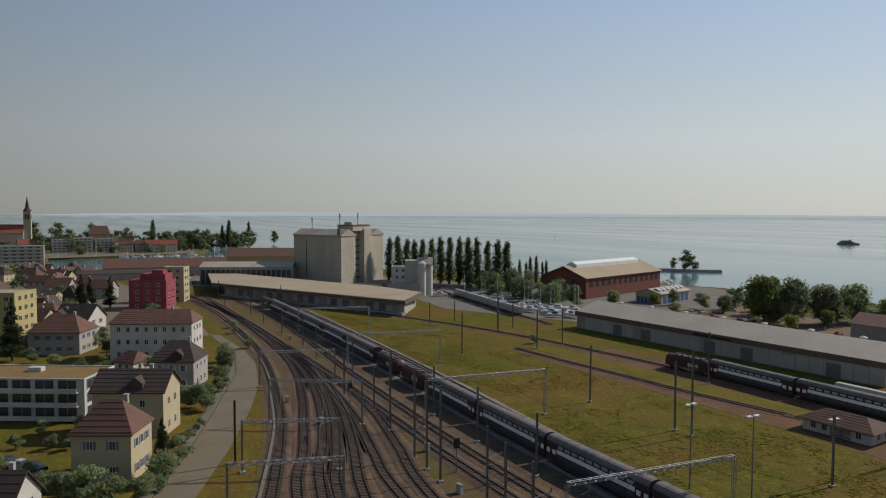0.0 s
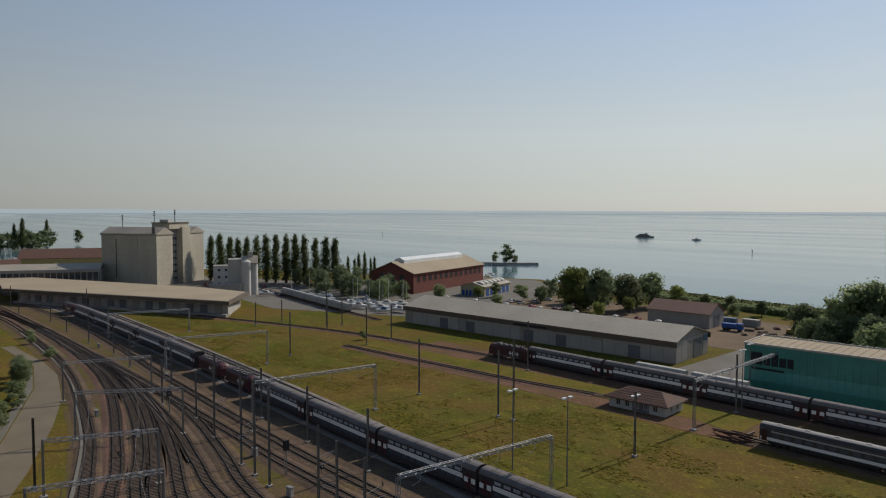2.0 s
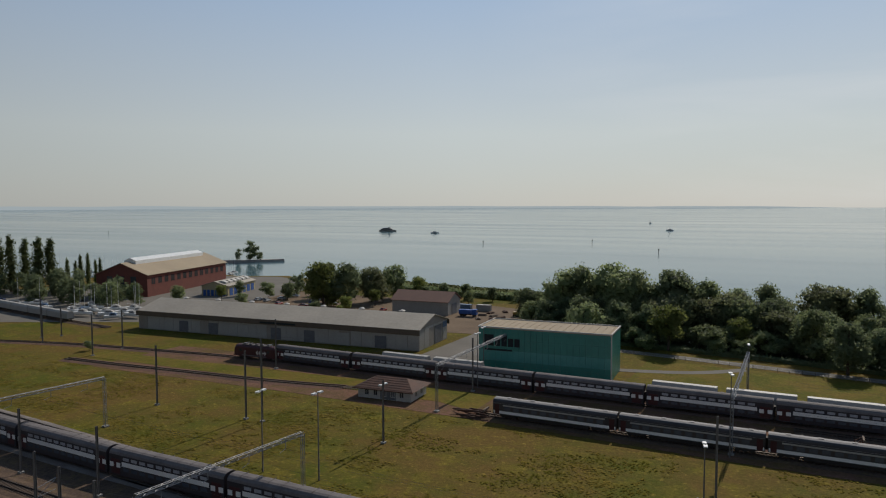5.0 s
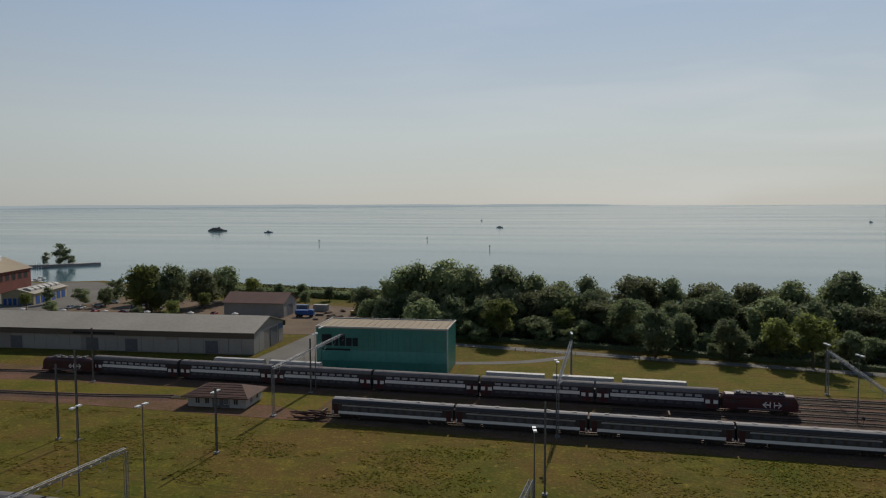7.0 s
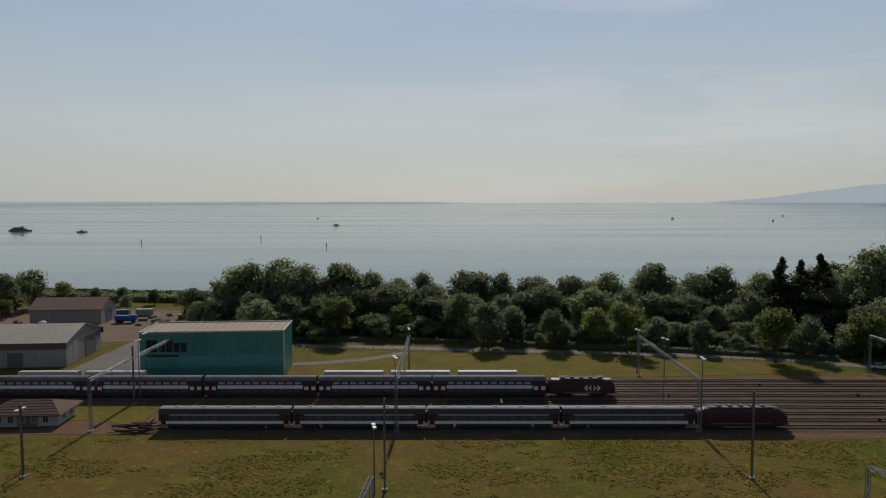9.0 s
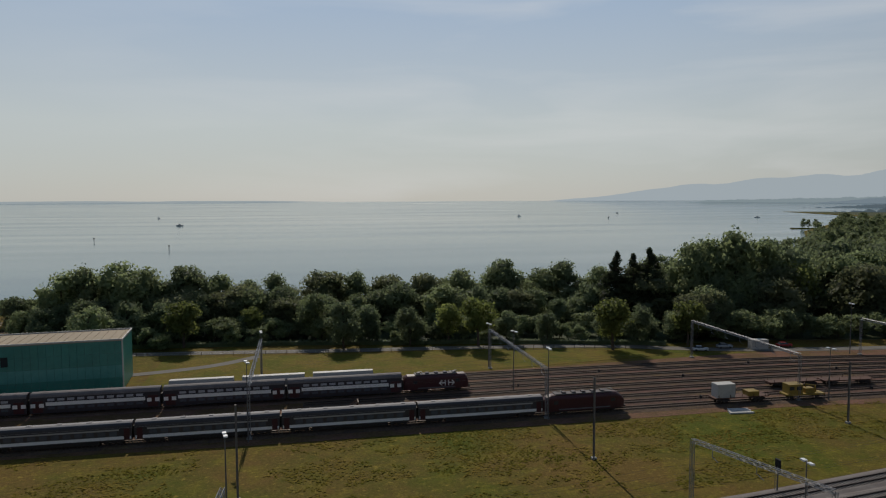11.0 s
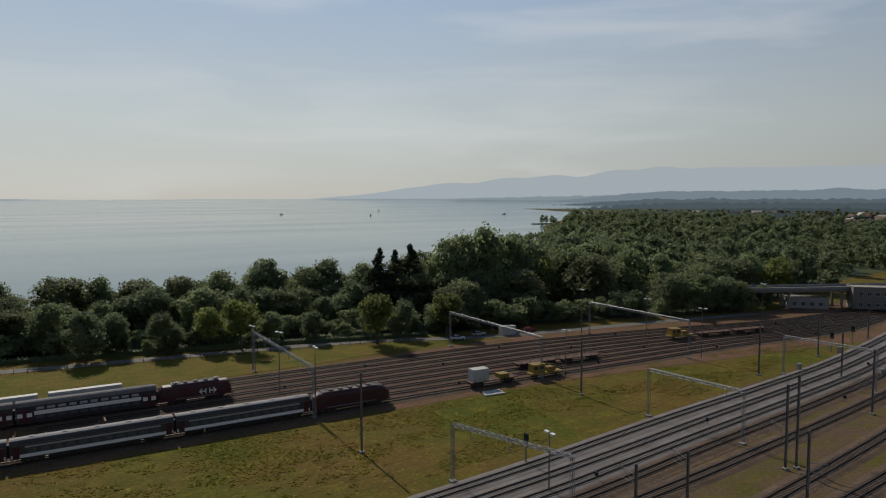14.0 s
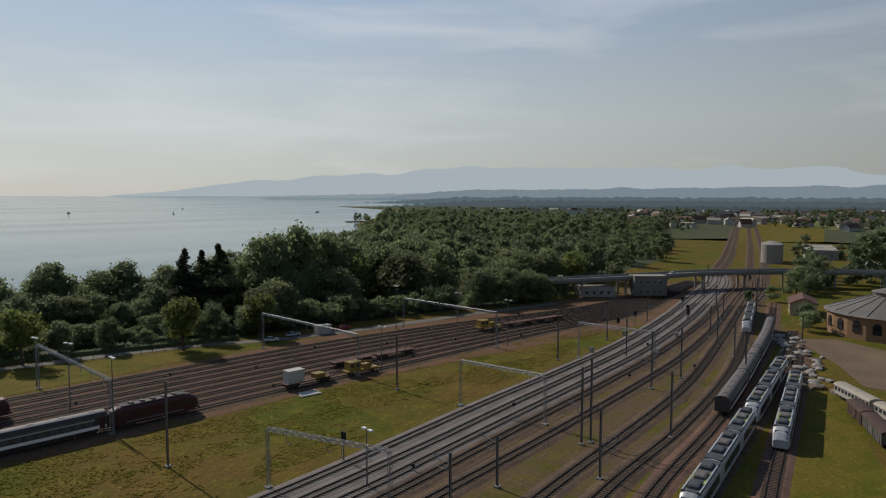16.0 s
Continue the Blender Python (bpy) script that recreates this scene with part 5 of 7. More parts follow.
for i in range(16):
    u = (i + 0.5) / 16
    x, y = -381 + 104 * u, 77.2 + 53.5 * u
    ob = part("bay_door", boxm(-1.8, 1.8, -0.15, 0.1, 1.1, 4.4), M_SHUTTER if i % 3 else M_SHEET, pf)
    ob.matrix_basis = pose(x, y, 0, 0, 0, 27.2)
# glazed goods hall behind it
gh = hall("columned_hall", pose(-452, 106, 0, 0, 0, 66), 56, 22, 10.5, 13.0, M_GLASS, M_ROOFG, "columned hall with a pale flat roof", M_CONCG, category="hall")
for i in range(19):
    part("column", boxm(-28 + i * 3.08, -27.5 + i * 3.08, -11.5, -11.05, 0, 9.5), M_CONCG, gh)
for i in range(7):
    part("end_column", boxm(28.05, 28.5, -10.8 + i * 3.5, -10.3 + i * 3.5, 0, 10), M_CONCG, gh)
hall("goods_depot", pose(-560, 150, 0, 0, 0, 66), 70, 24, 10, 16, M_YELLOW, M_TILE, "yellow goods depot with a broad brown roof", category="hall")
hall("station_shed", pose(-528, 66, 0, 0, 0, 84), 80, 20, 6.5, 12.0, M_GREYR, M_TILE, "long harbour station hall with a brown roof", category="hall")
hall("station_canopy", pose(-505, 40, 0, 0, 0, 84), 60, 9, 4.5, 6.5, M_GREYR, M_TILED, "station platform canopy with a dark roof", category="hall")
# white plant silo next to it
ws = thing("plant_silo", pose(-343, 170.5, 0, 0, 0, 62), "white cylindrical silos with a grey plant house", "silo")
for x, y in ((3, -4), (6.5, -1)):
    bm = bmesh.new()
    tube(bm, (x, y, 0), (x, y, 17.5), 2.5, n=20)
    tube(bm, (x, y, 17.5), (x, y, 18.6), 2.5, 0.8, n=20)
    part("silo_drum", bm, M_WHITE, ws)
part("plant_tower", boxm(-6, 1, -4, 6, 0, 18.8), M_SHEETW, ws)
bm = bmesh.new()
extrude_x(bm, [(-5, 16.5), (-5, 16.9), (0, 20.5), (5, 16.9), (5, 16.5)][::-1], 0.5, 9)
bmesh.ops.recalc_face_normals(bm, faces=bm.faces[:])
part("plant_roof", bm, M_ROOFG, ws)
part("lift_head", boxm(4, 6.5, -1, 1.5, 18, 22.5), M_SHEETW, ws)
part("low_wing", boxm(-15, 1, -9, -4, 0, 6.5), M_GREYR, ws)
block(pose(-385, 185, 0, 0, 0, 62), 18, 10, 12, M_WHITE, "white office block beside the silo", "office_block", 3, 4, 2, category="office")

# brick engine hall
bh = hall("brick_hall", pose(-308, 273, 0, 0, 0, 106), 78, 28, 11.0, 16.4, M_BRICK, M_ROOFB, "long red brick hall with a tan roof and glazed skylight", category="hall", over=0.8)
bm = bmesh.new()
extrude_x(bm, [(-3.2, 15.4), (-3.2, 17.2), (0, 18.6), (3.2, 17.2), (3.2, 15.4)][::-1], -32, 32)
bmesh.ops.recalc_face_normals(bm, faces=bm.faces[:])
part("skylight", bm, M_LAMP, bh, "whitened glass skylight along the ridge")
for s, rz in ((14.0, 180), (-14.0, 0)):
    windows_on(bh, 76, 6.0, 13, 3.2, 3.2, pose(38 if rz else -38, s, 0, 0, 0, rz), 1, 5, pane_mat=M_DARK, frame_mat=M_BRICK)
for s in (-1, 1):
    for i in range(3):
        part("gable_window", boxm(min(s * 38.9, s * 39.1), max(s * 38.9, s * 39.1), -8 + i * 6.5, -5 + i * 6.5, 4, 10), M_GLASS, bh)
# low workshop with blue doors
wk = hall("boat_workshop", pose(-262, 272, 0, 0, 0, 106), 30, 14, 5.0, 7.0, M_CREAM, M_ROOFG, "low boat workshop with blue arched doors and skylights", category="workshop")
for i in range(6):
    part("blue_door", boxm(-13 + i * 4.6, -9.8 + i * 4.6, -7.1, -6.95, 0, 3.6), M_BLUE, wk)
    part("side_door", boxm(-15.12, -14.98, -5.8 + i * 2.1, -4.4 + i * 2.1, 0, 3.0), M_BLUE, wk)
    bm = bmesh.new()
    extrude_x(bm, [(-5, 5.6), (-5, 6.6), (-3.0, 7.4), (-1, 7.0), (-1, 6.5)][::-1], -13 + i * 4.6, -10 + i * 4.6)
    bmesh.ops.recalc_face_normals(bm, faces=bm.faces[:])
    part("roof_light", bm, M_WHITE, wk)

# far harbour town
for i in range(3):
    block(pose(-868 - 4 * i, 2 + 21 * i, 0, 0, 0, 88), 19, 12, 14 + 1.5 * (i % 2), M_WHITE, "white lakeside apartment block with balconies", floors=5, nx=4, ny=1, balconies=True, win=(2.8, 1.6))
for i in range(4):
    house(pose(-850, 62 + 8 * i - 3 * (i % 2), 0, 0, 0, 88), 9, 10, 9, 13, M_CREAM, M_TILE, "cream harbour house with a brown roof", 0, 3, 3, 2)
house(pose(-842, 100, 0, 0, 0, 88), 32, 14, 8.5, 13.4, M_WHITE, M_TILER, "large white boathouse inn with a red tile roof", 0, 3, 9, 4, name="harbour_inn")
house(pose(-980, 44, 0, 0, 0, 88), 24, 16, 17, 27, M_CREAM, M_TILE, "old castle house with a steep brown roof", 0.4, 4, 6, 3, name="castle_house")
block(pose(-700, -28, 0, 0, 0, 88), 32, 14, 15, M_GREYR, "grey waterfront apartment block", floors=5, nx=5, ny=1, balconies=True, win=(2.8, 1.6))
for i in range(9):
    house(pose(-900 - 30 * (i % 3), -100 + 22 * i, 0, 0, 0, 70 + 12 * (i % 4)), 14, 10, 9, 14, M_WHITE if i % 2 else M_CREAM, M_TILE if i % 3 else M_TILER, "distant town house with a tiled roof", 0, 3, 4, 2)
ch = thing("church", pose(-1000, -34, 0, 0, 0, 85), "old church with a pale bell tower and pointed spire", "church")
bm = bmesh.new()
box(bm, -4, 4, -4, 4, 0, 45)
part("tower", bm, M_CREAM, ch)
bm = bmesh.new()
for s in (-1, 1):
    for t in (-1.3, 1.3):
        part("belfry_opening", boxm(t - 0.8, t + 0.8, s * 4.05 - 0.06, s * 4.05 + 0.06, 35, 41), M_DARK, ch)
        part("belfry_opening", boxm(s * 4.05 - 0.06, s * 4.05 + 0.06, t - 0.8, t + 0.8, 35, 41), M_DARK, ch)
bm = bmesh.new()
tube(bm, (0, 0, 45), (0, 0, 48.5), 5.2, 2.6, n=8)
tube(bm, (0, 0, 48.5), (0, 0, 63), 2.5, 0.1, n=8)
part("spire", bm, M_TILED, ch)
bm = bmesh.new()
extrude_x(bm, [(-8, 0), (8, 0), (8, 18), (0, 28), (-8, 18)], -42, -4)
part("nave", bm, M_WHITE, ch)
bm = bmesh.new()
extrude_x(bm, [(-8.8, 17.2), (0, 28), (8.8, 17.2), (8.8, 17.9), (0, 28.8), (-8.8, 17.9)], -42.5, -4)
bmesh.ops.recalc_face_normals(bm, faces=bm.faces[:])
part("nave_roof", bm, M_TILER, ch)

# east: road bridge, signal building, roundhouse, sheds
M_CONCD = mat("stained_concrete", (0.21, 0.19, 0.165), (0.16, 0.145, 0.125), 0.2, 2.0, 0.85)
br = thing("road_bridge", None, "long grey concrete road bridge over the tracks", "bridge")
bl = smooth_line([(225, 190), (250, 172), (296, 151), (318, 142), (349, 119), (372, 92), (390, 60)], 4)
bm = bmesh.new()
ribbon(bm, bl, [(-4.5, 6.6), (-4.5, 7.6), (4.5, 7.6), (4.5, 6.6), (-4.5, 6.6)][::-1])
part("deck", bm, M_CONCD, br)
for o in (-4.4, 4.4):
    bm = bmesh.new()
    ribbon(bm, bl, [(o - 0.1, 7.5), (o - 0.1, 8.5), (o + 0.1, 8.5), (o + 0.1, 7.5)][::-1])
    part("parapet", bm, M_STEEL, br)
for s in range(16, int(len(bl) * 4) - 16, 22):
    x, y, a = along(bl, s)
    bm = bmesh.new()
    for o in (-2.8, 2.8):
        tube(bm, (0, o, -0.2), (0, o, 6.7), 0.5, n=10)
    box(bm, -0.6, 0.6, -4, 4, 5.9, 6.65)
    part("pier", bm, M_CONCG, br).matrix_basis = pose(x, y, 0, 0, 0, a)
block(pose(282, 150, 0, 0, 0, -45), 14, 9, 8.5, M_CONCD, "grey flat-roofed signal building near the bridge", "signal_building", 2, 4, 2, category="building")
block(pose(264, 165, 0, 0, 0, -45), 15, 8, 4.0, M_GREYR, "low white depot shed with a pale roof", "depot_shed", 1, 4, 2, category="shed")
M_SLATE = mat("weathered_grey_roof", (0.17, 0.155, 0.14), (0.12, 0.11, 0.10), 0.2, 2.0, 0.85)
M_OCHRE = mat("ochre_brick", (0.27, 0.16, 0.085), (0.20, 0.12, 0.07), 0.3, 3.0, 0.9)
rh = thing("roundhouse", pose(258, 52, 0, 0, 0, 8), "round brick locomotive house with a conical grey roof", "roundhouse")
bm = bmesh.new()
tube(bm, (0, 0, 0), (0, 0, 7.2), 19, n=20)
part("wall", bm, M_OCHRE, rh)
bm = bmesh.new()
tube(bm, (0, 0, 7.1), (0, 0, 12.2), 20, 6, n=20, cap=False)
tube(bm, (0, 0, 12.2), (0, 0, 13.4), 6, 6, n=20, cap=False)
tube(bm, (0, 0, 13.4), (0, 0, 15.2), 6.6, 0.2, n=20)
part("roof", bm, M_SLATE, rh)
for i in range(20):
    ob = part("roof_seam", boxm(6.2, 20, -0.08, 0.08, -0.03, 0.1), M_SHUTTER, rh)
    ob.matrix_basis = Matrix.Rotation(i * math.pi / 10 , 4, "Z") @ Matrix.Translation((0, 0, 12.2 + 6.2 * 0.364)) @ Matrix.Rotation(radians(20.0), 4, "Y")
    a = (i + 0.5) * math.pi / 10
    bm = bmesh.new()
    tube(bm, (18.7, 0, 4.5), (19.0, 0, 4.5), 1.2, n=12)
    box(bm, 18.7, 19.0, -1.2, 1.2, 2.2, 4.5)
    part("arched_window", bm, M_DARK, rh).matrix_basis = Matrix.Rotation(a, 4, "Z")
house(pose(280, 86, 0, 0, 0, 20), 16, 9, 4.5, 6.5, M_CREAM, M_TILE, "low brown-roofed railway workshop", 0, 1, 4, 2, name="railway_workshop", chimney=False)
ts = thing("storage_tanks", pose(476, 166, 0, 0, 0, 20), "pair of grey cylindrical storage tanks", "tank")
for x in (-7, 7):
    bm = bmesh.new()
    tube(bm, (x, 0, 0), (x, 0, 12), 6.5, n=24)
    tube(bm, (x, 0, 12), (x, 0, 13.5), 6.5, 1, n=24)
    part("tank", bm, M_SHEET, ts)
block(pose(545, 158, 0, 0, 0, 20), 60, 20, 6, M_CONCG, "low industrial hall with a pale roof", "industrial_hall", 1, 8, 3, category="hall")
block(pose(440, 96, 0, 0, 0, 20), 24, 14, 6, M_SHEET, "low grey store with a white roof", "store_shed", 1, 4, 2, M_WHITE, category="shed")
rng = random.Random(11)
for i in range(230):
    d = rng.uniform(950, 1740)
    az = rng.uniform(50, 80)
    x, y = d * math.sin(radians(az)), d * math.cos(radians(az))
    hall("far_house", pose(x, y, 0, 0, 0, rng.uniform(0, 180)), rng.uniform(10, 30), rng.uniform(8, 14), rng.uniform(4, 7), rng.uniform(7, 11), rng.choice((M_WHITE, M_CREAM, M_SHEETW)),
         rng.choice((M_TILE, M_TILED, M_ROOFG)), "distant village building with a pitched roof", category="house")


# ---- vegetation ----
ICO_V, ICO_F = None, None


def ico():
    global ICO_V, ICO_F
    if ICO_V is None:
        bm = bmesh.new()
        bmesh.ops.create_icosphere(bm, subdivisions=1, radius=1)
        ICO_V = np.array([v.co[:] for v in bm.verts])
        ICO_F = np.array([[v.index for v in f.verts] for f in bm.faces])
        bm.free()
    return ICO_V, ICO_F


def leaf_shell(r, lobes, per, size, flat=0.35, core=0.64):
    """Leaf clumps over a set of lobes (x, y, z, rx, rz): rough cores, and small quads in all directions over them."""
    V, F, k = [], [], 0
    iv, jf = ico()
    for x, y, z, rx, rz in lobes:
        d = 1 + 0.28 * r.standard_normal(len(iv))
        V.append(iv * np.array([rx, rx, rz]) * core * d[:, None] + [x, y, z])
        F += [tuple(q) for q in (jf + k)]
        k += len(iv)
        n = r.standard_normal((per, 3))
        n /= np.linalg.norm(n, axis=1)[:, None]
        c = n * np.array([rx, rx, rz]) * r.uniform(0.7, 1.32, per)[:, None] + [x, y, z]
        a = np.cross(n + 0.9 * r.standard_normal((per, 3)), r.standard_normal((per, 3)))
        a /= np.linalg.norm(a, axis=1)[:, None]
        b = np.cross(n + flat * r.standard_normal((per, 3)), a)
        b /= np.linalg.norm(b, axis=1)[:, None]
        s = (size * r.uniform(0.5, 1.3, per))[:, None]
        blade = np.stack([c - a * s - b * s * 0.55, c + a * s * 0.9 - b * s * 0.65, c + a * s * r.uniform(-0.5, 0.5, per)[:, None] + b * s * 1.1], 1).reshape(-1, 3)
        V.append(blade)
        F += [(k + 3 * i, k + 3 * i + 1, k + 3 * i + 2) for i in range(per)]
        k += 3 * per
    return np.concatenate(V), F


def tree_lobes(r, kind, h):
    L = []
    if kind == "poplar":
        for i in range(15):
            u = (i + 0.5) / 15
            w = 2.3 * math.sin(math.pi * min(0.93, 0.2 + 0.76 * u)) ** 0.6 + 0.2
            L.append((r.uniform(-0.5, 0.5), r.uniform(-0.5, 0.5), h * (0.08 + 0.9 * u), w * r.uniform(0.7, 0.9), h * 0.085))
    elif kind == "fir":
        for i in range(13):
            u = (i + 0.5) / 13
            w = 0.2 * h * (1 - u) ** 0.85 + 0.3
            for q in range(3 if u < 0.7 else 1):
                a = r.uniform(0, 6.28)
                L.append((math.cos(a) * w * 0.45, math.sin(a) * w * 0.45, h * (0.1 + 0.88 * u), w * 0.62, h * 0.045))
    else:
        n, base, wide = {"round": (26, 0.08, 0.46), "small": (16, 0.2, 0.40), "willow": (26, 0.04, 0.56), "bush": (9, 0.1, 0.6)}[kind]
        for i in range(n):
            u = r.uniform(0, 1)
            z = base + (1 - base) * (0.12 + 0.76 * u)
            rad = wide * math.sqrt(max(0.05, 1 - (1.75 * (u - 0.42)) ** 2)) * h * 0.62
            a = 2.4 * i + r.uniform(-0.5, 0.5)
            q = r.uniform(0.45, 1.0)
            L.append((math.cos(a) * rad * q, math.sin(a) * rad * q, h * z, h * wide * r.uniform(0.2, 0.45), h * r.uniform(0.07, 0.16)))
    return L


def tree(kind, seed, h, leaves, label, per=70, size=0.42, name="tree", category="tree"):
    r = np.random.default_rng(seed)
    root = thing(name, None, label, category)
    bm = bmesh.new()
    lobes = tree_lobes(r, kind, h)
    tr = 0.018 * h + 0.06
    if kind != "bush":
        tube(bm, (0, 0, -0.2), (0.02 * h * r.uniform(-1, 1), 0, h * 0.35), tr * 1.25, tr * 0.85, n=8)
        tube(bm, (0, 0, h * 0.33), (0, 0, h * 0.8), tr * 0.85, tr * 0.25, n=7)
    for x, y, z, a, b in lobes[:9]:
        tube(bm, (0, 0, max(0.05, z - 0.16 * h)), (x * 0.8, y * 0.8, z), tr * 0.4, tr * 0.12, n=5)
    part("trunk", bm, M_BARK, root)
    V, F = leaf_shell(r, lobes, per, size)
    me = bpy.data.meshes.new("crown")
    me.from_pydata(V.tolist(), [], F)
    me.materials.append(leaves)
    ob = new("crown", me)
    ob.parent = root
    return root


M_POPLAR = leaf("poplar_leaves", (0.085, 0.108, 0.04), (0.135, 0.155, 0.06))
PROTO = {}
for key, kind, seeds, h, lm, lb in (("round", "round", (1, 2, 3), 16, M_LEAF, "full green broadleaf tree near the lake"), ("dark", "round", (4, 5), 16, M_LEAFD, "dark green broadleaf tree with dense crown"),
                                    ("young", "small", (6, 7), 13, M_LEAFY, "young tree with pale green leaves"), ("willow", "willow", (8, 9), 14, M_LEAFG, "wide grey-green willow by the water"),
                                    ("poplar", "poplar", (10, 11), 26, M_POPLAR, "tall slim columnar poplar in a row"), ("fir", "fir", (12, 13), 24, M_FIR, "dark pointed conifer with drooping boughs"),
                                    ("bush", "bush", (14, 15), 4, M_LEAF, "dense green garden bush on the ground"), ("lime", "willow", (16,), 14, M_LEAFY, "yellow-green weeping willow by the shore")):
    for s in seeds:
        PROTO.setdefault(key, []).append((kind, s, h, lm, lb))
MADE = {}
DISTANT = []  # spots of trees too far to tell apart: x, y, scale


def plant(key, x, y, h, r, wide=1.0, label=""):
    kind, s, h0, lm, lb = r.choice(PROTO[key])
    if x * x + y * y > 350 ** 2 and key not in ("poplar", "fir", "lime"):
        DISTANT.append((x, y, h / 18))
        return
    k = h / h0
    m = pose(x, y, 0, 0, 0, r.uniform(0, 360))
    if (key, s) not in MADE:
        MADE[key, s] = tree(kind, s, h0, lm, lb, 130 if kind in ("fir", "poplar") else 150, 0.34 if key != "bush" else 0.15, "bush" if kind == "bush" else "tree", "bush" if kind == "bush" else "tree")
        MADE[key, s].matrix_world = m @ Matrix.Diagonal((k * wide, k * wide, k, 1))
        return
    ob = copy_thing(MADE[key, s], m)
    ob.scale = (k * wide, k * wide, k)


rng = random.Random(21)
# row along the lane
for x, y, h, key in ((-59, 212, 16, "round"), (-35, 220, 15, "young"), (-16, 229, 11, "young"), (4, 224, 15, "round"), (12, 209.5, 14.3, "dark"), (32, 209, 12.2, "dark"), (44, 209, 13.3, "young"),
                     (52, 203.5, 15.6, "young"), (74, 204, 9.7, "dark"), (89, 189.5, 16.3, "young"), (114, 191, 14.3, "young"), (-37, 236, 14, "dark"), (20, 216, 12, "dark"), (62, 207, 10, "dark"), (100, 196, 12, "dark")):
    plant(key, x, y, h, rng, 1.0)
# belt behind it, by its skyline
for x, y, h in ((-76, 245, 20), (-68, 245, 21), (-58, 245, 24), (-49, 245, 22), (-38, 245, 21), (-28, 255, 17), (-18, 255, 15), (-8, 255, 17), (8, 255, 18), (21, 255, 17), (32, 255, 16), (45, 255, 16),
                (59, 255, 18), (75, 255, 20), (90, 255, 18), (101, 255, 19)):
    plant(rng.choice(("round", "round", "willow", "dark")), x, y, h * 1.1, rng, rng.uniform(0.85, 1.1))
    plant(rng.choice(("round", "dark", "willow")), x + rng.uniform(-5, 5), y - 14 + rng.uniform(-4, 4), h * 0.62, rng, 1.1)
    if x > -60:
        plant(rng.choice(("bush", "bush", "dark")), x + rng.uniform(-5, 5), y - 25 + rng.uniform(-3, 3), rng.uniform(4, 7), rng, 1.3)
    plant(rng.choice(("round", "willow")), x + rng.uniform(-5, 5), y + 18 + rng.uniform(-4, 4), h * 0.72, rng, 1.1)
# under-storey that closes the belt
for k in range(30):
    u = (k + 0.5) / 30
    plant(rng.choice(("dark", "round", "willow", "dark")), -72 + 180 * u + rng.uniform(-2, 2), 241 - 12 * u + rng.uniform(-5, 6), rng.uniform(10, 17.5), rng, rng.uniform(1.0, 1.3))
# tall wood
for x, y, h, key in ((108, 228, 26, "fir"), (113, 225, 25, "fir"), (119, 226, 27, "fir"), (124, 232, 24, "fir"), (134, 225, 29, "round"), (142, 228, 30, "round"), (151, 225, 33, "round"), (164, 226, 30, "round"), (174, 225, 27, "dark")):
    plant(key, x, y, h, rng, 1.7 if key == "fir" else 0.85)
n = 0
while n < 120:
    x, y = rng.uniform(108, 340), rng.uniform(178, 330)
    lo = 197 - 0.02 * (x - 108) if x < 150 else 194 - 0.22 * (x - 150)
    if y < max(lo, 172) or y > 250 + 0.5 * (x - 100):
        continue
    n += 1
    h = rng.uniform(17, 25) * (0.8 if y < lo + 14 else 1.0) * (1.0 if x < 240 else 0.85)
    plant(rng.choice(("round", "round", "dark", "willow", "young", "round")), x, y, h, rng, rng.uniform(0.95, 1.2))
# shore belt behind the sheds
for x, y, h, key in ((-187, 251, 20, "lime"), (-180, 257, 19.6, "dark"), (-175, 272, 17, "willow"), (-172, 286, 18, "round"), (-159, 288, 12, "young"), (-165, 237, 8.2, "young"), (-150, 296, 8, "dark"), (-139, 297, 8, "dark"),
                     (-126, 298, 7, "dark"), (-115, 302, 6, "round"), (-105, 303, 6, "round"), (-204, 278, 17, "dark"), (-212, 285, 11, "round"), (-196, 290, 12, "round"), (-242, 246, 8, "young"), (-294, 259, 9, "round"),
                     (-309, 200, 13, "dark"), (-300, 208, 12, "round"), (-318, 205, 13, "round"), (-268, 205, 13, "round"), (-285, 212, 10, "dark"), (-330, 212, 12, "dark"), (-345, 215, 12, "dark"), (-360, 215, 11, "round"),
                     (-220, 236, 6, "bush"), (-160, 225, 6, "young"), (-98, 300, 5, "bush"), (-404.7, 444.5, 16, "round"), (-400, 449, 11, "round"), (-414, 441, 9, "round"), (-180, 236, 5, "bush"), (-195, 142, 3.2, "bush"), (-90, 246, 14, "dark"), (-84, 235, 12, "round"), (-275, 212, 12, "dark"), (-292, 206, 12, "round"), (-302, 216, 13, "dark"), (-312, 222, 14, "round"), (-322, 220, 13, "round"), (-333, 226, 14, "dark"), (-340, 232, 13, "round"), (-352, 226, 13, "round"), (-262, 214, 11, "round"), (-282, 222, 12, "round"), (-255, 232, 9, "round"), (-246, 262, 8, "young"), (-338, 300, 10, "round"), (-344, 288, 12, "dark"), (-228, 262, 8, "bush"), (-222, 275, 10, "round"), (-232, 292, 9, "round"), (-216, 262, 9, "round"), (-192, 264, 12, "round"), (-167, 262, 8, "young"), (-152, 282, 8, "round"), (-132, 285, 7, "round")):
    plant(key, x, y, h, rng)
for i in range(14):
    u = i / 13
    plant("poplar", -424 + 74 * u + rng.uniform(-0.8, 0.8), 191 + 44 * u + rng.uniform(-0.8, 0.8), rng.uniform(26.0, 29.0), rng, rng.uniform(1.25, 1.5))
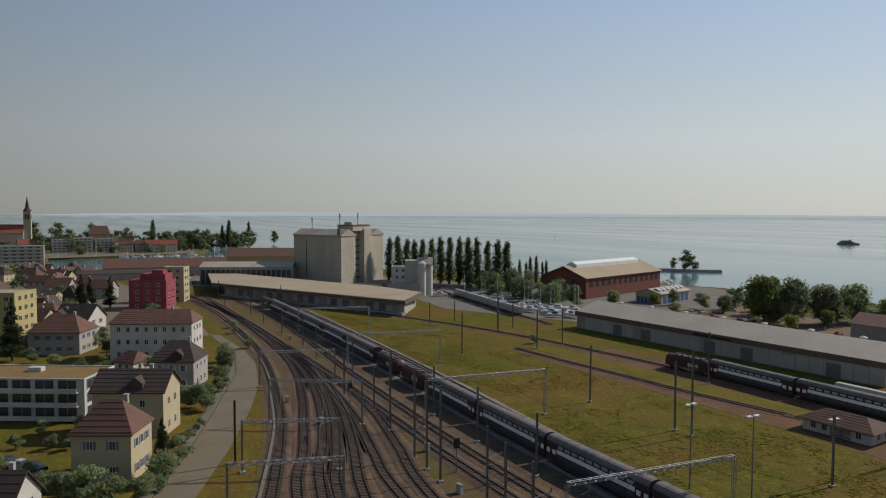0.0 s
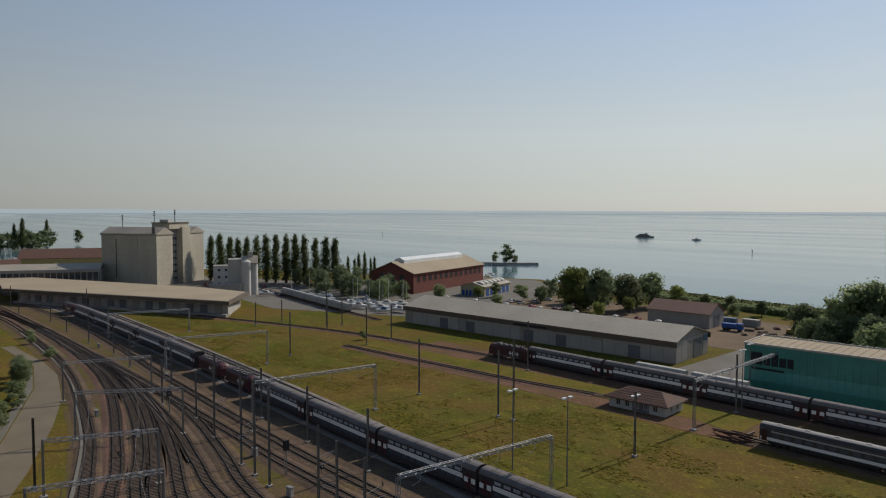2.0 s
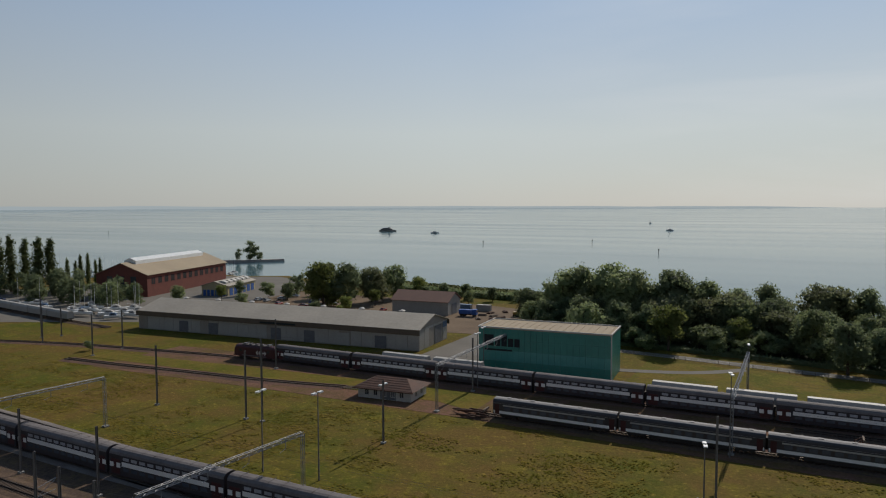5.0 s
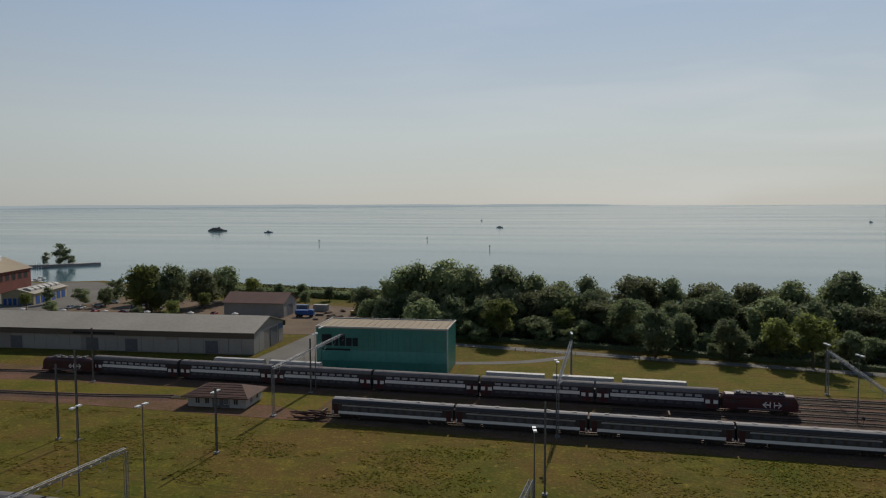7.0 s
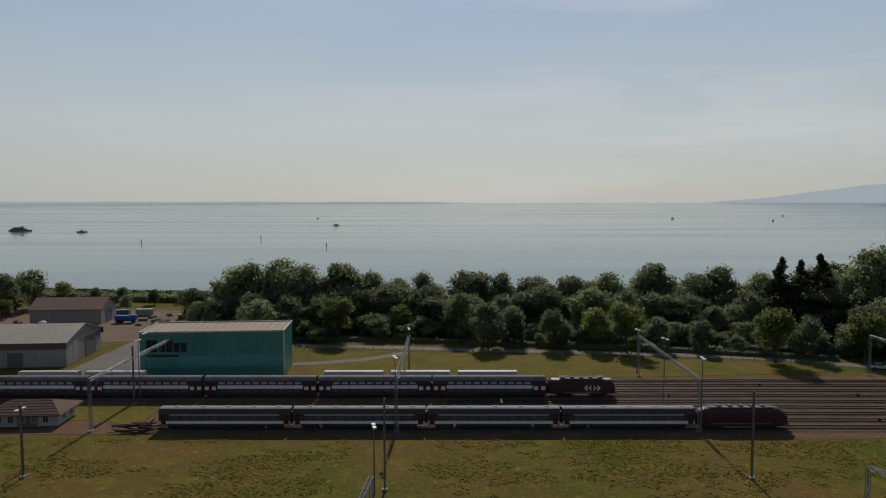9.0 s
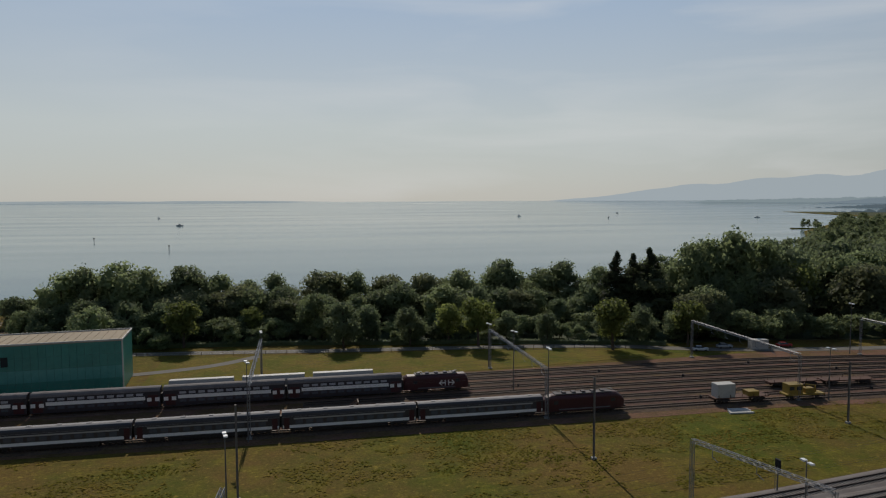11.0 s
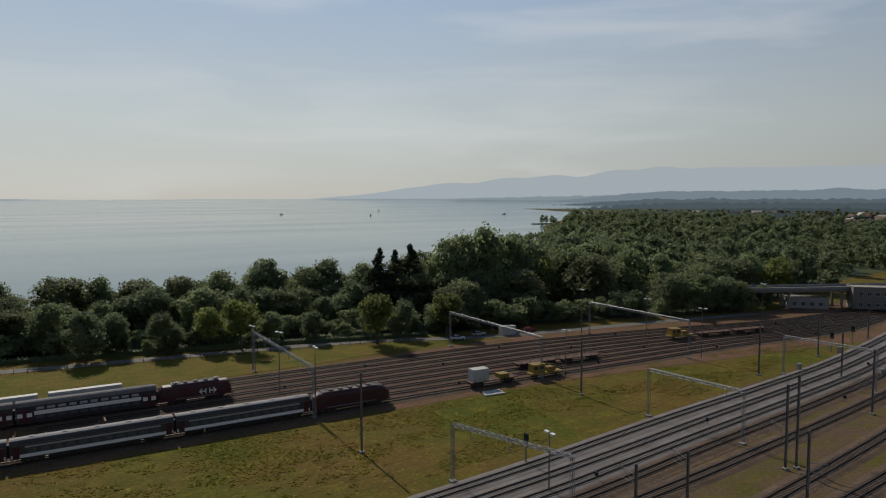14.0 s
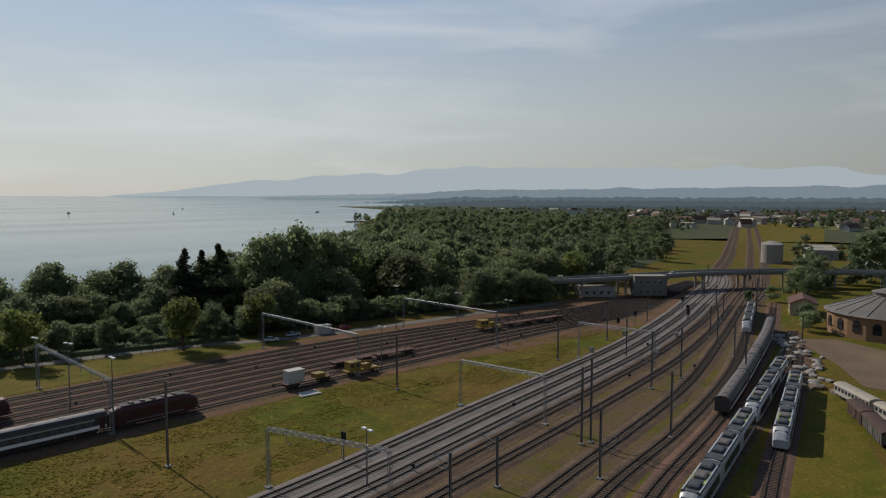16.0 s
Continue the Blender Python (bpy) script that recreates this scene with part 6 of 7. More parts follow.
for i in range(6):
    plant("poplar", -345 - 2.5 * i + rng.uniform(-1, 1), 240 + 6 * i, rng.uniform(13, 21) - 0.5 * i, rng)
# town greenery
for x, y, h, key in ((-364, 8, 16, "fir"), (-359, 20, 15, "fir"), (-370, 12, 14, "fir"), (-244, -13, 19, "fir"), (-134.5, 15.6, 7.5, "fir"), (-118, 3, 6, "bush"), (-115, 6, 5, "bush"), (-122, 14, 5.2, "bush"), (-131, 18, 5, "bush"), (-119, 0, 5.5, "bush"), (-116, 10.5, 4, "bush"), (-124, -6, 4, "bush"), (-138, -10, 3.5, "bush"), (-147, 1, 3, "bush"), (-150, 4, 3.5, "bush"),
                     (-162, 27.2, 6.5, "bush"), (-165, 26, 6, "bush"), (-200, 40, 7, "dark"), (-207, 41, 6.5, "dark"), (-213, 43, 6, "dark"), (-231, 54, 4, "bush"), (-122, 1, 4, "bush"), (-240, 12, 5, "young"), (-255, 9, 5.5, "bush"),
                     (-207, 22, 5, "bush"), (-152, -8, 3, "bush"), (-156, -13, 3.4, "bush"), (-160, -4, 3, "bush"), (-149, -2, 3, "bush"), (-145, -12, 3.5, "bush"), (-245, 16, 4, "bush"), (-262, 12, 6, "round"), (-118, 13, 2.5, "bush"),
                     (-262, 56, 3.5, "bush"), (-275, 58, 3, "bush"), (-166, 24, 5.5, "bush"), (-172, 30, 4, "bush"), (-147, 24, 3, "bush"), (-141, 21, 3, "bush"), (-178, 34, 4, "bush"), (-185, 36, 5, "bush"), (-205, 30, 4, "bush"), (-212, 33, 5, "bush"), (-220, 10, 4, "bush"), (-214, 4, 5, "bush"), (-205, 8, 5, "young"), (-198, 12, 4, "bush"), (-236, -8, 5, "bush"), (-228, -2, 4, "bush"), (-160, 3, 3, "bush"), (-125, -3, 4, "bush"), (-130, -6, 4, "bush"), (-268, 20, 5, "bush"), (-252, 40, 3, "bush"), (-270, 34, 6, "round"), (-300, 30, 7, "round"), (-320, 34, 6, "bush"), (-310, 12, 8, "dark")):
    plant(key, x, y, h, rng)
for x, y, h, key in ((-924, 100, 34, "poplar"), (-916, 118, 22, "round"), (-902, 149, 24, "round"), (-905, 140, 22, "dark"), (-887, 183, 34, "poplar"), (-890, 176, 28, "poplar"), (-1040, 243, 30, "poplar"), (-1026, 277, 18, "round"),
                     (-1147, -4, 30, "round"), (-1128, 39, 28, "dark"), (-1108, 86, 22, "round"), (-1050, -30, 32, "round"), (-960, 10, 24, "round"), (-900, -20, 20, "dark"), (-930, 165, 22, "dark"), (-915, 160, 20, "round"), (-960, -70, 26, "dark")):
    plant(key, x, y, h, rng, 1.2)
for x, y, h, key in ((333, 105, 13, "round"), (345, 100, 15, "dark"), (360, 112, 14, "round"), (399, 94, 26, "round"), (412, 88, 28, "dark"), (425, 84, 26, "round"), (320, 104, 8, "bush"), (300, 104, 7, "bush"), (286, 108, 6, "dark"),
                     (328, 99, 9, "round"), (340, 106, 10, "dark"), (352, 104, 12, "round"), (366, 102, 13, "dark"), (380, 107, 14, "round"), (394, 116, 14, "dark"), (410, 122, 14, "round"), (384, 96, 15, "round"), (428, 130, 13, "dark"),
                     (205, 181, 15, "dark"), (212, 179, 14, "round"), (219, 177, 15, "round"), (226, 173.5, 14, "dark"), (232, 170, 12, "round"),
                     (243, 72, 7, "bush"), (252, 76, 8, "dark"), (254, 34, 7, "bush"), (246, 64, 5, "bush"), (716, 897, 13, "round"), (724, 897, 12, "round"), (735, 896, 12, "round"), (772, 889, 15, "round"), (782, 888, 14, "round"), (790, 887, 12, "dark")):
    plant(key, x, y, h, rng)

# far woods, one mass of small crowns
r = np.random.default_rng(3)
LOW = []
for s in range(4):
    lob = [(q[0], q[1], q[2], q[3] * 1.15, q[4] * 1.2) for q in tree_lobes(r, "round", 18)[:9]]
    lob.append((0, 0, 2.6, 3.4, 3.0))
    V, F = leaf_shell(r, lob, 60, 0.72)
    keep = F
    LOW.append((V, keep))


TINY = []
for s in range(4):
    lob = [(q[0], q[1], q[2], q[3] * 1.4, q[4] * 1.5) for q in tree_lobes(r, "round", 18)[:5]]
    lob.append((0, 0, 3.0, 4.2, 3.4))
    TINY.append(leaf_shell(r, lob, 30, 0.95))


def woods(name, spots, label, material, stock=LOW):
    AV, AF, k = [], [], 0
    for i, (x, y, s) in enumerate(spots):
        V, F = stock[i % 4]
        a = r.uniform(0, 6.28)
        c, d = math.cos(a), math.sin(a)
        W = V @ np.array([[c, d, 0], [-d, c, 0], [0, 0, 1]]) * s
        AV.append(W + [x, y, 0])
        AF += [tuple(q + k for q in f) for f in F]
        k += len(V)
    me = bpy.data.meshes.new(name)
    me.from_pydata(np.concatenate(AV).tolist(), [], AF)
    me.materials.append(material)
    tagged(new(name, me), label, "woodland", "", "stuff")


spots = []
while len(spots) < 400:
    x, y = r.uniform(240, 820), r.uniform(215, 900)
    if y < 168 + 0.40 * (x - 180) + 14 or y > 330 + 1.05 * (x - 240):
        continue
    spots.append((x, y, r.uniform(0.8, 1.25)))
while len(spots) < 520:
    x = r.uniform(380, 900)
    lo = max(216, 218 + 0.52 * (x - 428))
    y = r.uniform(lo, max(lo + 12, 182 + 0.40 * (x - 180)))
    spots.append((x, y, r.uniform(0.6, 0.95)))
woods("wood_near", spots, "dense mixed lakeside woodland canopy", M_LEAF)
spots = []
while len(spots) < 780:
    d, az = r.uniform(520, 1720), radians(r.uniform(44, 80))
    x, y = d * math.sin(az), d * math.cos(az)
    if abs(y - (212 + 0.385 * (x - 514))) < 40 or (560 < x < 960 and 110 < y < 380) or r.uniform() > d / 1300:
        continue
    spots.append((x, y, r.uniform(0.45, 0.85)))
woods("wood_far", spots, "far scattered trees and orchards in the plain", M_LEAFD, TINY)
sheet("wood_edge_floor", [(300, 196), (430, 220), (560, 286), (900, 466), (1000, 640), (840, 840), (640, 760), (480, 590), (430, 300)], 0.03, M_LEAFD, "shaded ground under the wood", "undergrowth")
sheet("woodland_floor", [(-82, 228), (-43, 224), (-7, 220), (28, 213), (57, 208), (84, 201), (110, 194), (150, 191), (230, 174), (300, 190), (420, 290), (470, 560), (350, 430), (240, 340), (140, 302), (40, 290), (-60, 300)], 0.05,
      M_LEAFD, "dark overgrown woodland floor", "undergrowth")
for k in range(70):
    u = k / 69
    x = -78 + 190 * u + rng.uniform(-2, 2)
    y = 228 - 33 * u + rng.uniform(2, 14)
    plant(rng.choice(("bush", "bush", "bush", "dark")), x, y, rng.uniform(4, 8), rng, 1.2)
for k in range(36):
    u = k / 35
    plant(rng.choice(("bush", "bush", "round")), 112 + 135 * u + rng.uniform(-2, 2), 195 - 24 * u + rng.uniform(1, 8), rng.uniform(5, 10), rng, 1.2)


spots = [(-860 - r.uniform(0, 250), r.uniform(-110, 235), r.uniform(0.5, 1.15)) for _ in range(60)] + [(-885 - r.uniform(0, 40), 110 + 4 * k, r.uniform(0.8, 1.3)) for k in range(26)]
spots += [(r.uniform(-600, -300), r.uniform(-55, 5), r.uniform(0.3, 0.55)) for _ in range(45)]
woods("town_trees", spots, "garden and waterfront trees between town houses", M_LEAFD, TINY)
for nm, pts, mm, lb in (("field_orchard", [(900, 300), (1100, 330), (1150, 420), (950, 380)], M_LAWN, "green orchard field"),
                        ("field_straw", [(1000, 180), (1200, 150), (1350, 230), (1100, 260)], M_SAND, "pale stubble field"), ("field_meadow", [(700, 110), (800, 60), (1000, 120), (900, 170)], M_LAWN, "green meadow field")):
    sheet(nm, pts, 0.07, mm, lb, "field")

# drying tufts standing out of the meadow
M_TUFT = mat("grass_tuft", (0.090, 0.083, 0.013), (0.19, 0.135, 0.032), 0.12, 1.2, 0.98, spec=0.0, lo=0.42, hi=0.6)
V, F = [], []
k = 0
while k < 4 * 30000:
    x, y = r.uniform(-290, 300), r.uniform(84, 134)
    lo = (84 - 0.045 * min(0, x + 60)) if x < 0 else 85.5 + 0.135 * x + max(0, x - 150) * 0.14
    if y < lo + 1.5 or y > 128.4 or noise.noise(Vector((x * 0.05, y * 0.11, 4.0))) + 0.5 * noise.noise(Vector((x * 0.3, y * 0.5, 1.0))) < 0.02:
        continue
    s, a = r.uniform(0.1, 0.3), r.uniform(0, 6.28)
    dx, dy, z0 = math.cos(a) * s, math.sin(a) * s, r.uniform(0.03, 0.12)
    t0, t1 = r.uniform(-0.06, 0.1), r.uniform(-0.06, 0.1)
    V += [(x - dx, y - dy, z0), (x + dy, y - dx, z0 + t0), (x + dx, y + dy, z0 + t1), (x - dy * 0.8, y + dx * 0.8, z0 + t0 * 0.5)]
    F.append((k, k + 1, k + 2, k + 3))
    k += 4
me = bpy.data.meshes.new("grass_tufts")
me.from_pydata(V, [], F)
me.materials.append(M_TUFT)
tagged(new("grass_tufts", me), "uneven tufts of drying meadow grass", "grass", "", "stuff")


# hedge along the lane, reeds on the shore
def strip(name, pts, w, h, n, size, material, label, category):
    ln = smooth_line(pts, 1.0)
    V, F = [], []
    k = 0
    for j in range(n):
        x, y, nx, ny = ln[int(r.integers(len(ln)))]
        o = r.uniform(-w / 2, w / 2)
        z = h * r.uniform(0.05, 1.0) * (1 - 0.25 * (2 * o / w) ** 2)
        c = np.array([x + nx * o, y + ny * o, z])
        a, b = r.standard_normal(3), r.standard_normal(3)
        a, b = a / np.linalg.norm(a) * size, b / np.linalg.norm(b) * size
        V += [c - a - b, c + a - b, c + a + b, c - a + b]
        F.append((k, k + 1, k + 2, k + 3))
        k += 4
    bm = bmesh.new()
    ribbon(bm, ln[::3], [(-w * 0.42, 0), (-w * 0.4, h * 0.72), (0, h * 0.85), (w * 0.4, h * 0.72), (w * 0.42, 0)][::-1])
    me = bpy.data.meshes.new(name)
    bm.to_mesh(me)
    bm.free()
    V2 = [tuple(v.co) for v in me.vertices]
    F2 = [tuple(p.vertices) for p in me.polygons]
    m2 = bpy.data.meshes.new(name)
    m2.from_pydata(V2 + [tuple(v) for v in V], [], F2 + [tuple(i + len(V2) for i in f) for f in F])
    m2.materials.append(material)
    return tagged(new(name, m2), label, category, "", "stuff")


strip("hedge", [(-75, 227), (-43, 222), (-7, 218), (28, 211.5), (57, 206.5), (84, 199), (108, 192.5)], 2.2, 1.5, 9000, 0.2, M_LEAFD, "clipped dark green hedge along the lane", "hedge")
strip("reeds", [(-60, 309), (-105, 324), (-150, 330), (-200, 338), (-235, 336)], 9, 2.2, 9000, 0.35, M_REED, "pale green reed belt on the shore", "reeds")
strip("scrub", [(-86, 290), (-110, 306), (-150, 312), (-190, 318)], 8, 3.2, 6000, 0.4, M_LEAF, "low green shore scrub", "scrub")

# ---- masts, gantries, lamps ----
def lattice(bm, p, q, w, n, r0=0.05):
    """A square lattice girder from p to q."""
    p, q = Vector(p), Vector(q)
    d = (q - p).normalized()
    up = Vector((0, 0, 1)) if abs(d.z) < 0.9 else Vector((1, 0, 0))
    s = d.cross(up).normalized() * w / 2
    u = s.cross(d).normalized() * w / 2
    cs = (s + u, s - u, -s - u, -s + u)
    for c in cs:
        tube(bm, p + c, q + c, r0, n=4)
    for i in range(n):
        a, b = p + (q - p) * i / n, p + (q - p) * (i + 1) / n
        for j in range(4):
            c0, c1 = cs[j], cs[(j + 1) % 4]
            tube(bm, a + (c0 if i % 2 else c1), b + (c1 if i % 2 else c0), r0 * 0.6, n=4, cap=False)


def mast(x, y, h, arm=None, az=0.0, mm=M_MAST, label="grey steel catenary mast on a concrete foot", wide=0.3):
    c = thing("catenary_mast", pose(x, y, 0, 0, 0, az), label, "catenary mast", "catenary masts")
    bm = bmesh.new()
    box(bm, -wide / 2, wide / 2, -wide / 2, -wide / 2 + 0.05, 0.2, h)
    box(bm, -wide / 2, wide / 2, wide / 2 - 0.05, wide / 2, 0.2, h)
    box(bm, -0.04, 0.04, -wide / 2 + 0.05, wide / 2 - 0.05, 0.2, h)
    part("post", bm, mm, c)
    bm = bmesh.new()
    box(bm, -0.4, 0.4, -0.4, 0.4, -0.3, 0.35)
    part("foot", bm, M_CONCG, c)
    if arm:
        bm = bmesh.new()
        tube(bm, (0, 0, 6.9), (0, arm, 7.5), 0.05, n=5)
        tube(bm, (0, 0, 5.6), (0, arm, 7.4), 0.045, n=5)
        tube(bm, (0, 0, 5.7), (0, arm * 0.95, 5.9), 0.035, n=5)
        part("cantilever", bm, M_STEEL, c)
        bm = bmesh.new()
        tube(bm, (0, arm, 7.3), (0, arm, 7.9), 0.09, n=6)
        part("insulator", bm, M_SLEEPER, c)
    return c


def gantry(p, q, h, mm=M_STEEL, n=None, label="galvanised lattice portal spanning the tracks", solid=False, top=0.3):
    p, q = Vector((*p, 0)), Vector((*q, 0))
    c = thing("catenary_portal", None, label, "catenary portal", "catenary portals")
    up = Vector((0, 0, h))
    for b in (p, q):
        bm = bmesh.new()
        if solid:
            box(bm, b.x - 0.15, b.x + 0.15, b.y - 0.15, b.y + 0.15, 0.2, h + top)
        else:
            lattice(bm, b + Vector((0, 0, 0.2)), b + up, 0.45, 12, 0.045)
        part("post", bm, M_MAST if solid else mm, c)
        part("foot", boxm(b.x - 0.5, b.x + 0.5, b.y - 0.5, b.y + 0.5, -0.3, 0.3), M_CONCG, c)
    bm = bmesh.new()
    lattice(bm, p + up, q + up, 0.5, n or int((q - p).length / 0.8), 0.05)
    part("beam", bm, mm, c)
    L = (q - p).length
    for k in range(max(1, int(L / 6))):
        a = p + (q - p) * ((k + 0.5) / max(1, int(L / 6)))
        bm = bmesh.new()
        tube(bm, (a.x, a.y, h), (a.x, a.y, h - 1.5), 0.05, n=5)
        tube(bm, (a.x - 0.0, a.y - 1.4, h - 1.7), (a.x, a.y, h - 1.4), 0.045, n=5)
        part("hanger", bm, mm, c)
    return c


def lamp(x, y, h, az=0.0):
    c = thing("yard_lamp", pose(x, y, 0, 0, 0, az), "tall slim yard lamp with two white floodlight heads", "lamp post", "yard lamps")
    bm = bmesh.new()
    tube(bm, (0, 0, -0.2), (0, 0, h), 0.14, 0.07, n=8)
    tube(bm, (0, -0.8, h), (0, 0.8, h), 0.05, n=6)
    part("post", bm, M_MAST, c)
    for y in (-0.75, 0.75):
        bm = bmesh.new()
        box(bm, -0.28, 0.28, y - 0.55, y + 0.3, h - 0.06, h + 0.16)
        part("lamp_head", bm, M_LAMP, c, "white lamp head")
    return c


for x in (-69, -10, 48, 106, 154):
    gantry((x, 132.5 - (3.5 if x > 120 else 0)), (x, 175.5 - (7 if x > 120 else 0)), 10.2)
for p, q, h in (((-182.4, 98.7), (-189, 72), 9.6), ((-124.2, 93.6), (-128, 66), 10.0), ((-68.8, 86.5), (-72, 58), 8.9), ((-10, 88), (-12, 60), 8.9), ((55.4, 91), (62.2, 71), 9.2), ((106.1, 98.5), (108.4, 78.5), 9.6),
                ((160, 105), (162, 84), 9.6), ((-250, 104), (-256, 78), 8.4)):
    gantry(p, q, h)
for p, q, h in (((-120.1, 26.6), (-113.6, 41.8), 8.9), ((-146.6, 38.2), (-136, 55.0), 9.2), ((-100, 20), (-95, 35.5), 9.0), ((-178, 44), (-172, 62), 9.0)):
    gantry(p, q, h, M_STEEL, label="slim dark portal over the curved tracks", solid=True)
for x, y, h, arm in ((-129.5, 58.5, 14.8, 3.0), (-144.3, 61.2, 10, None), (-112.2, 55.5, 16.8, 3), (-106.4, 55, 16.3, -3), (-100.5, 54.5, 16.2, None), (-188.7, 109.8, 13.4, None), (-127.5, 109.3, 13.5, None), (-102.2, 110.1, 14.5, None),
                     (-98, 110.3, 17.3, None), (-187, 137.4, 12.7, None), (-187.6, 148.3, 12.4, None), (-225.7, 154.2, 9.8, None), (-228.8, 149.1, 13.8, None), (-248.6, 141.1, 8.8, None), (-126.7, 148.5, 13.8, None), (-246.9, 128.8, 9, None), (-68.6, 110.1, 12, None), (-68.9, 151, 13, None), (-9.8, 105.1, 14.5, None), (48.3, 109.7, 14.2, None), (104.8, 117, 12.3, None),
                     (104.1, 67.4, 14.1, 3), (106.1, 66.8, 15.5, None), (93.2, 56.9, 11.5, -3), (118.6, 57.8, 12.4, -2.8), (145.7, 76, 13.4, 3), (79.7, 66.4, 8.2, 3), (69, 66, 8.5, 3), (153.9, 107.5, 12.8, None), (169.5, 96, 11, None),
                     (158.9, 75.3, 13, 3), (166.6, 63, 11.7, -3), (211.3, 91, 10, 3), (226, 69, 8, None), (200, 84, 11, 3), (190, 75, 11, -3), (186, 112, 11, None), (222, 118, 10, -3), (240, 99, 10, 3), (260, 110, 10, 3), (262, 96, 10, -3),
                     (290, 128, 10, 3), (295, 108, 10, -3), (330, 144, 10, 3), (335, 122, 10, -3), (-90, 57, 12, 3), (-82, 55, 12, -3), (-74, 54, 12, 3), (-160, 60, 10, 3), (-175, 68, 10, -3), (-205, 68, 10, 3), (-225, 70, 10, -3), (-250, 70, 10, 3),
                     (-280, 71, 10, 3), (-310, 73, 10, -3), (-340, 68, 10, 3), (-365, 70, 10, -3), (-295, 90, 10, None), (-330, 92, 10, None), (-219, 143, 12, None), (-160, 72.5, 10, None), (-135, 71.5, 11, None), (-115, 70.5, 11, None), (-95, 70, 11, None)):
    mast(x, y, h, arm)
for x, y, h, lb in ((-124.8, 26.4, 11.5, "dark tarred wooden pole beside the street"),):
    mast(x, y, h, None, 0, M_POLE, lb, 0.34)
for x, y, h in ((-79.2, 89.0, 13.8), (-68.6, 90.3, 14.4), (-10.1, 130.9, 14.9), (48.1, 131.6, 14.5), (47.9, 154.4, 13.7), (-11.3, 104, 10.5), (-69.2, 154.5, 13.4), (-74.5, 170.3, 12), (157.3, 127.5, 13.6), (160.1, 150.0, 13.2), (112.5, 131.3, 11.5),
                (-10, 176, 12), (48, 177, 11.5), (152, 170, 14.3), (66, 80.6, 9), (230, 160, 12), (-70, 112.5, 10.5)):
    lamp(x, y, h, rng.uniform(-20, 20))


# overhead wires
def wire(line, off, x0, x1, zc=5.9, zt=7.3, span=58.0, x_ref=-10.0):
    bm = bmesh.new()
    pts = [p for p in line if x0 <= p[0] <= x1]
    for z, sag in ((zc, 0.05), (zt, 1.1)):
        prev = None
        for x, y, nx, ny in pts:
            u = ((x - x_ref) / span) % 1.0
            c = (x, y + off, z - sag * 4 * u * (1 - u))
            if prev:
                tube(bm, prev, c, 0.012, n=3, cap=False)
            prev = c
    tagged(link_mesh("overhead_wire", bm, M_MAST), "thin overhead contact wire and messenger cable", "wire", "overhead wires")


for ln in (T1, T2, T4, T5, T6, T7, T9, YT[0], YT[2], YT[4], YT[5], YT[7]):
    wire(ln, 0, -340, 330)


# trees among the far harbour houses
rng = random.Random(77)
for i in range(26):
    plant(rng.choice(("round", "dark", "dark", "round", "poplar" if i % 3 == 0 else "round")), -815 - 75 * rng.random(), -70 + 8.6 * i + rng.uniform(-3, 3), rng.uniform(8, 15), rng, 1.15)

woods("distant_trees", DISTANT, "distant green broadleaf trees and bushes", M_LEAFD)

# ---- boats, cars, clutter ----
def hull(L, w, h, mm=M_BOAT, label="white motor boat on its trailer", mastz=0.0, cover=None, name="boat"):
    c = thing(name, None, label, "boat", "boats")
    bm = bmesh.new()
    rows = []
    for u, s in ((0, 0.75), (0.25, 1), (0.55, 0.95), (0.8, 0.6), (1.0, 0.04)):
        x = -L / 2 + L * u
        rows.append([bm.verts.new((x, y * w / 2 * s, z)) for y, z in ((-1, h), (-0.8, h * 0.4), (0, 0.0 + 0.25 * h * u), (0.8, h * 0.4), (1, h))])
    for a, b in zip(rows, rows[1:]):
        for i in range(4):
            bm.faces.new((a[i], b[i], b[i + 1], a[i + 1]))
        bm.faces.new((a[4], b[4], b[0], a[0]))
    bm.faces.new(rows[0])
    bmesh.ops.recalc_face_normals(bm, faces=bm.faces[:])
    part("hull", bm, mm, c)
    bm = bmesh.new()
    box(bm, -L * 0.2, L * 0.15, -w * 0.3, w * 0.3, h, h + 0.7)
    box(bm, -L * 0.15, L * 0.08, -w * 0.26, w * 0.26, h + 0.7, h + 1.0)
    part("cabin", bm, cover or M_WHITE, c)
    part("cabin_window", boxm(-L * 0.14, L * 0.07, -w * 0.31, w * 0.31, h + 0.25, h + 0.55), M_GLASS, c)
    if mastz:
        bm = bmesh.new()
        tube(bm, (L * 0.08, 0, h), (L * 0.08, 0, h + mastz), 0.08, 0.05, n=6)
        tube(bm, (L * 0.08, 0, h + 1.2), (-L * 0.4, 0, h + 1.3), 0.06, n=6)
        part("mast", bm, M_LAMP, c)
    return c


protos = [hull(8, 2.7, 1.5), hull(7, 2.5, 1.3, cover=M_TARP, label="covered boat under a blue tarpaulin"), hull(9, 2.8, 1.6, mastz=11, label="white sailing yacht with a bare mast", name="sailing_boat")]
used = set()


def berth(i, x, y, z, a):
    if i in used:
        return copy_thing(protos[i], pose(x, y, z, 0, 0, a))
    used.add(i)
    return put(protos[i], pose(x, y, z, 0, 0, a))


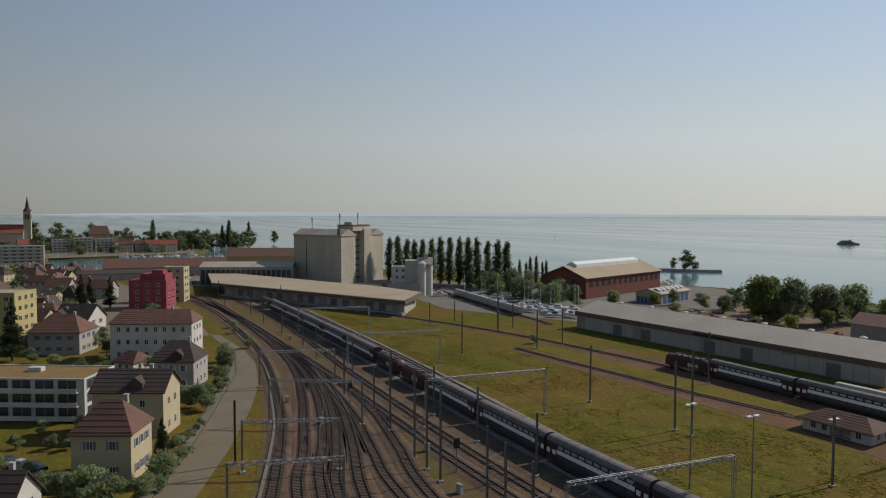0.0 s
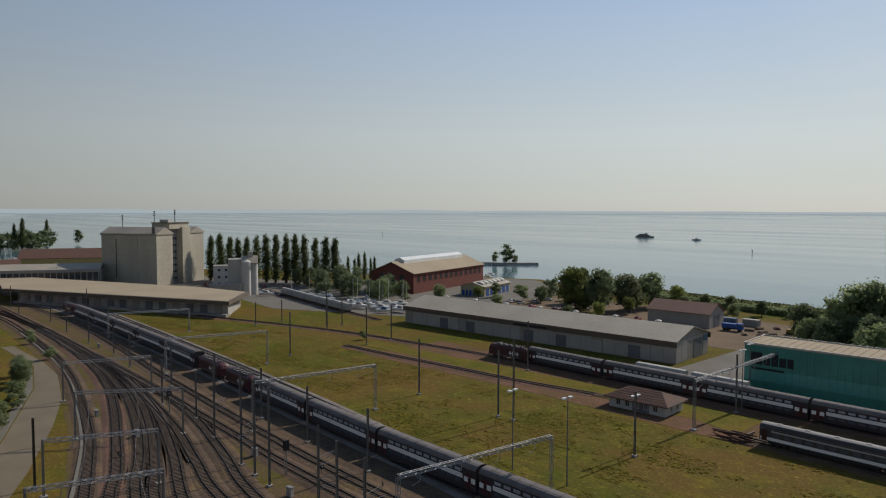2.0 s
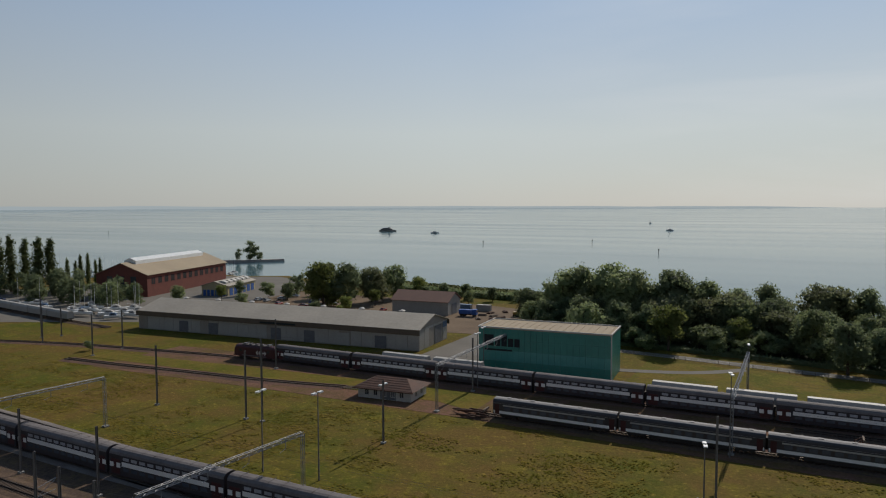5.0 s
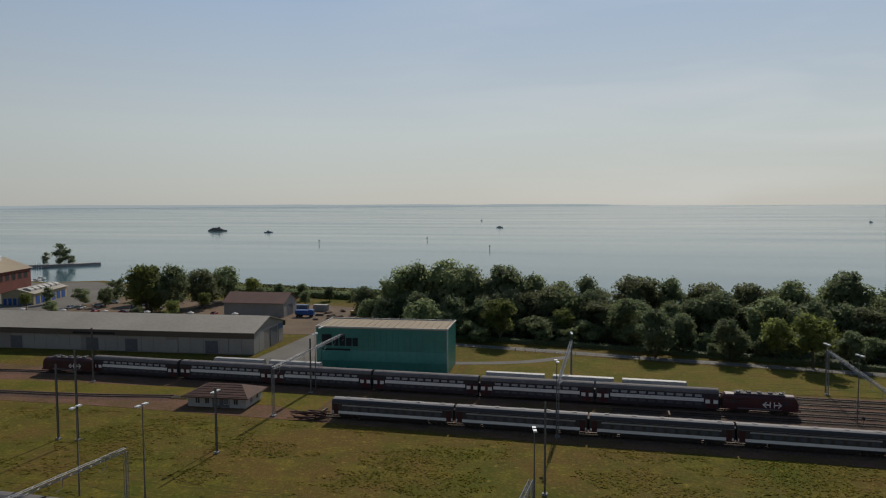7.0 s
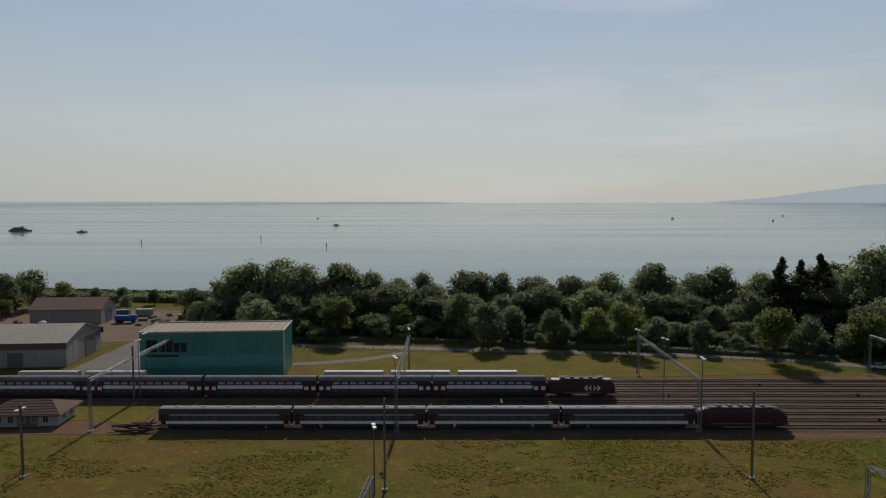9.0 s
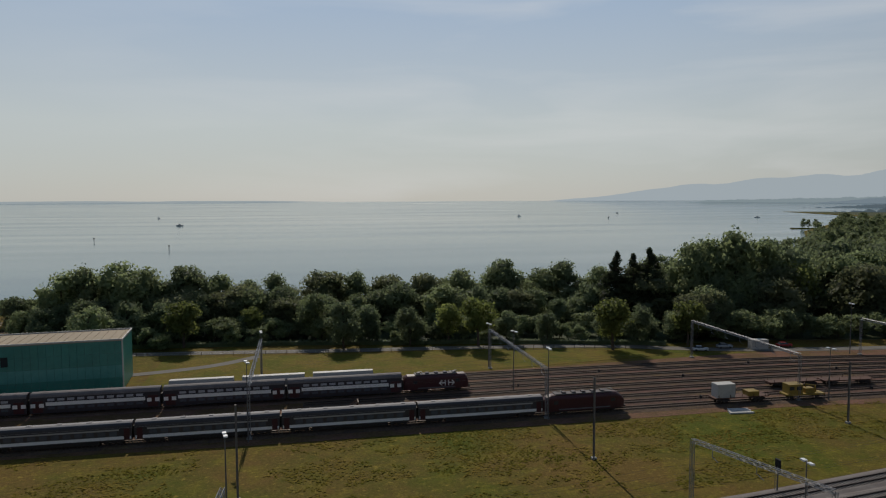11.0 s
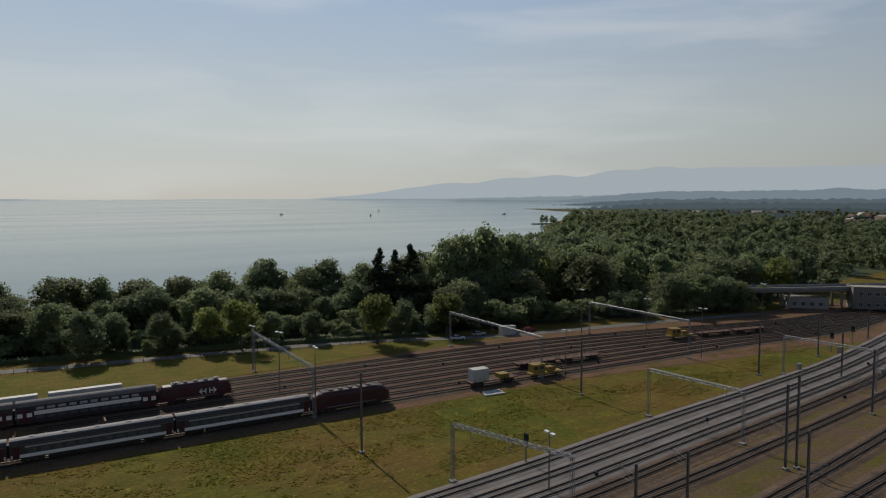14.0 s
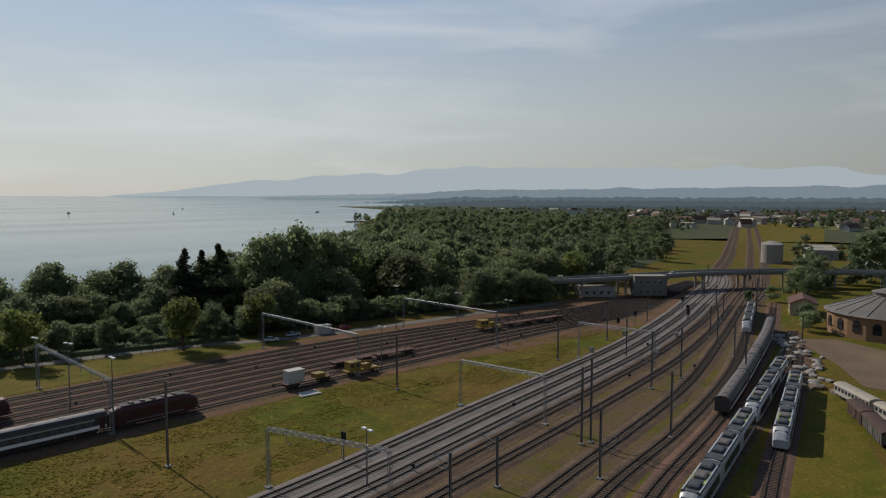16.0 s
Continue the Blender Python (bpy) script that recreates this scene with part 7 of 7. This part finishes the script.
for x, y, i in ((-296, 195, 0), (-290, 191, 1), (-264, 190, 1), (-268, 198, 0), (-258, 186, 2), (-240, 186, 1), (-236, 192, 2), (-246, 196, 0), (-300, 186, 0), (-329, 178, 0), (-325, 190, 1), (-310, 191, 2), (-276, 203, 2), (-250, 204, 2), (-282, 186, 0)):
    berth(i, x, y, 0.45, rng.uniform(-40, 60))
for x, y in ((-262, 194), (-268, 189), (-252, 192), (-246, 189), (-272, 194), (-242, 199), (-256, 200), (-302, 196), (-318, 186)):
    berth(2, x, y, 0.45, rng.uniform(-40, 60))
for k in range(76):
    a = rng.uniform(0, 1)
    if k < 54:
        x, y = -380 - 150 * a, 305 + rng.uniform(0, 60) - 90 * a
    else:
        x, y = -790 + rng.uniform(0, 100), 40 + rng.uniform(0, 120)
    berth(rng.choice((0, 2, 2)), x, y, -2.3, rng.uniform(60, 110))
for k in range(16):
    berth((2, 0, 1, 2)[k % 4], -778 - 0.9 * k + rng.uniform(-6, 8), -2 + 8.4 * k, -2.3 if k % 4 != 1 else -2.2, rng.uniform(60, 110))
for x, y in ((-330, 345), (-338, 352), (-344, 362)):
    berth(2, x, y, -2.3, 100)


def car(mm, label):
    c = thing("parked_car", None, label, "car", "parked cars")
    bm = bmesh.new()
    extrude_x(bm, [(-0.88, 0.35), (0.88, 0.35), (0.88, 0.85), (0.8, 0.95), (-0.8, 0.95), (-0.88, 0.85)], -2.15, 2.15)
    part("body", bm, mm, c)
    bm = bmesh.new()
    v = [bm.verts.new(p) for p in ((-1.7, -0.78, 0.95), (1.05, -0.78, 0.95), (1.05, 0.78, 0.95), (-1.7, 0.78, 0.95), (-1.2, -0.62, 1.45), (0.35, -0.62, 1.45), (0.35, 0.62, 1.45), (-1.2, 0.62, 1.45))]
    for f in ((4, 5, 6, 7), (0, 1, 5, 4), (1, 2, 6, 5), (2, 3, 7, 6), (3, 0, 4, 7)):
        bm.faces.new([v[i] for i in f])
    part("glasshouse", bm, M_GLASS, c)
    part("roof", boxm(-1.15, 0.3, -0.6, 0.6, 1.44, 1.48), mm, c)
    for x in (-1.35, 1.35):
        for y in (-0.8, 0.8):
            bm = bmesh.new()
            tube(bm, (x, y - 0.1, 0.32), (x, y + 0.1, 0.32), 0.32, n=12)
            part("wheel", bm, M_BOGIE, c)
    return c


cars = [car(mm, lb) for mm, lb in zip(M_CARS, ("white parked car on the lot", "silver parked car on the lot", "black parked car on the lot", "red parked car on the lot", "blue parked car on the lot"))]
cu = set()
spots = [(-143, -8.5, 2, 35), (-140, -6.5, 1, 35), (-137.5, -4.5, 2, 35)]
for k in range(24):
    spots.append((-345 + rng.uniform(-60, 30), 200 + rng.uniform(-25, 8), rng.randrange(5), rng.choice((60, 150))))
for k in range(14):
    spots.append((-215 + rng.uniform(-15, 70), 232 + rng.uniform(-4, 40), rng.randrange(5), rng.choice((10, 100))))
for k in range(14):
    spots.append((-480 + rng.uniform(-60, 30), 75 + rng.uniform(-8, 25), rng.randrange(5), rng.choice((66, 156))))
spots += [(122, 184.5, 1, -10), (140, 182, 3, -8), (113, 182.5, 0, -20), (300, 147, 0, -24)]
for x, y, i, a in spots:
    z = 0.05 if x != 300 else 7.6
    if i in cu:
        copy_thing(cars[i], pose(x, y, z, 0, 0, a))
    else:
        cu.add(i)
        put(cars[i], pose(x, y, z, 0, 0, a))


def truck():
    c = thing("tipper_truck", None, "blue tipper truck with a dark cab", "truck")
    part("bed", boxm(-3.5, 1.5, -1.25, 1.25, 1.1, 2.7), M_BLUE, c)
    part("cab", boxm(1.8, 3.8, -1.2, 1.2, 0.8, 2.9), M_BLUE, c)
    part("windscreen", boxm(3.78, 3.84, -1.05, 1.05, 1.8, 2.6), M_GLASS, c)
    part("chassis", boxm(-3.5, 3.6, -0.5, 0.5, 0.6, 1.1), M_BOGIE, c)
    for x in (-2.6, -1.4, 2.7):
        for y in (-1.05, 1.05):
            bm = bmesh.new()
            tube(bm, (x, y - 0.15, 0.5), (x, y + 0.15, 0.5), 0.5, n=12)
            part("wheel", bm, M_BOGIE, c)
    return c


put(truck(), pose(-118, 254, 0.05, 0, 0, 8))
put(container(2.5, 6, 2.6, M_TARP, "blue-grey storage container near the shore", "storage_container"), pose(-126, 268, 0.05, 0, 0, 4))
put(container(2.5, 6, 2.6, M_SHEETW, "pale storage container near the shore", "storage_container"), pose(-118, 270, 0.05, 0, 0, 4))
# ferry, buoy posts and small craft on the lake
fy = thing("lake_ferry", pose(-661, 1082, -2, 0, 0, 12) @ Matrix.Diagonal((0.8, 0.8, 0.8, 1)), "grey passenger ferry with two decks", "ship")
bm = bmesh.new()
rows = []
for u, s in ((0, 0.8), (0.15, 1), (0.7, 1), (0.88, 0.6), (1.0, 0.05)):
    rows.append([bm.verts.new((-20 + 40 * u, y * 4.5 * s, z)) for y, z in ((-1, 3), (-0.85, -0.5), (0.85, -0.5), (1, 3))])
for a, b in zip(rows, rows[1:]):
    for i in range(3):
        bm.faces.new((a[i], b[i], b[i + 1], a[i + 1]))
    bm.faces.new((a[3], b[3], b[0], a[0]))
bm.faces.new(rows[0])
bmesh.ops.recalc_face_normals(bm, faces=bm.faces[:])
part("hull", bm, M_SHEET, fy)
part("lower_deck", boxm(-16, 11, -3.8, 3.8, 3, 5.6), M_GREYR, fy)
part("upper_deck", boxm(-12, 6, -3.2, 3.2, 5.6, 7.8), M_GREYR, fy)
part("bridge", boxm(1, 5, -2.2, 2.2, 7.8, 9.6), M_WHITE, fy)
part("window_strip", boxm(-15, 10, -3.85, 3.85, 4.0, 5.0), M_GLASS, fy)
for x, y in ((-335, 764), (-1051, 810), (-225, 842), (-120, 690)):
    bm = bmesh.new()
    tube(bm, (x, y, -3), (x, y, 0.8), 0.35, 0.3, n=8)
    box(bm, x - 0.6, x + 0.6, y - 0.2, y + 0.2, 0.8, 2.2)
    tagged(link_mesh("lake_marker", bm, M_DARK), "dark wooden navigation marker standing in the lake", "marker", "lake markers")
for x, y in ((-330, 1774), (-207, 1296), (-542, 1037), (540, 1700), (690, 1500), (1000, 1400), (900, 1900)):
    o = berth(2, x, y, -2.4, rng.uniform(0, 180))
    o.scale = (1.6, 1.6, 1.4)
# harbour mole
bm = bmesh.new()
ribbon(bm, smooth_line([(-422, 433), (-405, 444), (-393, 458), (-386, 468)], 4), [(-4.5, -3), (-3.2, -0.1), (3.2, -0.1), (4.5, -3)][::-1])
struct("mole", bm, M_RUBBLE, "low stone harbour mole in the lake", "mole")
bm = bmesh.new()
ribbon(bm, smooth_line([(700, 900), (745, 894), (810, 884)], 8), [(-7, -3), (-5, -0.8), (5, -0.8), (7, -3)][::-1])
struct("wooded_spit", bm, M_GRASS, "narrow wooded spit of land in the lake", "spit")
bm = bmesh.new()
for i in range(26):
    tube(bm, (-205 - 3 * i, 352 + 1.6 * i, -3.5), (-205 - 3 * i, 352 + 1.6 * i, -0.3), 0.2, n=6)
ribbon(bm, smooth_line([(-200, 350), (-240, 371), (-285, 395)], 4), [(-1, -0.9), (-1, -0.6), (1, -0.6), (1, -0.9)][::-1])
struct("jetty", bm, M_WOOD, "weathered wooden jetty on piles", "jetty")
# white freight train parked by the lot
fw = thing("freight_wagon", None, "long low white freight wagon with a smooth cover", "wagon", "freight wagons")
bm = bmesh.new()
extrude_x(bm, [(-1.35, 1.2), (1.35, 1.2), (1.35, 3.2), (0.8, 4.0), (-0.8, 4.0), (-1.35, 3.2)], -7.4, 7.4)
part("cover", bm, M_SHEETW, fw)
bm = bmesh.new()
box(bm, -7.6, 7.6, -1.2, 1.2, RT + 0.55, RT + 0.85)
part("frame", bm, M_BOGIE, fw)
bogie(fw, -5), bogie(fw, 5)
WL = track([(-370, 192), (-333, 187.5), (-281, 179.3), (-249, 175), (-225, 172)], M_BALLAST, label="siding on grey ballast behind the lot")
for i, x in enumerate((-258, -273.5, -289, -304.5, -320)):
    m = rail_pose(WL, x, 6)
    put(fw, m) if i == 0 else copy_thing(fw, m)
for x in (-93, -77.5, -22, -6.5, 9):
    o = copy_thing(fw, pose(x, 160.9, 0))
    o.scale = (0.92, 1, 1.24)
# rubble heaps, timber and old wagons in the south-east lot
for k in range(60):
    u = rng.random()
    x, y = 228 - 58 * u + rng.uniform(-5, 5), 75 - 30 * u + rng.uniform(-4, 4)
    s = rng.uniform(0.5, 1.8)
    bm = bmesh.new()
    bmesh.ops.create_icosphere(bm, subdivisions=1, radius=s)
    for v in bm.verts:
        v.co *= 1 + 0.35 * noise.noise(v.co * 2 + Vector((k, 0, 0)))
        v.co.z = max(-0.1, v.co.z * 0.55 + 0.2)
    ob = tagged(link_mesh("rubble_block", bm, M_RUBBLE if k % 3 else M_WOOD), "broken concrete rubble block on the ground", "rubble", "rubble heap")
    ob.matrix_world = pose(x, y, 0.05, 0, 0, rng.uniform(0, 360))
def old_wagon(name, L, wall, roof, label, doors, h=2.9):
    """A retired van or carriage body: curved roof, plank sides, doors or windows, sole bars and axles."""
    c = thing(name, None, label, "old wagon", "old wagons")
    part("body", boxm(-L / 2, L / 2, -1.35, 1.35, 0.9, h), wall, c)
    bm = bmesh.new()
    arc = [(1.55 * math.sin(a), h - 0.12 + 0.62 * math.cos(a)) for a in [radians(-90 + 22.5 * q) for q in range(9)]]
    extrude_x(bm, arc[::-1], -L / 2 - 0.25, L / 2 + 0.25)
    bmesh.ops.recalc_face_normals(bm, faces=bm.faces[:])
    part("roof", bm, roof, c)
    n = max(3, int(L / 1.3))
    for y in (-1.37, 1.37):
        for q in range(n):
            x = -L / 2 + (q + 0.5) * L / n
            if doors:
                part("stanchion", boxm(x - 0.05, x + 0.05, y - 0.04, y + 0.04, 0.9, h - 0.1), M_BOGIE, c)
            else:
                part("window", boxm(x - 0.42, x + 0.42, y - 0.03, y + 0.03, 1.75, 2.5), M_DARK, c)
        if doors:
            part("sliding_door", boxm(-1.0, 1.0, y - 0.07, y + 0.07, 0.95, h - 0.15), wall, c)
        part("sole_bar", boxm(-L / 2, L / 2, y * 0.8 - 0.1, y * 0.8 + 0.1, 0.62, 0.9), M_BOGIE, c)
    for x in (-L / 2 + 1.8, L / 2 - 1.8):
        bm = bmesh.new()
        for y in (-0.75, 0.75):
            tube(bm, (x, y - 0.07, 0.45), (x, y + 0.07, 0.45), 0.46, n=12)
        tube(bm, (x, -0.75, 0.45), (x, 0.75, 0.45), 0.08, n=6)
        part("axle", bm, M_BOGIE, c)
    return c


M_VAN = mat("faded_brown_boards", (0.085, 0.05, 0.04), (0.055, 0.036, 0.03), 0.6, 5.0, 0.9)
M_DRAB = mat("drab_grey_boards", (0.11, 0.10, 0.09), (0.075, 0.068, 0.06), 0.6, 5.0, 0.9)
for x, y, a, L, wall, roof, dr, lb in ((164.5, 39.0, 43, 13, M_SHEETW, M_ROOFG, False, "pale old carriage body with a curved grey roof beside the lot"),
                                       (153.5, 35.6, 32, 7.5, M_VAN, M_VAN, True, "faded brown goods van with a curved roof on grass"),
                                       (144.2, 30.4, 28, 11.5, M_DRAB, M_VAN, True, "drab grey old goods wagon in long grass"),
                                       (154.0, 29.2, 43, 12, M_SHEETW, M_ROOFG, False, "pale old carriage body with a curved grey roof beside the lot")):
    put(old_wagon("old_wagon", L, wall, roof, lb, dr), pose(x, y, 0.05, 0, 0, a))
sp = thing("scrap_pile", pose(-61, 133, 0), "pile of rusty scrap rails at the end of a siding", "scrap pile")
for k in range(14):
    bm = bmesh.new()
    z = 0.3 + 0.07 * k
    tube(bm, (rng.uniform(-5, -1), rng.uniform(-2, 2), z), (rng.uniform(1, 5), rng.uniform(-2, 2), z + 0.1), 0.14, n=6)
    part("scrap_rail", bm, M_RUST, sp)


# ---- trackside small things ----
def cabinet(x, y, a, mm=M_GREYR):
    c = thing("relay_cabinet", pose(x, y, 0, 0, 0, a), "small grey trackside relay cabinet on a plinth", "cabinet", "relay cabinets")
    part("plinth", boxm(-0.6, 0.6, -0.35, 0.35, -0.1, 0.2), M_CONCG, c)
    part("housing", boxm(-0.55, 0.55, -0.3, 0.3, 0.2, 1.45), mm, c)
    part("lid", boxm(-0.62, 0.62, -0.36, 0.36, 1.45, 1.55), M_STEEL, c)


for x, y in ((-115, 59.5), (-140, 47.5), (-160, 46), (-95, 55), (168, 106), (180, 92), (196, 112), (205, 99), (-210, 74), (-240, 70)):
    cabinet(x, y, rng.uniform(-15, 15))


def dwarf_signal(x, y, a):
    c = thing("shunting_signal", pose(x, y, 0, 0, 0, a), "low dark shunting signal beside the rails", "signal", "shunting signals")
    bm = bmesh.new()
    tube(bm, (0, 0, -0.1), (0, 0, 0.9), 0.07, n=6)
    part("post", bm, M_MAST, c)
    part("signal_head", boxm(-0.15, 0.15, -0.3, 0.3, 0.75, 1.35), M_DARK, c)
    part("lens", boxm(-0.17, -0.15, -0.08, 0.08, 1.0, 1.16), M_LAMP, c)


for x in range(-20, 230, 21):
    for j, y in enumerate((136.7, 145.5, 154.3, 163.1)):
        if x > 40 and (x // 21 + j) % 2 == 0:
            dwarf_signal(x + 3 * j, y - max(0, x - 110) * 0.085, 180)
for x, y in ((-100, 64), (-118, 48.5), (-130, 41), (75, 80), (112, 89), (150, 84), (170, 77), (185, 98), (200, 104)):
    dwarf_signal(x, y, 180)


def main_signal(x, y, h):
    c = thing("railway_signal", pose(x, y, 0), "tall railway colour light signal with a ladder", "signal", "railway signals")
    bm = bmesh.new()
    tube(bm, (0, 0, -0.1), (0, 0, h), 0.1, n=8)
    part("post", bm, M_MAST, c)
    part("signal_head", boxm(-0.15, 0.15, -0.5, 0.5, h - 1.7, h), M_DARK, c)
    bm = bmesh.new()
    for k in range(int(h / 0.5) - 3):
        box(bm, -0.3, -0.25, -0.2, 0.2, 0.5 + 0.5 * k, 0.55 + 0.5 * k)
    for yy in (-0.22, 0.22):
        box(bm, -0.3, -0.25, yy - 0.025, yy + 0.025, 0.2, h - 1)
    part("ladder", bm, M_STEEL, c)


for x, y, h in ((195, 113.5, 5.5), (210, 116, 5.5), (228, 106, 5), (238, 111, 5), (70, 91.5, 5), (-103, 59, 6), (-152, 58.5, 5.5), (255, 121, 5)):
    main_signal(x, y, h)


def buffer_stop(m):
    c = thing("buffer_stop", m, "dark buffer stop of crossed timbers and rails", "buffer stop")
    for y in (-0.8, 0.8):
        bm = bmesh.new()
        tube(bm, (-1.6, y, 0.2), (0.2, y, 1.5), 0.1, n=6)
        tube(bm, (0.2, y, 0.1), (0.2, y, 1.6), 0.1, n=6)
        part("stay", bm, M_RUST, c)
    part("beam", boxm(0.15, 0.45, -1.4, 1.4, 1.15, 1.6), M_WOOD, c)


buffer_stop(pose(-58.6, 134.5, 0.1))
buffer_stop(pose(-19, 138.9, 0.1)), buffer_stop(pose(1, 143.3, 0.1)), buffer_stop(pose(11, 147.7, 0.1))

# fence along the lane's far side
fn = thing("lane_fence", None, "long low wire fence with wooden posts along the lane", "fence")
fl = smooth_line([(-70, 213), (-26, 207.5), (10, 202.8), (42, 199.3), (71, 195.3), (100, 188)], 3.0)
for x, y, nx, ny in fl:
    part("post", boxm(x - 0.06, x + 0.06, y - 0.06, y + 0.06, -0.1, 1.1), M_WOOD, fn)
for z in (0.5, 0.95):
    bm = bmesh.new()
    ribbon(bm, fl, [(-0.02, z), (-0.02, z + 0.04), (0.02, z + 0.04), (0.02, z)][::-1])
    part("rail", bm, M_STEEL, fn)
# timber and drums in the shore yard
for k in range(9):
    x, y = -105 + rng.uniform(-12, 14), 258 + rng.uniform(-14, 14)
    L = rng.uniform(2.5, 6)
    c = thing("timber_stack", pose(x, y, 0.05, 0, 0, rng.uniform(0, 180)), "stack of round timber on bare earth", "timber stack", "timber stacks")
    for q in range(8):
        bm = bmesh.new()
        yy, zz = (-0.8 + 0.4 * q, 0.2) if q < 5 else (-0.5 + 0.4 * (q - 5), 0.52)
        tube(bm, (-L / 2, yy, zz), (L / 2, yy, zz), 0.18, n=7)
        part("log", bm, M_WOOD if k % 2 else M_RUST, c)
ex = thing("excavator", pose(-100, 262, 0.05, 0, 0, 30), "small yellow excavator on tracks", "excavator")
for y in (-1.0, 1.0):
    part("crawler", boxm(-1.6, 1.6, y - 0.3, y + 0.3, 0, 0.8), M_BOGIE, ex)
part("cab", boxm(-0.2, 1.1, -1.0, 0.1, 1.0, 2.7), M_MACH, ex)
part("engine", boxm(-1.7, -0.2, -1.1, 1.1, 0.9, 1.9), M_MACH, ex)
bm = bmesh.new()
tube(bm, (0.8, 0.5, 1.2), (3.0, 0.5, 3.6), 0.2, n=6)
tube(bm, (3.0, 0.5, 3.6), (5.0, 0.5, 1.2), 0.16, n=6)
part("boom", bm, M_MACH, ex)
part("bucket", boxm(4.7, 5.5, 0.1, 0.9, 0.2, 1.1), M_RUST, ex)
